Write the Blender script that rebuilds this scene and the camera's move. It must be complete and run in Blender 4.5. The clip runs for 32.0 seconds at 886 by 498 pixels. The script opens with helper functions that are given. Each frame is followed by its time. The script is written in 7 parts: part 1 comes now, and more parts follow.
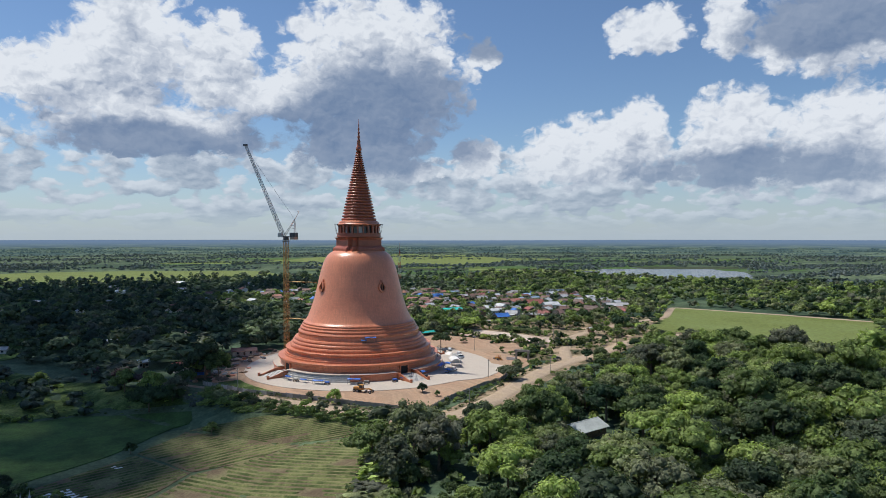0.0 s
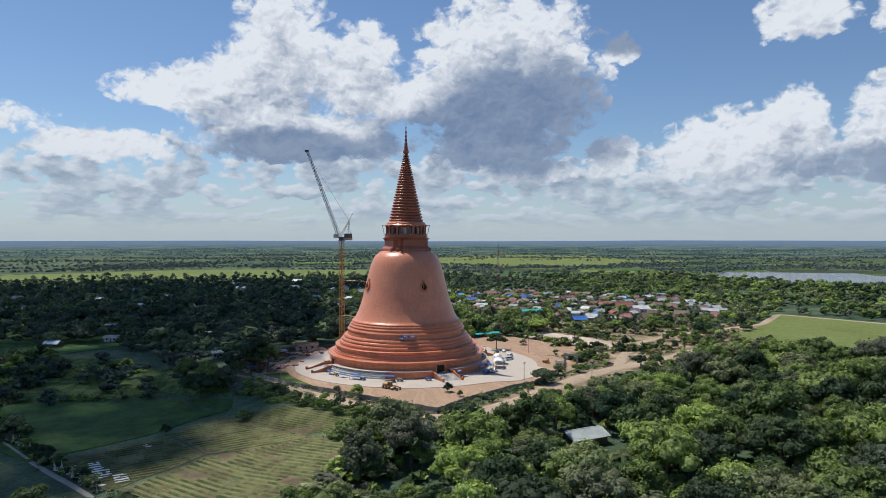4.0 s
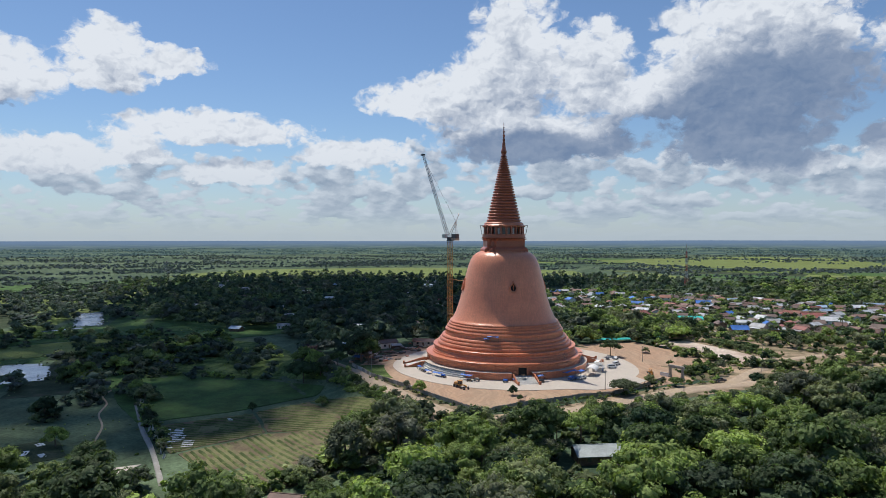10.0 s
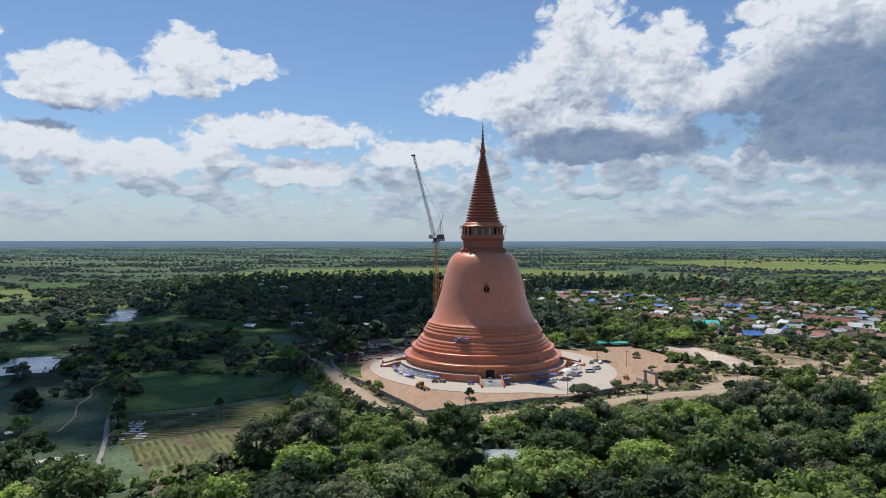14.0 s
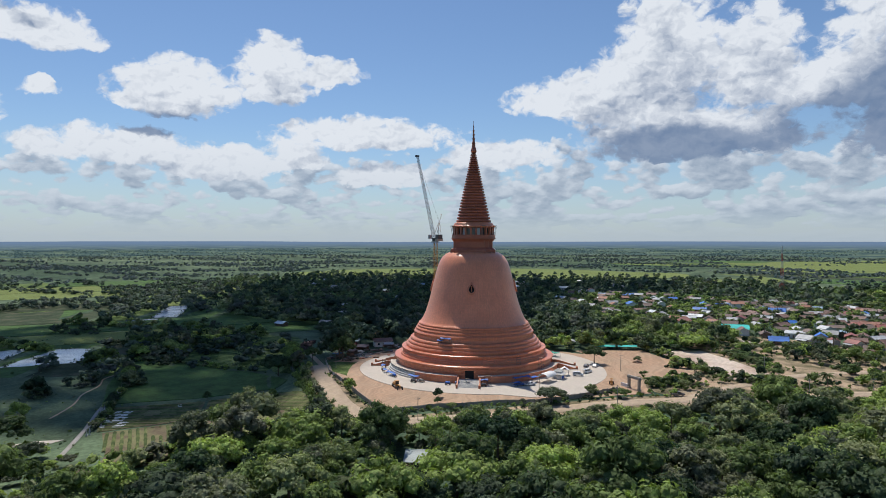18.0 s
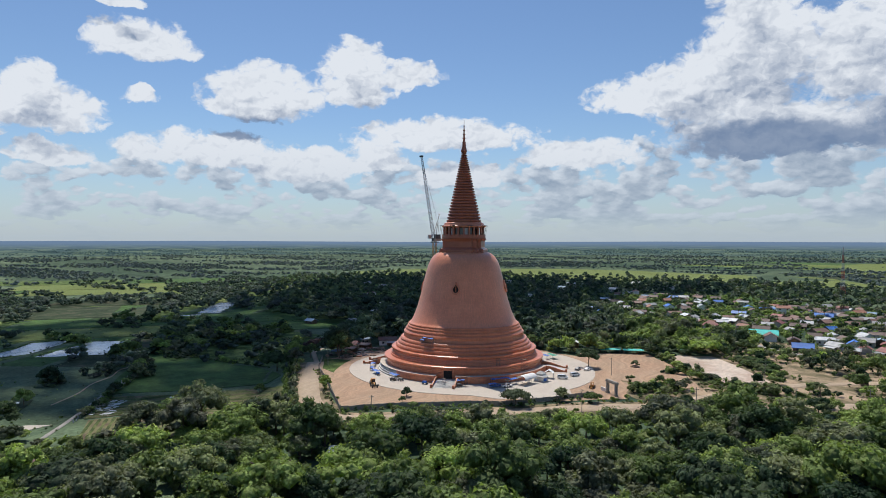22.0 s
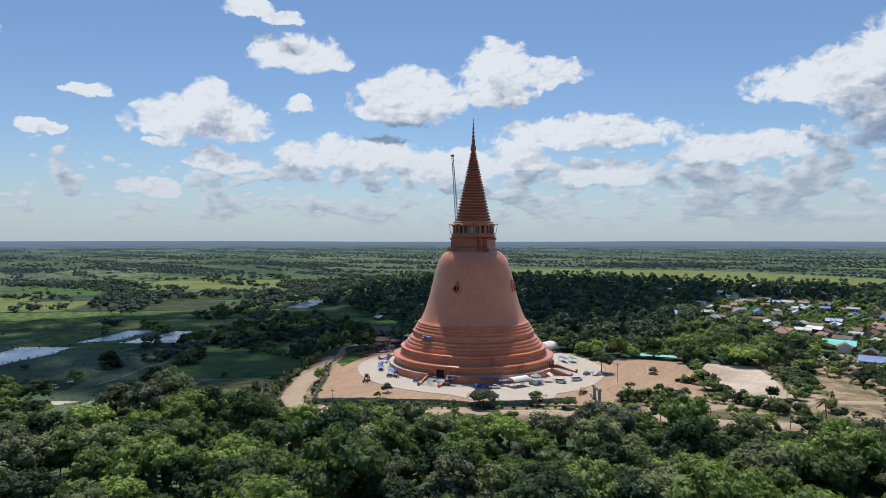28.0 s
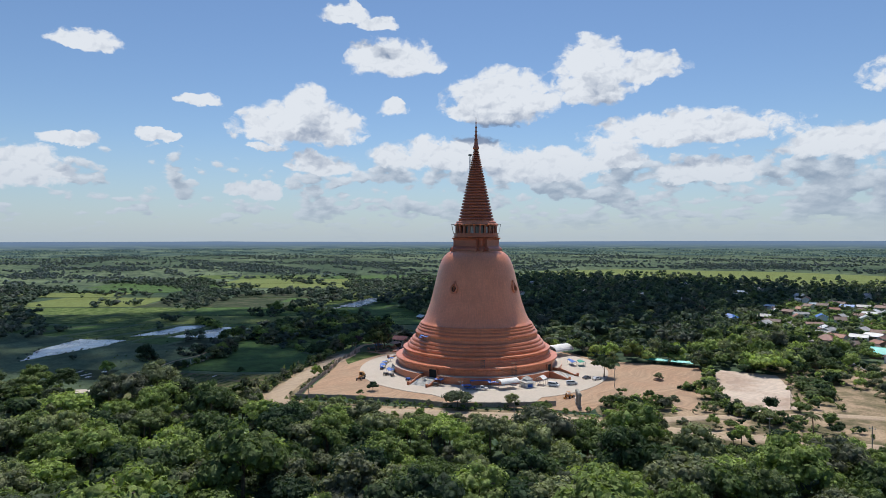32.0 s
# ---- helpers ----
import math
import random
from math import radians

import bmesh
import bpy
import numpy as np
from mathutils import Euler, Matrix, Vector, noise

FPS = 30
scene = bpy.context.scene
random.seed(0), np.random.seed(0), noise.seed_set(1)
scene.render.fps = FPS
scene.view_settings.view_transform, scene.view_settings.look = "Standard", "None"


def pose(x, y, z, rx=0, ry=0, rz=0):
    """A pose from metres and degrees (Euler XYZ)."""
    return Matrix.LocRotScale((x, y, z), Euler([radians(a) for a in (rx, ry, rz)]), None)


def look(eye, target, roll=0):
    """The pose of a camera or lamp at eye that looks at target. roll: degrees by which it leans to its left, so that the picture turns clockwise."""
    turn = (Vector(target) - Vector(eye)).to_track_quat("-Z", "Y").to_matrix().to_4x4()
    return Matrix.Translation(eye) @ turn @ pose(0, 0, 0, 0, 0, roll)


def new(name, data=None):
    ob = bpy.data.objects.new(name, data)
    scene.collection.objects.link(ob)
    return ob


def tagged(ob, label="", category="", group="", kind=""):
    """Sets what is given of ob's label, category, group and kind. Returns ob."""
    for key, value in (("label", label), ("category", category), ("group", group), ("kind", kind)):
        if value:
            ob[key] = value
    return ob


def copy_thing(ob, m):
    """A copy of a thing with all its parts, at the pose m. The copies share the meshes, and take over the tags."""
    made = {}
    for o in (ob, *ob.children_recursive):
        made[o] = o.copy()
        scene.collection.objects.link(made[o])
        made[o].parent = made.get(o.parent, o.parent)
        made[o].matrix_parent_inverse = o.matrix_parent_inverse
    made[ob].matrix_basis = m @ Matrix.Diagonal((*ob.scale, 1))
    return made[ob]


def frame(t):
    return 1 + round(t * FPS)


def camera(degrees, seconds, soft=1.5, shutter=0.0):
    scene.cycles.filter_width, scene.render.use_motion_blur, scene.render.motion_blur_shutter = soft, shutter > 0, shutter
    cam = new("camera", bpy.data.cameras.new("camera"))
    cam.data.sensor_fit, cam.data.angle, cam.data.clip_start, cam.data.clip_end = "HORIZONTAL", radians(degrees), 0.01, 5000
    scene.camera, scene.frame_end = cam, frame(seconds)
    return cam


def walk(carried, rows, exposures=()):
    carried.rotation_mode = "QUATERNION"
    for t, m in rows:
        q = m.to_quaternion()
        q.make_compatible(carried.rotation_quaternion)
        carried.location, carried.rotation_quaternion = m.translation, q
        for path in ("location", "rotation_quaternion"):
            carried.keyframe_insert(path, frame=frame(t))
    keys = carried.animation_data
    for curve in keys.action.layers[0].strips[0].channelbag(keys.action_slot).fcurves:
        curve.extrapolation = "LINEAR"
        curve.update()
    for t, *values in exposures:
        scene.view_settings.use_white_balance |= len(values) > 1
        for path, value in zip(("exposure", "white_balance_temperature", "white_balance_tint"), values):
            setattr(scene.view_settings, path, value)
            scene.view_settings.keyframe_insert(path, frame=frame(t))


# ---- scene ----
cam = camera(68.4, 32.0, soft=0.65)
# the stupa's axis stands at the origin; x east, y north, z up
METRES, EYE, TILT, LEAN, TURN = 355.0, 64.3, -2.35, -2.65, 0.0
ROWS = [
    (0.0, 0.0, 0.0, 0.0, 0.06, 1.29, 2.65),
    (0.5, 0.015, -0.0001, -0.0007, 1.0, 1.34, 2.62),
    (1.0, 0.0311, 0.0001, -0.0013, 2.35, 1.39, 2.58),
    (1.5, 0.0462, 0.0005, -0.0021, 3.64, 1.48, 2.53),
    (2.0, 0.0625, 0.0014, -0.0027, 5.02, 1.54, 2.47),
    (2.5, 0.0775, 0.0025, -0.0036, 6.56, 1.62, 2.42),
    (3.0, 0.0937, 0.0043, -0.0044, 8.33, 1.7, 2.32),
    (3.5, 0.1087, 0.0065, -0.005, 9.98, 1.77, 2.23),
    (5.5, 0.1699, 0.02, -0.0068, 17.31, 2.04, 1.87),
    (6.0, 0.1858, 0.0247, -0.0072, 19.28, 2.08, 1.77),
    (6.5, 0.2, 0.0296, -0.0075, 21.13, 2.14, 1.67),
    (7.0, 0.2157, 0.0351, -0.0079, 23.16, 2.22, 1.59),
    (7.5, 0.2298, 0.0413, -0.0083, 24.88, 2.26, 1.53),
    (8.0, 0.2444, 0.0484, -0.0089, 26.47, 2.29, 1.38),
    (8.5, 0.2582, 0.0547, -0.0091, 27.93, 2.33, 1.31),
    (9.0, 0.2725, 0.0627, -0.0095, 29.4, 2.35, 1.21),
    (9.5, 0.2859, 0.0701, -0.0098, 30.45, 2.37, 1.15),
    (10.0, 0.3001, 0.0783, -0.0103, 31.74, 2.4, 1.07),
    (10.5, 0.3129, 0.0864, -0.0104, 33.24, 2.42, 0.94),
    (11.0, 0.3269, 0.0954, -0.0106, 34.84, 2.45, 0.85),
    (11.5, 0.3393, 0.1039, -0.0109, 35.96, 2.48, 0.79),
    (12.0, 0.3525, 0.1136, -0.0111, 36.23, 2.5, 0.72),
    (12.5, 0.3648, 0.1226, -0.0111, 36.36, 2.5, 0.73),
    (13.0, 0.3778, 0.1324, -0.0116, 36.65, 2.51, 0.7),
    (13.5, 0.3895, 0.1416, -0.0116, 37.0, 2.51, 0.68),
    (15.5, 0.438, 0.1796, -0.0123, 39.73, 2.56, 0.56),
    (16.0, 0.4505, 0.1899, -0.0127, 40.82, 2.57, 0.49),
    (16.5, 0.462, 0.1998, -0.0128, 41.8, 2.58, 0.46),
    (17.0, 0.4738, 0.2107, -0.0129, 42.69, 2.6, 0.38),
    (17.5, 0.4846, 0.2209, -0.0132, 43.49, 2.61, 0.32),
    (18.0, 0.4962, 0.2321, -0.0133, 44.35, 2.61, 0.24),
    (18.5, 0.5069, 0.2426, -0.0134, 45.12, 2.6, 0.17),
    (19.0, 0.5182, 0.2539, -0.0135, 45.97, 2.59, 0.11),
    (19.5, 0.5286, 0.2643, -0.0139, 46.77, 2.62, 0.05),
    (20.0, 0.5399, 0.2761, -0.0136, 47.67, 2.61, -0.01),
    (20.5, 0.5498, 0.2871, -0.0135, 48.48, 2.59, -0.09),
    (21.0, 0.5605, 0.2995, -0.0136, 49.38, 2.62, -0.14),
    (21.5, 0.5702, 0.311, -0.0137, 50.23, 2.62, -0.19),
    (22.0, 0.5805, 0.3233, -0.0136, 51.18, 2.61, -0.26),
    (22.5, 0.5896, 0.3351, -0.0137, 52.09, 2.6, -0.32),
    (23.0, 0.5994, 0.3479, -0.0138, 53.05, 2.59, -0.39),
    (23.5, 0.6083, 0.3599, -0.0139, 53.94, 2.6, -0.43),
    (24.0, 0.6175, 0.3729, -0.0139, 54.94, 2.58, -0.49),
    (24.5, 0.6261, 0.3851, -0.0139, 55.96, 2.58, -0.55),
    (25.0, 0.6351, 0.3988, -0.0138, 57.11, 2.56, -0.59),
    (25.5, 0.6431, 0.4112, -0.0139, 58.16, 2.54, -0.65),
    (27.5, 0.674, 0.4649, -0.0137, 62.48, 2.49, -0.91),
    (28.0, 0.6814, 0.4795, -0.0134, 63.59, 2.48, -0.95),
    (28.5, 0.6878, 0.4931, -0.0132, 64.6, 2.46, -0.99),
    (29.0, 0.6947, 0.5079, -0.013, 65.69, 2.44, -1.04),
    (29.5, 0.7006, 0.5215, -0.0129, 66.69, 2.43, -1.09),
    (30.0, 0.7069, 0.5366, -0.0124, 67.82, 2.41, -1.14),
    (30.5, 0.7123, 0.5505, -0.0122, 68.86, 2.39, -1.18),
    (31.0, 0.718, 0.5657, -0.0119, 69.99, 2.37, -1.21),
    (31.5, 0.723, 0.5798, -0.0116, 71.16, 2.35, -1.24),
    (32.0, 0.7278, 0.5951, -0.0111, 71.65, 2.33, -1.31),
]
walk(cam, [(t, pose(42.0, -328.0, EYE, TILT, LEAN, TURN) @ pose(METRES * x, METRES * y, METRES * z, 90 + pitch, roll, yaw)) for t, x, y, z, yaw, pitch, roll in ROWS])

# ---- world, sun, sky with fair-weather clouds ----
SUN_AZ, SUN_EL = -66.2, 62.3  # degrees; azimuth from north, clockwise positive
sun = new("sun", bpy.data.lights.new("sun", "SUN"))
sun.data.energy, sun.data.angle, sun.data.color = 4.2, radians(0.5), (1.0, 0.95, 0.87)
_e, _a = radians(SUN_EL), radians(SUN_AZ)
SUN_DIR = Vector((math.sin(_a) * math.cos(_e), math.cos(_a) * math.cos(_e), math.sin(_e)))
sun.matrix_world = look(SUN_DIR * 400, (0, 0, 0))


class Nodes:
    """Short hand for building node trees."""

    def __init__(self, tree):
        self.tree = tree
        tree.nodes.clear()

    def add(self, kind, **values):
        n = self.tree.nodes.new(kind)
        for k, v in values.items():
            setattr(n, k, v)
        return n

    def put(self, value, socket):
        if isinstance(value, bpy.types.NodeSocket):
            self.tree.links.new(value, socket)
        elif value is not None:
            socket.default_value = value

    def m(self, op, a, b=None, c=None, clamp=False):
        n = self.add("ShaderNodeMath", operation=op, use_clamp=clamp)
        for v, s in zip((a, b, c), n.inputs):
            self.put(v, s)
        return n.outputs[0]

    def v(self, op, a, b=None):
        n = self.add("ShaderNodeVectorMath", operation=op)
        self.put(a, n.inputs[0])
        self.put(b, n.inputs[1])
        return n.outputs["Value"] if op in ("LENGTH", "DOT_PRODUCT") else n.outputs[0]

    def xyz(self, x, y, z):
        n = self.add("ShaderNodeCombineXYZ")
        for v, s in zip((x, y, z), n.inputs):
            self.put(v, s)
        return n.outputs[0]

    def sep(self, a):
        n = self.add("ShaderNodeSeparateXYZ")
        self.put(a, n.inputs[0])
        return n.outputs

    def noise(self, vec, scale, detail=4.0, rough=0.55, distortion=0.0):
        n = self.add("ShaderNodeTexNoise")
        self.put(vec, n.inputs["Vector"])
        n.inputs["Scale"].default_value, n.inputs["Detail"].default_value = scale, detail
        n.inputs["Roughness"].default_value, n.inputs["Distortion"].default_value = rough, distortion
        return n.outputs["Fac"]

    def ramp(self, x, lo, hi, a=0.0, b=1.0, smooth=True):
        n = self.add("ShaderNodeMapRange", interpolation_type="SMOOTHSTEP" if smooth else "LINEAR")
        for v, s in zip((x, lo, hi, a, b), n.inputs):
            self.put(v, s)
        return n.outputs[0]

    def mix(self, f, a, b, blend="MIX"):
        n = self.add("ShaderNodeMix", data_type="RGBA", blend_type=blend)
        self.put(f, n.inputs[0])
        for v, s in ((a, n.inputs[6]), (b, n.inputs[7])):
            self.put((*v, 1.0) if isinstance(v, tuple) and len(v) == 3 else v, s)
        return n.outputs[2]


world = bpy.data.worlds.new("sky")
scene.world = world
world.use_nodes = True
N = Nodes(world.node_tree)
direction = N.add("ShaderNodeTexCoord").outputs["Generated"]
dx, dy, dz = N.sep(direction)
AZ = N.m("MULTIPLY", N.m("ARCTAN2", N.m("MULTIPLY", dx, -1.0), dy), 57.29578)
EL = N.m("MULTIPLY", N.m("ARCSINE", dz), 57.29578)
P = N.xyz(AZ, EL, 0.0)
sky = N.add("ShaderNodeTexSky", sky_type="NISHITA", sun_disc=False, sun_elevation=radians(SUN_EL), sun_rotation=radians(SUN_AZ),
            air_density=1.0, dust_density=0.2, ozone_density=2.5)
blue = N.v("SCALE", N.v("MULTIPLY", sky.outputs[0], (0.88, 0.98, 1.10)))
blue.node.inputs["Scale"].default_value = 0.090

# cloud heaps: azimuth (west of north), elevation, half width, height, in degrees
HEAPS = [(-3.0, 6.5, 2.4, 3.7), (-13.1, 6.2, 7.8, 6.4), (-16.7, 8.9, 2.5, 4.4), (-24.0, 6.4, 5.0, 9.0), (-32.1, 5.9, 6.3, 9.3), (-42.0, 7.0, 7.0, 9.0), (-17.3, 16.1, 3.9, 4.0), (-23.5, 15.9, 2.0, 6.0), (-31.2, 14.7, 7.2, 7.9), (-3.6, 14.9, 1.6, 2.6),
         (66.4, 11.4, 5.4, 4.9), (58.8, 13.1, 3.9, 5.8), (54.2, 13.5, 3.4, 2.6), (69.5, 7.6, 3.6, 2.2), (50.8, 8.6, 9.3, 3.0), (61.9, 5.8, 3.7, 2.9), (56.7, 6.8, 2.8, 3.3), (49.6, 5.2, 4.4, 2.3), (39.5, 6.9, 6.0, 2.9),
         (33.1, 11.4, 6.5, 3.6), (28.6, 11.3, 6.8, 6.8), (25.3, 13.9, 4.9, 12.2), (18.7, 12.9, 4.0, 8.8), (13.4, 11.2, 5.7, 4.7), (23.4, 7.9, 10.5, 4.8), (6.0, 12.3, 9.2, 14.2), (7.0, 7.6, 7.0, 6.0), (4.2, 5.8, 4.5, 2.7),
         (84.0, 9.2, 6.1, 3.8), (83.6, 11.3, 2.0, 3.6), (76.0, 14.9, 4.6, 3.2), (76.1, 11.0, 1.5, 1.6), (86.6, 7.7, 2.1, 0.9), (82.3, 6.2, 3.2, 1.9), (71.3, 6.9, 7.2, 3.2), (100.3, 14.7, 2.8, 1.8), (80.1, 18.6, 2.4, 1.6), (77.2, 18.0, 2.0, 1.2),
         (92.1, 11.0, 1.9, 1.1), (101.4, 7.4, 2.8, 1.3), (104.4, 4.9, 3.6, 3.2), (95.2, 8.3, 1.8, 0.9), (87.8, 3.9, 2.6, 1.7), (63.6, 6.1, 7.2, 2.9)]
# the parts of the great heap that stand in its own shade
DARKS = [(4.5, 8.8, 9.5, 9.6), (10.0, 7.6, 9.0, 5.6), (24.0, 7.0, 9.0, 3.4), (-31.0, 15.4, 7.0, 5.0), (67.5, 8.8, 3.5, 2.2), (-25.0, 5.0, 9.0, 3.0), (-4.5, 16.5, 3.5, 5.0)]


def heap(a, e, ra, h, az, el):
    """High inside a heap with a flat foot, nothing at its rim."""
    x_ = N.m("MULTIPLY_ADD", az, 1.0 / ra, -a / ra)
    y_ = N.m("MULTIPLY_ADD", el, 1.0 / (0.68 * h), -e / (0.68 * h))
    y_ = N.m("MAXIMUM", y_, N.m("MULTIPLY", y_, -1.9))
    return N.m("SUBTRACT", 1.0, N.m("MULTIPLY_ADD", x_, x_, N.m("MULTIPLY", y_, y_)))


def heaps(rows, at):
    az, el, _ = N.sep(at)
    best = heap(*rows[0], az, el)
    for row in rows[1:]:
        best = N.m("SMOOTH_MAX", best, heap(*row, az, el), 0.15)
    return best


def drift(at, scale, detail, size):
    """Pushes points about by a turbulent field, in degrees."""
    n = N.add("ShaderNodeTexNoise")
    N.put(at, n.inputs["Vector"])
    n.inputs["Scale"].default_value, n.inputs["Detail"].default_value, n.inputs["Roughness"].default_value = scale, detail, 0.55
    return N.v("MULTIPLY", N.v("SUBTRACT", n.outputs["Color"], (0.5, 0.5, 0.5)), size)


def billows(at):
    """Round heads crowding one another, at three sizes."""
    total = None
    for scale, weight in ((0.34, 0.50), (0.80, 0.30), (1.9, 0.17)):
        n = N.add("ShaderNodeTexVoronoi", voronoi_dimensions="2D", feature="SMOOTH_F1")
        N.put(at, n.inputs["Vector"])
        n.inputs["Scale"].default_value, n.inputs["Smoothness"].default_value = scale, 0.45
        k = N.m("MULTIPLY", N.m("SUBTRACT", 0.55, n.outputs["Distance"]), weight)
        total = k if total is None else N.m("ADD", total, k)
    return total


Q = N.v("MULTIPLY", P, (1.0, 1.3, 0.0))
swirl = drift(Q, 0.45, 5.0, (2.4, 2.0, 0.0))
bent = N.v("ADD", P, swirl)
W = N.v("ADD", Q, drift(Q, 0.8, 4.0, (1.5, 1.5, 0.0)))
TO_SUN = (0.5, 1.25, 0.0)


def density(step):
    """How thick the heaps are, a step towards the sun from here."""
    d = tuple(step * q for q in TO_SUN)
    fluff = N.noise(N.v("ADD", W, d), 0.55, 7.0, 0.60)
    core = heaps(HEAPS, N.v("ADD", bent, d))
    core = N.m("ADD", core, N.m("MULTIPLY", N.m("MINIMUM", core, 0.0), 1.8))
    return N.m("ADD", N.m("MULTIPLY", core, 0.9), N.m("ADD", N.m("MULTIPLY", billows(N.v("ADD", W, d)), 0.7), N.m("MULTIPLY", N.m("SUBTRACT", fluff, 0.56), 1.8)))


D = density(0.0)
D_UP = density(1.7)
near_up = N.m("SUBTRACT", N.m("ADD", N.m("MULTIPLY", billows(W), 1.0), N.m("MULTIPLY", N.noise(W, 0.9, 5.0, 0.6), 0.7)),
              N.m("ADD", N.m("MULTIPLY", billows(N.v("ADD", W, (0.16, 0.40, 0.0))), 1.0), N.m("MULTIPLY", N.noise(N.v("ADD", W, (0.16, 0.40, 0.0)), 0.9, 5.0, 0.6), 0.7)))
# ranks of small heaps towards the horizon, lit from above
E2 = N.m("POWER", N.m("MAXIMUM", EL, 0.05), 0.6)
L = N.v("ADD", N.xyz(N.m("MULTIPLY", AZ, 0.34), N.m("MULTIPLY", E2, 1.9), 3.0), N.v("MULTIPLY", drift(Q, 0.7, 3.0, (1.0, 1.0, 0.0)), (0.35, 0.35, 0.0)))


def rank(step):
    at = N.v("ADD", L, (0.12 * step, 0.42 * step, 0.0))
    n = N.add("ShaderNodeTexVoronoi", voronoi_dimensions="2D", feature="SMOOTH_F1")
    N.put(at, n.inputs["Vector"])
    n.inputs["Scale"].default_value, n.inputs["Smoothness"].default_value = 1.9, 0.5
    return N.m("ADD", N.noise(at, 0.85, 6.0, 0.55), N.m("MULTIPLY", N.m("SUBTRACT", 0.42, n.outputs["Distance"]), 0.26))


cover = N.m("ADD", N.ramp(AZ, 45.0, 95.0, 0.075, -0.055), N.m("MULTIPLY", N.ramp(EL, 5.5, 11.0), -0.48))
R0, R1, R2 = rank(0.0), rank(0.30), rank(1.0)
D2 = N.m("SUBTRACT", N.m("ADD", R0, cover), 0.47)
alpha2 = N.m("MULTIPLY", N.ramp(D2, 0.0, 0.10), N.ramp(EL, 0.3, 2.5, 0.15, 0.92))
shade2 = N.m("ADD", N.m("ADD", 0.80, N.m("MULTIPLY", N.m("SUBTRACT", R0, R1), 2.0)), N.m("MULTIPLY", N.ramp(N.m("SUBTRACT", N.m("ADD", R2, cover), 0.47), 0.0, 0.22), -0.50))
alpha1 = N.ramp(D, -0.04, 0.42)
shade1 = N.m("ADD", N.m("SUBTRACT", 1.0, N.m("MULTIPLY", N.ramp(D_UP, 0.05, 1.3), 0.64)), N.m("ADD", N.m("MULTIPLY", near_up, 0.75), N.m("MULTIPLY", N.m("SUBTRACT", N.noise(W, 0.24, 4.0, 0.55), 0.47), 0.9)))
dim = N.ramp(N.m("ADD", heaps(DARKS, bent), N.m("MULTIPLY", N.m("SUBTRACT", N.noise(W, 0.4, 5.0, 0.6), 0.5), 1.2)), -0.40, 0.45)
shade1 = N.m("SUBTRACT", shade1, N.m("MULTIPLY", dim, N.m("MULTIPLY_ADD", shade1, 0.80, 0.03)), clamp=True)
air = N.mix(alpha2, blue, N.mix(N.m("MINIMUM", N.m("MAXIMUM", shade2, 0.0), 1.0), (0.20, 0.27, 0.385), (0.70, 0.755, 0.83)))
air = N.mix(alpha1, air, N.mix(shade1, (0.138, 0.214, 0.360), (0.745, 0.79, 0.855)))
haze = N.m("POWER", N.ramp(EL, 0.0, 9.0, 1.0, 0.0, False), 1.6)
air = N.mix(N.m("MULTIPLY", haze, 0.80), air, (0.40, 0.49, 0.59))
air = N.mix(N.ramp(EL, -1.5, -0.5, 1.0, 0.0), air, (0.16, 0.21, 0.22))
back = N.add("ShaderNodeBackground")
N.put(air, back.inputs[0])
N.tree.links.new(back.outputs[0], N.add("ShaderNodeOutputWorld").inputs[0])
scene.view_settings.exposure = 0.0

# ---- materials ----


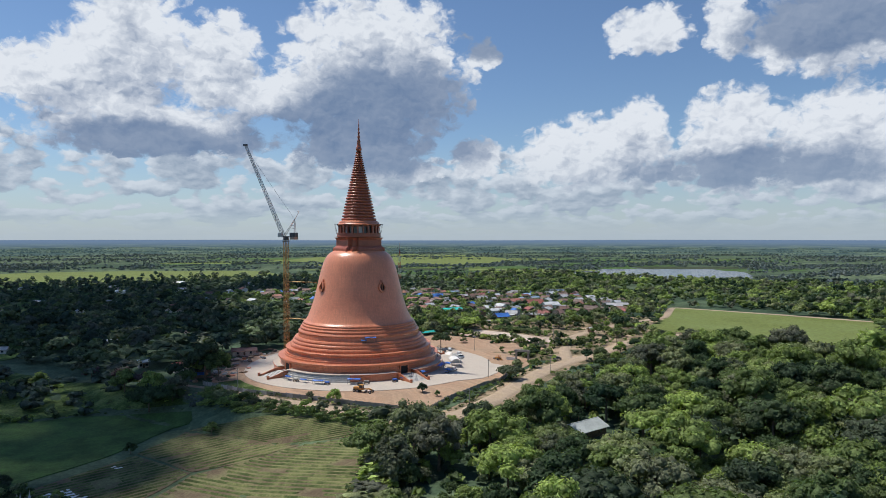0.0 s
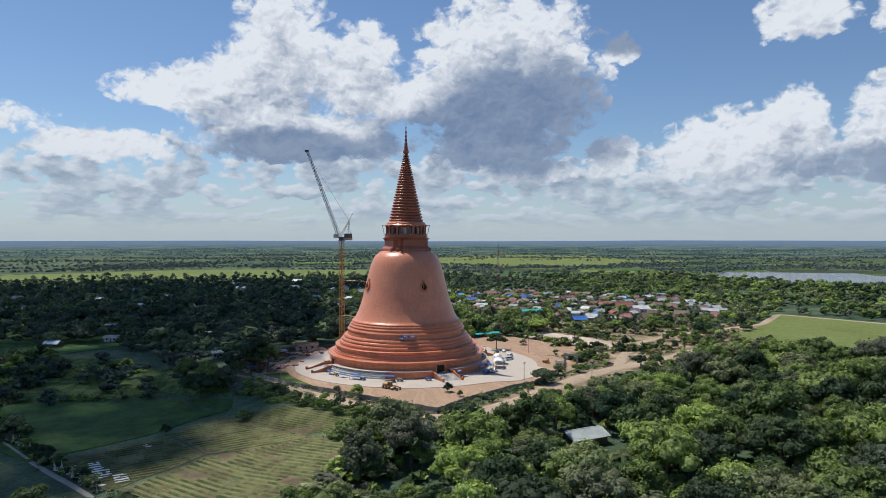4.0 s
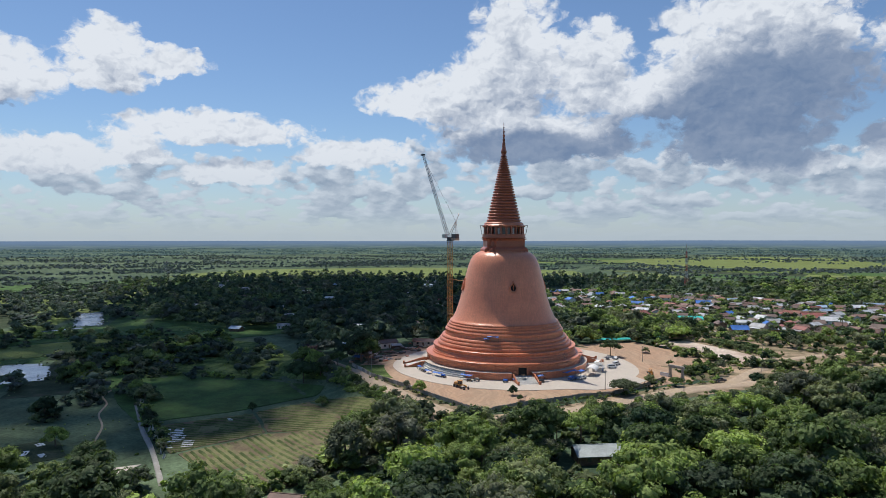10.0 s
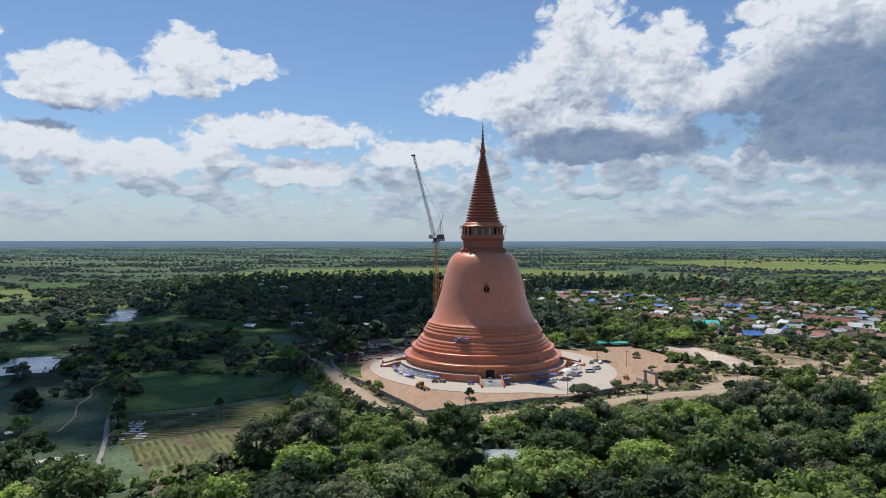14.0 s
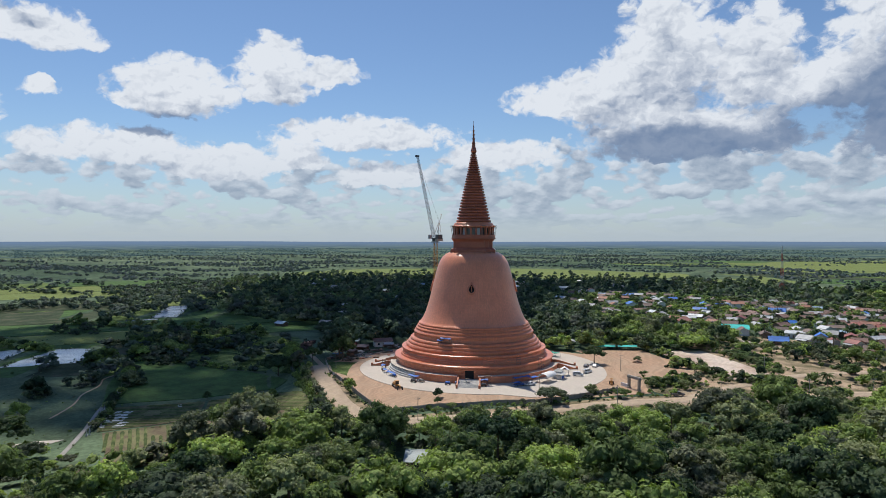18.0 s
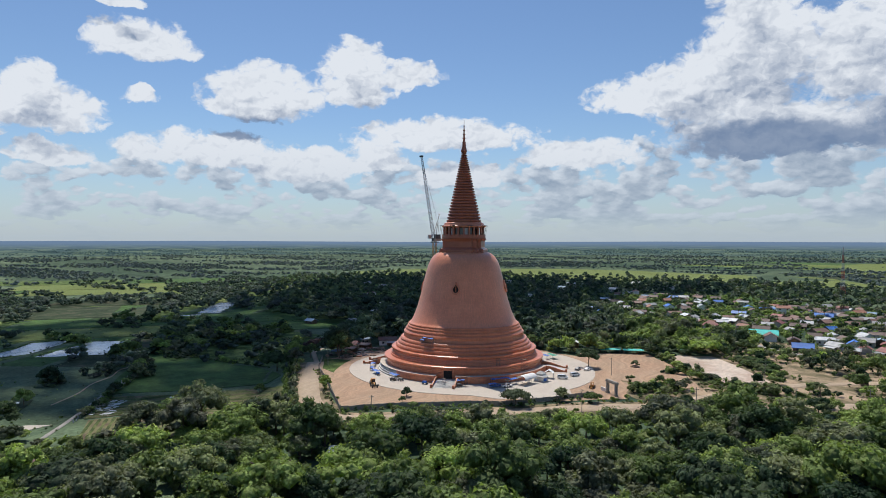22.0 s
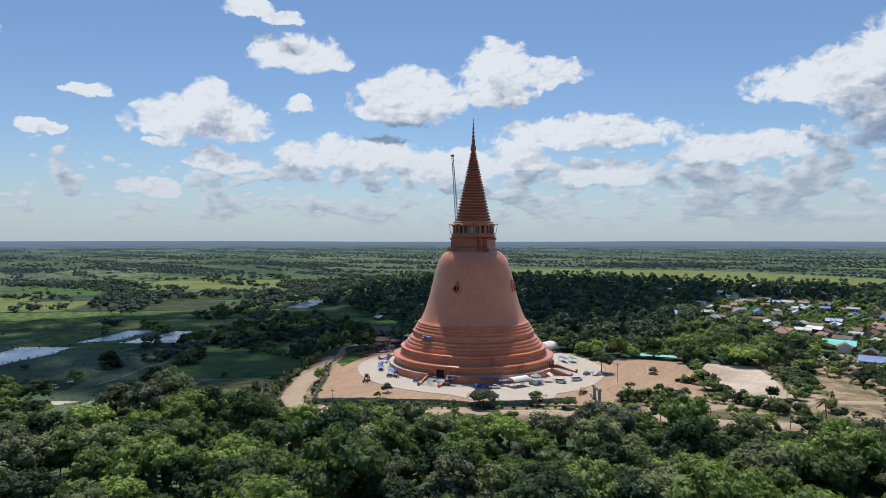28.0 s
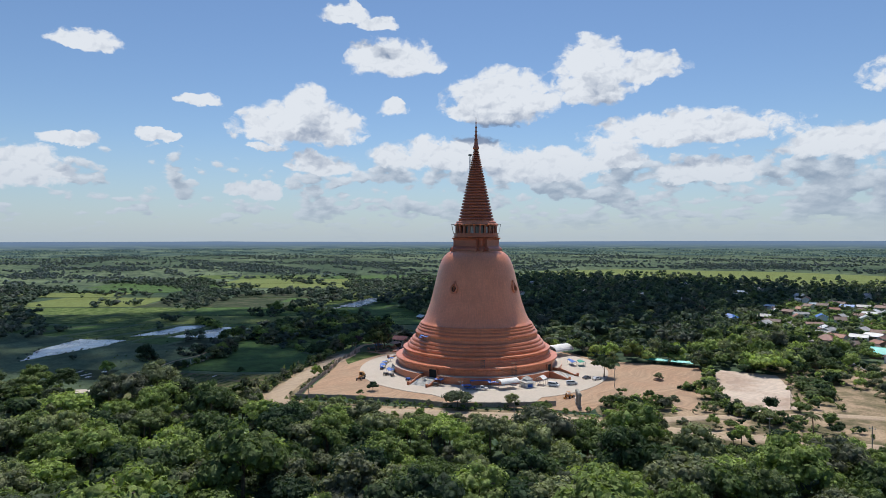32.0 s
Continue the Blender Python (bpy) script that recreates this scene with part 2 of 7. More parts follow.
def material(name, colour, rough=0.7, metal=0.0, vary=0.25, scale=1.0, fine=8.0, bump=0.15, second=None, patch=0.5, random_tone=0.0, spec=0.5, tracks=0.0):
    """A surface with stains (scale per metre), fine grain, relief, and an optional second colour in patches."""
    mt = bpy.data.materials.new(name)
    mt.use_nodes = True
    n = Nodes(mt.node_tree)
    p = n.add("ShaderNodeNewGeometry").outputs["Position"]
    big, small = n.noise(p, scale, 4.0, 0.6), n.noise(p, scale * fine, 5.0, 0.65)
    base = colour
    if second:
        base = n.mix(n.ramp(big, patch - 0.12, patch + 0.12), colour, second)
    else:
        base = n.mix(0.0, colour, colour)
    lo, hi = 1.0 - vary, 1.0 + vary
    tone = n.m("MULTIPLY", n.ramp(big, 0.3, 0.7, lo, hi), n.ramp(small, 0.25, 0.75, 1.0 - vary * 0.8, 1.0 + vary * 0.8))
    if tracks:
        x, y, _ = n.sep(p)
        bend = n.m("MULTIPLY", n.noise(p, 0.03, 2.0), 30.0)
        ruts = n.noise(n.xyz(n.m("ADD", n.m("MULTIPLY", x, 0.75), n.m("ADD", n.m("MULTIPLY", y, 0.5), bend)), n.m("MULTIPLY", n.m("SUBTRACT", y, x), 0.03), 0.0), 0.55, 3.0, 0.6)
        tone = n.m("MULTIPLY", tone, n.ramp(ruts, 0.35, 0.65, 1.0 - tracks, 1.0 + tracks))
    if random_tone:
        r = n.add("ShaderNodeObjectInfo").outputs["Random"]
        tone = n.m("MULTIPLY", tone, n.ramp(r, 0.0, 1.0, 1.0 - random_tone, 1.0 + random_tone, False))
    base = n.v("MULTIPLY", base, n.xyz(tone, tone, tone))
    b = n.add("ShaderNodeBsdfPrincipled")
    n.put(base, b.inputs["Base Color"])
    n.put(n.ramp(small, 0.2, 0.8, max(rough - 0.1, 0.05), min(rough + 0.1, 1.0)), b.inputs["Roughness"])
    b.inputs["Metallic"].default_value = metal
    b.inputs["Specular IOR Level"].default_value = spec
    if bump:
        bp = n.add("ShaderNodeBump")
        bp.inputs["Strength"].default_value = bump
        bp.inputs["Distance"].default_value = 0.5 / (scale * fine)
        n.put(small, bp.inputs["Height"])
        n.put(bp.outputs[0], b.inputs["Normal"])
    n.tree.links.new(b.outputs[0], n.add("ShaderNodeOutputMaterial").inputs[0])
    return mt


def foliage(name, dark, light, olive, leaf=0.3):
    """Leaves: diffuse with light shining through; one tone a tree, another a leaf clump."""
    mt = bpy.data.materials.new(name)
    mt.use_nodes = True
    n = Nodes(mt.node_tree)
    tone = n.add("ShaderNodeAttribute", attribute_name="tone").outputs["Fac"]
    rnd = n.add("ShaderNodeObjectInfo").outputs["Random"]
    t = n.m("FRACT", n.m("ADD", tone, rnd))
    geo = n.add("ShaderNodeNewGeometry")
    isl = geo.outputs["Random Per Island"]
    t2 = n.m("FRACT", n.m("MULTIPLY", t, 7.31))
    c = n.mix(n.m("POWER", t, 1.5), dark, light)
    c = n.mix(n.m("MULTIPLY", n.ramp(t2, 0.55, 0.9), 0.6), c, olive)
    k = n.m("MULTIPLY", n.ramp(isl, 0.0, 1.0, 0.70, 1.30, False), n.ramp(n.noise(geo.outputs["Position"], 0.35, 3.0), 0.3, 0.7, 0.75, 1.25))
    # fine noise darkens the bump's hollows: painted shade in gaps between leaves
    tiny = n.noise(geo.outputs["Position"], 2.2, 3.0, 0.7)
    k = n.m("MULTIPLY", k, n.ramp(tiny, 0.3, 0.7, 0.72, 1.25))
    # blue lifted over every leaf colour, standing in for haze
    c = n.v("MULTIPLY", c, n.xyz(k, k, n.m("MULTIPLY", k, 1.34)))
    d, tr = n.add("ShaderNodeBsdfDiffuse"), n.add("ShaderNodeBsdfTranslucent")
    g = n.add("ShaderNodeBsdfGlossy")
    g.inputs["Roughness"].default_value = 0.5
    bp = n.add("ShaderNodeBump")
    bp.inputs["Strength"].default_value, bp.inputs["Distance"].default_value = 0.6, 0.5
    n.put(tiny, bp.inputs["Height"])
    for q in (d, g):
        n.put(bp.outputs[0], q.inputs["Normal"])
    g.inputs["Color"].default_value = (0.5, 0.5, 0.5, 1)
    n.put(c, d.inputs[0])
    n.put(n.v("MULTIPLY", c, (1.15, 1.25, 0.65)), tr.inputs[0])
    m1, m2 = n.add("ShaderNodeMixShader"), n.add("ShaderNodeMixShader")
    m1.inputs[0].default_value, m2.inputs[0].default_value = leaf, 0.02
    L = n.tree.links.new
    L(d.outputs[0], m1.inputs[1]), L(tr.outputs[0], m1.inputs[2])
    L(m1.outputs[0], m2.inputs[1]), L(g.outputs[0], m2.inputs[2])
    L(m2.outputs[0], n.add("ShaderNodeOutputMaterial").inputs[0])
    return mt


def land(name):
    """The plain: a mosaic of paddies, meadow and bare plots."""
    mt = bpy.data.materials.new(name)
    mt.use_nodes = True
    n = Nodes(mt.node_tree)
    p = n.add("ShaderNodeNewGeometry").outputs["Position"]
    x, y, _ = n.sep(p)
    turned = n.xyz(n.m("ADD", n.m("MULTIPLY", x, 0.9), n.m("MULTIPLY", y, 0.35)), n.m("SUBTRACT", n.m("MULTIPLY", y, 0.9), n.m("MULTIPLY", x, 0.35)), 0.0)
    warp = n.add("ShaderNodeTexNoise")
    n.put(p, warp.inputs["Vector"])
    warp.inputs["Scale"].default_value, warp.inputs["Detail"].default_value = 0.004, 2.0
    turned = n.v("ADD", turned, n.v("MULTIPLY", n.v("SUBTRACT", warp.outputs["Color"], (0.5, 0.5, 0.5)), (170.0, 170.0, 0.0)))

    def plots(wide, deep, one, two, bund, gap):
        """Fields in rows, each of its own tone, with weedy bunds between."""
        k = n.add("ShaderNodeTexBrick", offset=0.37, squash=0.7, squash_frequency=3)
        n.put(n.v("MULTIPLY", turned, (0.01, 0.01, 0.0)), k.inputs["Vector"])
        for nm, c in (("Color1", one), ("Color2", two), ("Mortar", bund)):
            k.inputs[nm].default_value = (*c, 1.0)
        for nm, q in (("Scale", 1.0), ("Mortar Size", gap * 0.01), ("Mortar Smooth", 0.3), ("Brick Width", wide * 0.01), ("Row Height", deep * 0.01)):
            k.inputs[nm].default_value = q
        return k.outputs["Color"]

    # light plot tones are raised, partly standing in for far haze
    c = n.mix(0.5, plots(430.0, 165.0, (0.026, 0.052, 0.028), (0.180, 0.205, 0.105), (0.055, 0.080, 0.045), 5.0),
              plots(140.0, 58.0, (0.038, 0.064, 0.036), (0.150, 0.180, 0.090), (0.060, 0.088, 0.048), 2.5))
    wide = n.noise(p, 0.0016, 3.0)
    c = n.mix(n.ramp(wide, 0.45, 0.62, 0.0, 0.3), c, (0.070, 0.098, 0.050))
    scrub = n.ramp(n.noise(n.v("MULTIPLY", turned, (1.0, 1.8, 1.0)), 0.028, 6.0, 0.68), 0.50, 0.56)
    c = n.mix(n.m("MULTIPLY", n.m("MULTIPLY", scrub, n.ramp(n.v("LENGTH", p), 350.0, 900.0)), 0.75), c, (0.046, 0.070, 0.038))
    a, b2 = n.noise(p, 0.05, 4.0, 0.6), n.noise(p, 0.6, 5.0, 0.7)
    k = n.m("MULTIPLY", n.ramp(a, 0.3, 0.7, 0.72, 1.25), n.ramp(b2, 0.3, 0.7, 0.75, 1.25))
    # blue lifted over the whole plain, standing in for haze
    c = n.v("MULTIPLY", c, n.xyz(n.m("MULTIPLY", k, 0.90), k, n.m("MULTIPLY", k, 1.12)))
    b = n.add("ShaderNodeBsdfPrincipled")
    n.put(c, b.inputs["Base Color"])
    b.inputs["Roughness"].default_value, b.inputs["Specular IOR Level"].default_value = 0.95, 0.1
    bp = n.add("ShaderNodeBump")
    bp.inputs["Strength"].default_value, bp.inputs["Distance"].default_value = 0.5, 0.4
    n.put(b2, bp.inputs["Height"])
    n.put(bp.outputs[0], b.inputs["Normal"])
    n.tree.links.new(b.outputs[0], n.add("ShaderNodeOutputMaterial").inputs[0])
    return mt


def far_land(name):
    """The farthest plain: kilometres of hazy air painted in as blue colour and glow."""
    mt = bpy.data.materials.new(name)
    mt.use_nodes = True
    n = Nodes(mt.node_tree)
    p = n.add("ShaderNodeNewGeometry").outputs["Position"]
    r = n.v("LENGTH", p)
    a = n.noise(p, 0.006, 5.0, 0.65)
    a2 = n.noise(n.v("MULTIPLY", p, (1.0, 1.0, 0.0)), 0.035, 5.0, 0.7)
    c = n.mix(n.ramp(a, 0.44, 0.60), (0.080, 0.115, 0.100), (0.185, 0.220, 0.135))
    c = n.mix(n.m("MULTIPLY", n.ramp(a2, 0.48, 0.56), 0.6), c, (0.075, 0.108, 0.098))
    # colour turns blue towards the rim in place of real haze
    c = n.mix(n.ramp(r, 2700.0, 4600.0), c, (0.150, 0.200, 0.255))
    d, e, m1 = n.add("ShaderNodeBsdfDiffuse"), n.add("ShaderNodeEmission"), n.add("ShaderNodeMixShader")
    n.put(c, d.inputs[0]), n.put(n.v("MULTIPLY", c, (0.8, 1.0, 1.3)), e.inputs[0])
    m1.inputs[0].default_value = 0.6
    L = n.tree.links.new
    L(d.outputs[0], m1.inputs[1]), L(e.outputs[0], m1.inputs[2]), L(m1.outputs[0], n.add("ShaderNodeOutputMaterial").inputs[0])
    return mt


def water(name, colour):
    mt = bpy.data.materials.new(name)
    mt.use_nodes = True
    n = Nodes(mt.node_tree)
    p = n.add("ShaderNodeNewGeometry").outputs["Position"]
    b = n.add("ShaderNodeBsdfPrincipled")
    n.put(n.mix(n.ramp(n.noise(p, 0.06, 3.0), 0.35, 0.65), colour, tuple(1.5 * q for q in colour)), b.inputs["Base Color"])
    b.inputs["Roughness"].default_value, b.inputs["Specular IOR Level"].default_value = 0.12, 1.0
    bp = n.add("ShaderNodeBump")
    bp.inputs["Strength"].default_value, bp.inputs["Distance"].default_value = 0.7, 0.35
    n.put(n.noise(p, 0.45, 6.0, 0.65), bp.inputs["Height"])
    n.put(bp.outputs[0], b.inputs["Normal"])
    n.tree.links.new(b.outputs[0], n.add("ShaderNodeOutputMaterial").inputs[0])
    return mt


def copper_tile(name, colour, second):
    """Glazed terracotta-copper tiles laid in rings: courses by height, joints by angle."""
    mt = bpy.data.materials.new(name)
    mt.use_nodes = True
    n = Nodes(mt.node_tree)
    p = n.add("ShaderNodeNewGeometry").outputs["Position"]
    x, y, z = n.sep(p)
    ang = n.m("MULTIPLY", n.m("ARCTAN2", y, x), 36.0)
    course = n.m("FLOOR", n.m("MULTIPLY", z, 1.6))
    row = n.add("ShaderNodeTexWhiteNoise", noise_dimensions="2D")
    n.put(n.xyz(n.m("FLOOR", n.m("ADD", ang, n.m("MULTIPLY", course, 0.5))), course, 0.0), row.inputs["Vector"])
    big = n.noise(p, 0.12, 4.0, 0.6)
    streak = n.noise(n.xyz(n.m("MULTIPLY", ang, 1.3), n.m("MULTIPLY", z, 0.15), 0.0), 1.0, 4.0, 0.7)
    c = n.mix(n.ramp(big, 0.35, 0.68), colour, second)
    k = n.m("MULTIPLY", n.ramp(row.outputs["Value"], 0.0, 1.0, 0.94, 1.05, False), n.ramp(streak, 0.3, 0.7, 0.90, 1.06))
    seam = n.ramp(n.m("ABSOLUTE", n.m("SUBTRACT", n.m("FRACT", n.m("MULTIPLY", z, 1.6)), 0.5)), 0.42, 0.5, 1.0, 0.88)
    k = n.m("MULTIPLY", k, seam)
    c = n.v("MULTIPLY", c, n.xyz(k, k, k))
    b = n.add("ShaderNodeBsdfPrincipled")
    n.put(c, b.inputs["Base Color"])
    n.put(n.ramp(streak, 0.2, 0.8, 0.26, 0.40), b.inputs["Roughness"])
    b.inputs["Specular IOR Level"].default_value = 0.55
    bp = n.add("ShaderNodeBump")
    bp.inputs["Strength"].default_value, bp.inputs["Distance"].default_value = 0.25, 0.05
    n.put(n.m("MULTIPLY", seam, row.outputs["Value"]), bp.inputs["Height"])
    n.put(bp.outputs[0], b.inputs["Normal"])
    n.tree.links.new(b.outputs[0], n.add("ShaderNodeOutputMaterial").inputs[0])
    return mt


M_LAND, M_FAR = land("plain_fields"), far_land("painted_haze_plain")
M_COPPER = copper_tile("copper_tile", (0.63, 0.218, 0.112), (0.54, 0.172, 0.084))
M_COPPER_BODY = copper_tile("copper_bell", (0.74, 0.285, 0.158), (0.69, 0.255, 0.138))
M_SPIRE = copper_tile("copper_spire", (0.44, 0.132, 0.074), (0.38, 0.110, 0.062))
M_PARAPET = material("copper_parapet", (0.46, 0.16, 0.075), 0.5, vary=0.12, scale=0.5)
M_PLAZA = material("pale_concrete", (0.50, 0.44, 0.37), 0.85, vary=0.10, scale=0.07, fine=14, second=(0.42, 0.36, 0.30), patch=0.56)
M_STEP = material("grey_step", (0.50, 0.485, 0.45), 0.8, vary=0.12, scale=0.4)
M_SOIL = material("sandy_soil", (0.42, 0.285, 0.185), 0.95, vary=0.16, scale=0.06, fine=12, bump=0.5, second=(0.34, 0.215, 0.135), patch=0.5, tracks=0.13)
M_LOT = material("pale_sand", (0.46, 0.34, 0.26), 0.95, vary=0.12, scale=0.04, fine=16, bump=0.3, second=(0.52, 0.43, 0.35), patch=0.5, tracks=0.08)
M_ROAD = material("dirt_road", (0.42, 0.32, 0.225), 0.95, vary=0.18, scale=0.12, fine=10, bump=0.4, second=(0.33, 0.25, 0.165), patch=0.55, tracks=0.06)
M_ASPHALT = material("grey_lane", (0.30, 0.28, 0.25), 0.9, vary=0.15, scale=0.1)
M_GRASS = material("rough_grass", (0.085, 0.135, 0.036), 0.95, vary=0.42, scale=0.14, fine=8, bump=0.8, second=(0.12, 0.15, 0.052), patch=0.55, spec=0.1)
M_RICE = material("rice_green", (0.072, 0.128, 0.042), 0.95, vary=0.30, scale=0.11, fine=9, bump=0.8, second=(0.064, 0.120, 0.034), patch=0.58, spec=0.1)
# brighter copy of rice_green; sunlight and far haze are partly in the colour
M_RICE_LIT = material("lit_rice", (0.185, 0.225, 0.070), 0.95, vary=0.25, scale=0.02, fine=16, bump=0.8, second=(0.140, 0.175, 0.060), patch=0.5, spec=0.1)
M_GARDEN = material("dry_garden_ground", (0.17, 0.150, 0.085), 0.95, vary=0.3, scale=0.08, fine=14, bump=0.6, second=(0.33, 0.245, 0.165), patch=0.5, spec=0.1)
# soil darkened on all crop fields, partly standing in for cloud shade
M_CROP = material("crop_soil", (0.17, 0.130, 0.085), 0.95, vary=0.30, scale=0.10, fine=14, bump=0.6, second=(0.15, 0.145, 0.07), patch=0.50, spec=0.1)
M_ROW = material("crop_row", (0.085, 0.118, 0.040), 0.95, vary=0.4, scale=0.15, fine=12, bump=0.8, second=(0.125, 0.135, 0.055), patch=0.52, spec=0.1)
M_MUD = material("weedy_mud", (0.046, 0.066, 0.034), 0.95, vary=0.35, scale=0.08, fine=14, bump=0.6, second=(0.070, 0.066, 0.042), patch=0.58, spec=0.1)
# pale base colour carries the bright sky's reflection on the ponds
M_WATER = water("sky_pale_pond_water", (0.44, 0.47, 0.48))
M_LAKE = water("lake_water", (0.05, 0.06, 0.065))
M_LEAF = foliage("tree_leaf", (0.036, 0.069, 0.029), (0.335, 0.43, 0.095), (0.22, 0.215, 0.125), 0.35)
# duller and bluer than tree_leaf: part of the cloud shade is in this colour
M_LEAF_WOOD = foliage("shaded_wood_leaf", (0.044, 0.076, 0.044), (0.165, 0.215, 0.085), (0.13, 0.135, 0.09), 0.3)
# these two leaf tones are paled and blued with distance: haze in the colour
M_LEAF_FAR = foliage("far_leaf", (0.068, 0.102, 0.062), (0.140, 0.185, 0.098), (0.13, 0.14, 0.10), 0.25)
M_LEAF_DIST = foliage("haze_pale_leaf", (0.115, 0.155, 0.128), (0.175, 0.215, 0.155), (0.16, 0.18, 0.14), 0.25)
M_LEAF_DRY = foliage("dry_leaf", (0.085, 0.060, 0.050), (0.15, 0.105, 0.085), (0.11, 0.09, 0.06), 0.2)
M_LEAF_HAZE = far_land("painted_haze_leaf")
M_PALM = foliage("palm_leaf", (0.045, 0.08, 0.022), (0.085, 0.13, 0.035), (0.10, 0.11, 0.04), 0.25)
M_BARK = material("bark", (0.16, 0.12, 0.085), 0.95, vary=0.3, scale=1.2)
M_CONC = material("weathered_concrete", (0.34, 0.32, 0.28), 0.9, vary=0.22, scale=0.3, second=(0.24, 0.22, 0.19), patch=0.55)
M_DARK = material("inner_shade_fill", (0.018, 0.016, 0.015), 0.9, vary=0.2, bump=0)
M_STEEL_Y = material("ochre_lattice_steel", (0.42, 0.26, 0.085), 0.6, 0.2, vary=0.25, scale=0.6)
M_STEEL_W = material("pale_lattice_steel", (0.52, 0.50, 0.48), 0.5, 0.3, vary=0.15, scale=0.6)
M_STEEL_D = material("dark_steel", (0.10, 0.10, 0.11), 0.5, 0.5, vary=0.2, scale=0.8)
M_TARP = material("blue_tarpaulin", (0.035, 0.14, 0.50), 0.45, vary=0.18, scale=0.6)
M_GREENSHEET = material("green_net", (0.03, 0.30, 0.20), 0.7, vary=0.18, scale=0.5)
M_CANVAS = material("white_canvas", (0.74, 0.73, 0.70), 0.6, vary=0.07, scale=0.4)
M_RUBBER = material("tyre_rubber", (0.022, 0.022, 0.022), 0.85, vary=0.2, bump=0)
M_YELLOW = material("machine_ochre", (0.48, 0.22, 0.045), 0.5, vary=0.18, scale=0.8)
M_GLASS = material("dark_window_glass", (0.03, 0.035, 0.04), 0.12, vary=0.1, bump=0, spec=0.8)
M_WALL = material("plaster_wall", (0.55, 0.50, 0.43), 0.85, vary=0.15, scale=0.25, random_tone=0.25)
M_WALL_W = material("white_plaster_wall", (0.74, 0.73, 0.70), 0.8, vary=0.08, scale=0.25)
M_WOODWALL = material("weathered_plank_wall", (0.20, 0.14, 0.095), 0.85, vary=0.3, scale=0.5, random_tone=0.3)
PAINTS = [material("car_paint_" + nm, c, 0.25, 0.1, vary=0.04, bump=0, spec=0.6) for nm, c in (("white", (0.75, 0.75, 0.74)), ("grey", (0.10, 0.10, 0.11)), ("blue", (0.05, 0.12, 0.34)), ("red", (0.35, 0.03, 0.03)))]
ROOFS = {nm: material("roof_" + nm, c, r, 0.0, vary=0.16, scale=0.25, fine=10, random_tone=0.18) for nm, c, r in (
    ("rust", (0.19, 0.11, 0.085), 0.7), ("grey", (0.33, 0.33, 0.33), 0.6), ("pale", (0.50, 0.51, 0.51), 0.5), ("brown", (0.17, 0.12, 0.10), 0.75),
    ("red", (0.24, 0.075, 0.06), 0.6), ("blue", (0.045, 0.16, 0.48), 0.5), ("teal", (0.03, 0.46, 0.40), 0.5), ("sky", (0.26, 0.36, 0.46), 0.5),
    ("green", (0.06, 0.22, 0.13), 0.55), ("terracotta", (0.32, 0.15, 0.10), 0.7), ("sheet", (0.44, 0.48, 0.46), 0.75))}

# ---- mesh helpers ----


def obj(name, bm, mat, parent=None, label="", smooth=False):
    me = bpy.data.meshes.new(name)
    bm.to_mesh(me)
    bm.free()
    me.materials.append(mat)
    if smooth:
        me.polygons.foreach_set("use_smooth", [True] * len(me.polygons))
    ob = new(name, me)
    if parent is not None:
        ob.parent = parent
    if label:
        ob["label"] = label
    return ob


part = obj


def thing(name, label, category, m=None, group="", kind=""):
    ob = new(name)
    ob.empty_display_size = 0.5
    if m is not None:
        ob.matrix_world = m
    return tagged(ob, label, category, group, kind)


def box(bm, x0, x1, y0, y1, z0, z1, m=None):
    vs = [bm.verts.new((x, y, z)) for z in (z0, z1) for x, y in ((x0, y0), (x1, y0), (x1, y1), (x0, y1))]
    for f in ((3, 2, 1, 0), (4, 5, 6, 7), (0, 1, 5, 4), (1, 2, 6, 5), (2, 3, 7, 6), (3, 0, 4, 7)):
        bm.faces.new([vs[i] for i in f])
    if m is not None:
        for v in vs:
            v.co = m @ v.co
    return vs


def beam(bm, a, b, w, sides=4):
    """A straight bar from a to b."""
    a, b = Vector(a), Vector(b)
    d = (b - a).normalized()
    u = d.orthogonal().normalized()
    v = d.cross(u)
    rings = []
    for c in (a, b):
        rings.append([bm.verts.new(c + (u * math.cos(k) + v * math.sin(k)) * w) for k in (2 * math.pi * (i + 0.5) / sides for i in range(sides))])
    for i in range(sides):
        j = (i + 1) % sides
        bm.faces.new((rings[0][i], rings[0][j], rings[1][j], rings[1][i]))
    bm.faces.new(rings[0][::-1])
    bm.faces.new(rings[1])


def lathe(bm, profile, seg=96, a0=0.0, a1=360.0, closed=True):
    """Turns (radius, height) points round the z axis."""
    n = seg if closed else seg + 1
    rings = [[bm.verts.new((r * math.cos(t), r * math.sin(t), z)) for t in (radians(a0 + (a1 - a0) * i / seg) for i in range(n))] for r, z in profile]
    for p, q in zip(rings, rings[1:]):
        for i in range(seg):
            j = (i + 1) % n
            bm.faces.new((p[i], p[j], q[j], q[i]))
    return rings


def inside(poly, x, y):
    """Which of the points lie inside the polygon."""
    x, y = np.asarray(x, float), np.asarray(y, float)
    hit = np.zeros(x.shape, bool)
    k = len(poly)
    for i in range(k):
        (x0, y0), (x1, y1) = poly[i], poly[(i + 1) % k]
        if y0 == y1:
            continue
        c = ((y0 > y) != (y1 > y)) & (x < (x1 - x0) * (y - y0) / (y1 - y0) + x0)
        hit ^= c
    return hit


